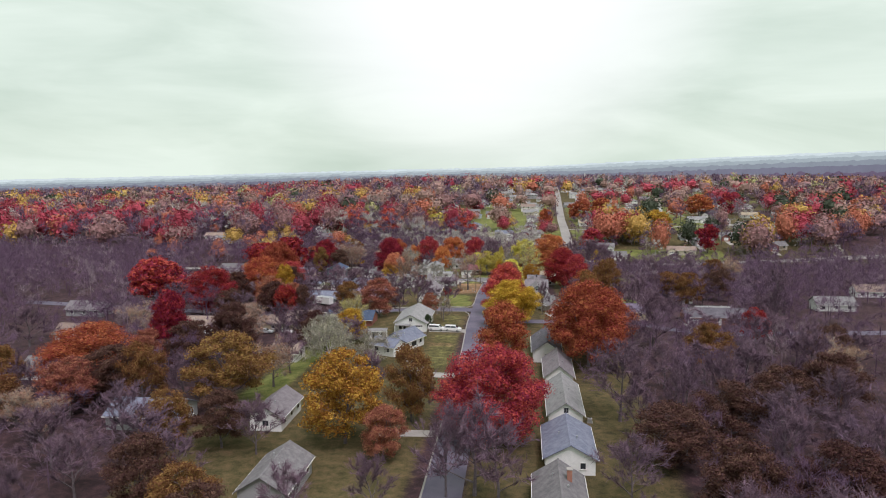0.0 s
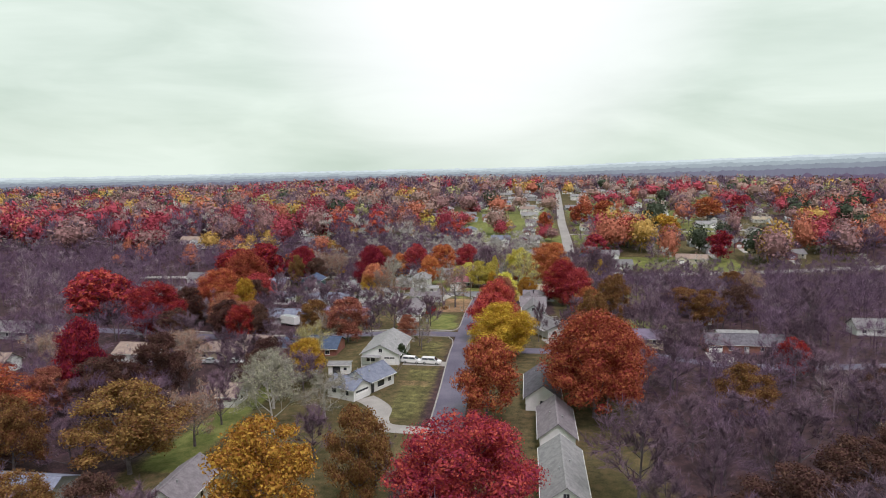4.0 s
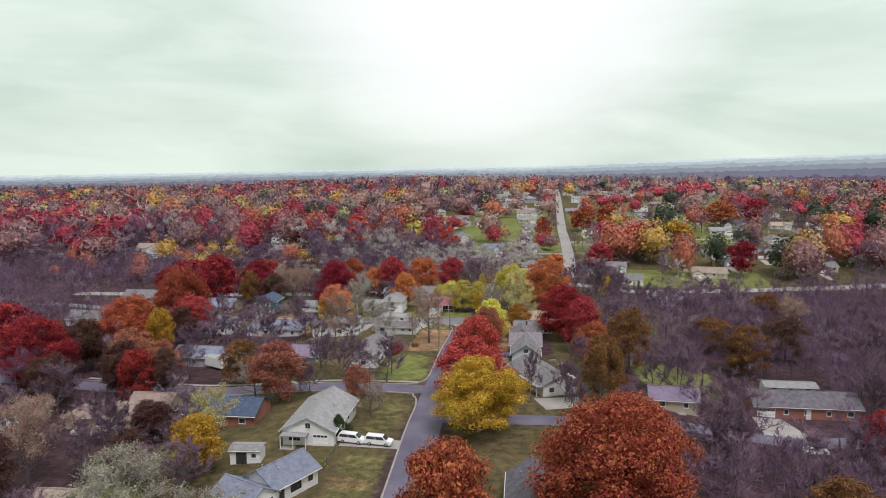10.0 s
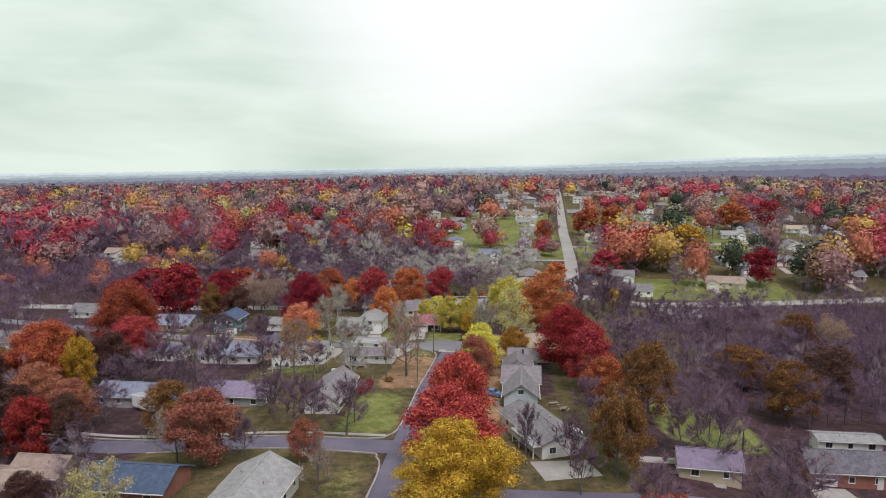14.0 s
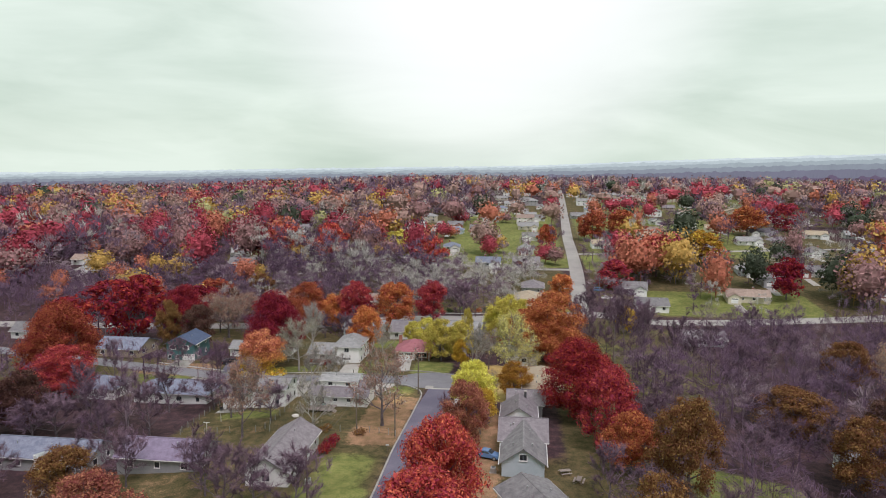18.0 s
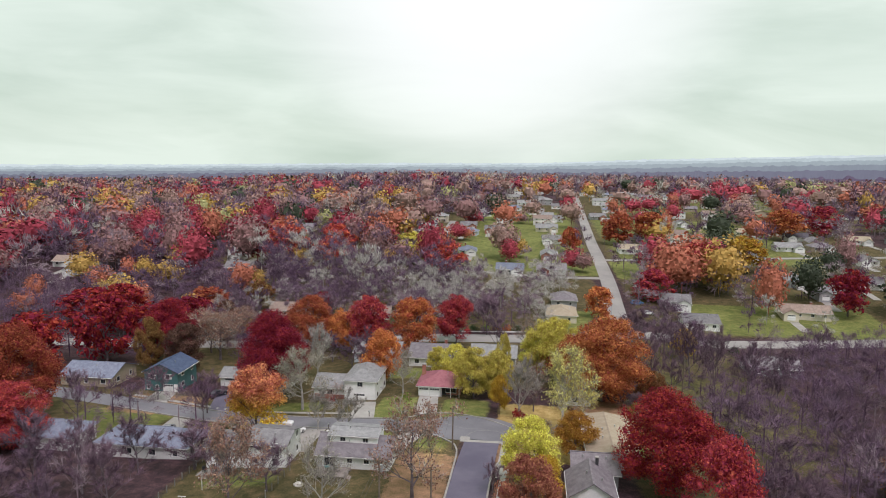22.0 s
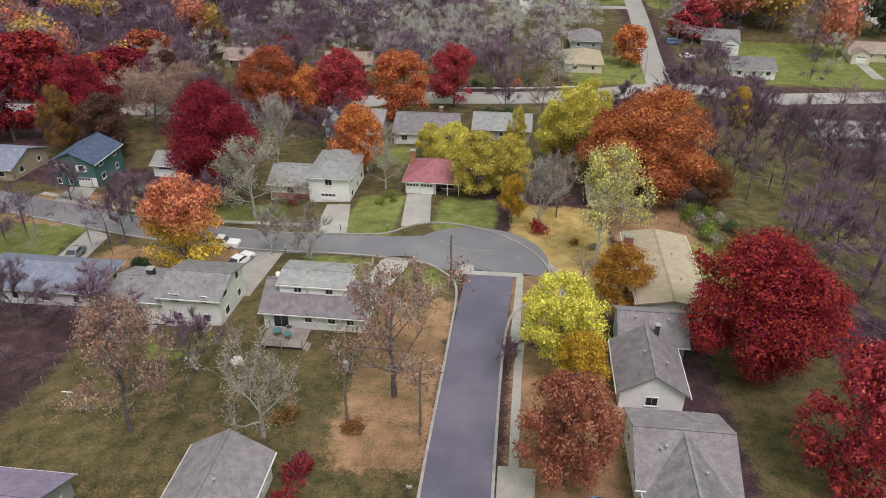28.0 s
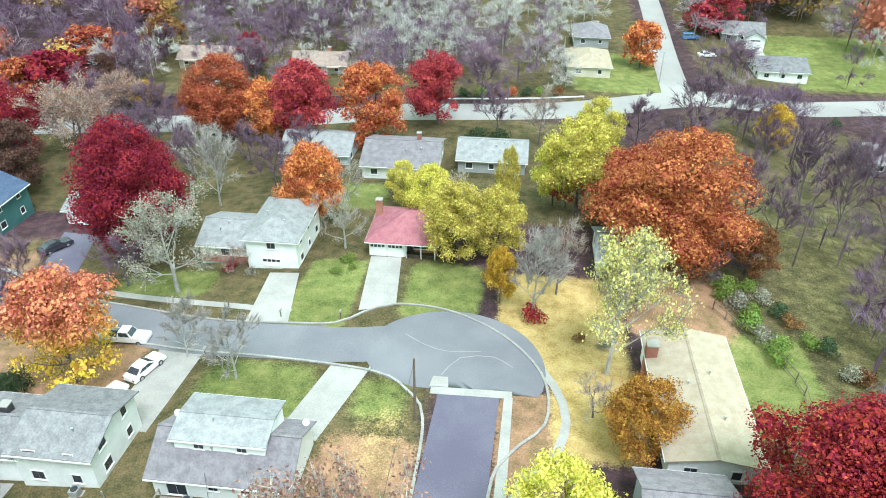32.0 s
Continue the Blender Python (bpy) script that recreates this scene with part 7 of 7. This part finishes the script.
def far_spots():
    rng = random.Random(9)
    near, mid, far = [], [], []
    house_cells = {}
    for a, b in HOUSE_AT:
        house_cells.setdefault((int(a // 40), int(b // 40)), []).append((a, b))
    for band, (lo, hi, area, out) in enumerate(((60, 440, 50, near), (440, 820, 165, mid), (820, 1560, 370, far))):
        wide = hi * 0.78 + 40
        n = int((hi - lo) * 2 * wide / area)
        for i in range(n):
            y = rng.uniform(lo, hi)
            x = rng.uniform(-wide, wide)
            if abs(x) > 0.74 * (y + 40) + 60:
                continue
            if band == 0 and ((-62 < x < 27 and not (y > 396 and x < -4)) or (46 < x < 125 and y > 400) or (x < 27 and x > -150 and rng.random() < 0.15)):
                continue
            r = rng.uniform(3.8, 7.0) if band == 0 else rng.uniform(6.5, 11.5) if band == 1 else rng.uniform(7.5, 13.5)
            if -40 < x < 270 and 480 < y < 1120:
                r *= 0.92
            if band < 2 or abs(x) < 120:
                if near_road(x, y, 5.5 + r * 0.4):
                    continue
            # keep the gardens before the houses open
            cx, cy = int(x // 40), int(y // 40)
            open_town = -40 < x < 270 and 480 < y < 1120
            if any(abs(x - a) < 10.5 and (-40 if open_town else -24) < y - b < 7 for i2 in (-1, 0, 1) for j2 in (-1, 0, 1) for a, b in house_cells.get((cx + i2, cy + j2), ())):
                continue
            if band == 1 and -36 < x < 27 and 436 < y < 640 and rng.random() < 0.72:
                continue
            if (-90 < x < 140 and 480 < y < 820 and rng.random() < 0.42) or (open_town and rng.random() < 0.25):
                continue
            if band == 0 and any((x - a) ** 2 + (y - b) ** 2 < ((0.34 if x > 26 else 0.5) * (r + c)) ** 2 for a, b, c in PLANTED):
                continue
            # trees of one colour stand in loose groups
            u = (rng.random() + 1.3 * noise.noise(Vector((x * 0.012, y * 0.012, 3.0))) + 1.0) % 1.0
            if x > 28 and y < 430:
                s = rng.random() * 0.29
                if y < 205 and rng.random() < 0.4:
                    continue
            elif -150 < x < 10 and 392 < y < 484:
                s = rng.choice((0.1, 0.2, 0.35, 0.93, 0.93, 0.2)) if x > -110 else rng.choice((0.1, 0.2, 0.35, 0.93))
            elif band == 0:
                s = rng.choice(LEFT_SORTS)
            else:
                # with distance the picks turn muted, as painted haze
                pool = TOWN_SORTS if open_town else HAZED_SORTS if y > 1080 or (y > 640 and -160 < x < 240 and rng.random() < 0.5) else SLOPE_SORTS if y < 580 and x < 20 else FAR_SORTS
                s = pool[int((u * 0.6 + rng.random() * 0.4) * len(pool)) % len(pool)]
            if band == 0 and s > 0.88:
                s = 0.2
            out.append((x, y, r, min(rng.uniform(8.5, 15.0) * (1.15 if s > 0.4 else 0.95) + (r * 0.9 if band else 0.0), 24.0) * (0.9 if open_town else 1.0), s))
    return near, mid, far


near, mid, far = far_spots()


def belt(n, x0, y0, x1, y1, sorts, seed):
    """A denser strip of trees, clear of roads and houses."""
    rng = random.Random(seed)
    out = []
    for i in range(n):
        x, y, r = rng.uniform(x0, x1), rng.uniform(y0, y1), rng.uniform(4.0, 7.2)
        if not near_road(x, y, 5 + r * 0.4) and not any(abs(x - a) < 9 and -14 < y - b < 7 for a, b in HOUSE_AT):
            out.append((x, y, r, rng.uniform(8.0, 13.0), rng.choice(sorts)))
    return out


# the pale leafless belt and the coloured row beyond the main road
BELT = belt(150, -250, 400, -108, 520, (0.1, 0.2, 0.2, 0.3, 0.1, 0.7, 0.2, 0.78, 0.1), 64) + belt(90, -110, 402, -62, 490, (0.1, 0.2, 0.3, 0.1, 0.2, 0.93), 65) + belt(120, -62, 402, 12, 490, (0.93, 0.94, 0.95, 0.93, 0.94, 0.3, 0.2, 0.93), 61) + belt(46, 40, 424, 200, 560, (0.1, 0.3, 0.93, 0.2, 0.3), 62) + belt(40, -100, 500, 25, 700, (0.2, 0.3, 0.45, 0.55, 0.7, 0.78, 0.93), 63)
woods("woods_near", "mixed bare and coloured autumn woods", [q for q in near if abs(q[0] + 10) < 105], 250, 0.6, 21, 0.032, 4, 700, 0.34)
woods("woods_side", "bare and coloured autumn woods further off", [q for q in near if abs(q[0] + 10) >= 105], 150, 0.72, 25, 0.04, 3)
woods("woods_slope", "mixed autumn trees below the main road", [q for q in mid if q[1] < 580 and abs(q[0]) < 230] + BELT, 260, 0.5, 26, 0.05, 4, 760, 0.50)
woods("woods_valley", "mixed autumn trees among small houses", [q for q in mid if not (q[1] < 580 and abs(q[0]) < 230)], 150, 0.8, 22, 0.07, 3, 240, 0.70)
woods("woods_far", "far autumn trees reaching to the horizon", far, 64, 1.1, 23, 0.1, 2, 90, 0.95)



# ---- the rim of the land ----
def ridge(name, dist, tops, colour, seed):
    """A long low wooded ridge with an uneven top, haze painted into its glowing colour. tops: height left, ahead,
    right.
    """
    rng = np.random.default_rng(seed)
    n = 1100
    az = np.linspace(-0.95, 0.95, n)
    rough = np.convolve(rng.normal(size=n + 24), np.ones(13) / 13, "same")[12:-12]
    crowns = np.convolve(np.clip(rng.normal(size=n + 2), 0, 2.2), np.ones(3) / 3, "same")[1:-1]
    z = np.interp(az, [-0.9, -0.5, 0.0, 0.15, 0.5, 0.9], tops) + rough * dist * 0.0009 + crowns * 4.0
    verts, faces = [], []
    for i in range(n):
        x, y = dist * math.sin(az[i]), dist * math.cos(az[i])
        k = 1 + 90 / dist
        verts += [(x, y, -160), (x, y, z[i]), (x * k, y * k, z[i] - 60), (x * k, y * k, -160)]
        if i:
            b = i * 4
            faces += [(b - 4, b, b + 1, b - 3), (b - 3, b + 1, b + 2, b - 2), (b - 2, b + 2, b + 3, b - 1)]
    m = bpy.data.materials.new(name)
    m.use_nodes = True
    t = m.node_tree
    bs = t.nodes["Principled BSDF"]
    nz = node(t, "ShaderNodeTexNoise", {"Scale": 0.012, "Detail": 6.0, "Roughness": 0.7})
    t.links.new(node(t, "ShaderNodeNewGeometry").outputs["Position"], nz.inputs["Vector"])
    ramp = node(t, "ShaderNodeValToRGB")
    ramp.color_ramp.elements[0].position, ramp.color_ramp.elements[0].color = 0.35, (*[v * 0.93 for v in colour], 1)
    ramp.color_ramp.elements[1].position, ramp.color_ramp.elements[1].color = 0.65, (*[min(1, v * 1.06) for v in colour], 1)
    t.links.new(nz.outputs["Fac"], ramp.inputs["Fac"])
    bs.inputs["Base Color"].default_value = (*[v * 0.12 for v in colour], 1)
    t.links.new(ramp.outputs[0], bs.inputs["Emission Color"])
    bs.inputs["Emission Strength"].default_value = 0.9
    bs.inputs["Roughness"].default_value = 1.0
    bs.inputs["Specular IOR Level"].default_value = 0.0
    tagged(new(name, mesh_from(name, verts, faces, m, True)), "far blue-grey wooded ridge with painted haze on the horizon", "backdrop", kind="structure")


# each further ridge glows paler: distance haze painted as colour
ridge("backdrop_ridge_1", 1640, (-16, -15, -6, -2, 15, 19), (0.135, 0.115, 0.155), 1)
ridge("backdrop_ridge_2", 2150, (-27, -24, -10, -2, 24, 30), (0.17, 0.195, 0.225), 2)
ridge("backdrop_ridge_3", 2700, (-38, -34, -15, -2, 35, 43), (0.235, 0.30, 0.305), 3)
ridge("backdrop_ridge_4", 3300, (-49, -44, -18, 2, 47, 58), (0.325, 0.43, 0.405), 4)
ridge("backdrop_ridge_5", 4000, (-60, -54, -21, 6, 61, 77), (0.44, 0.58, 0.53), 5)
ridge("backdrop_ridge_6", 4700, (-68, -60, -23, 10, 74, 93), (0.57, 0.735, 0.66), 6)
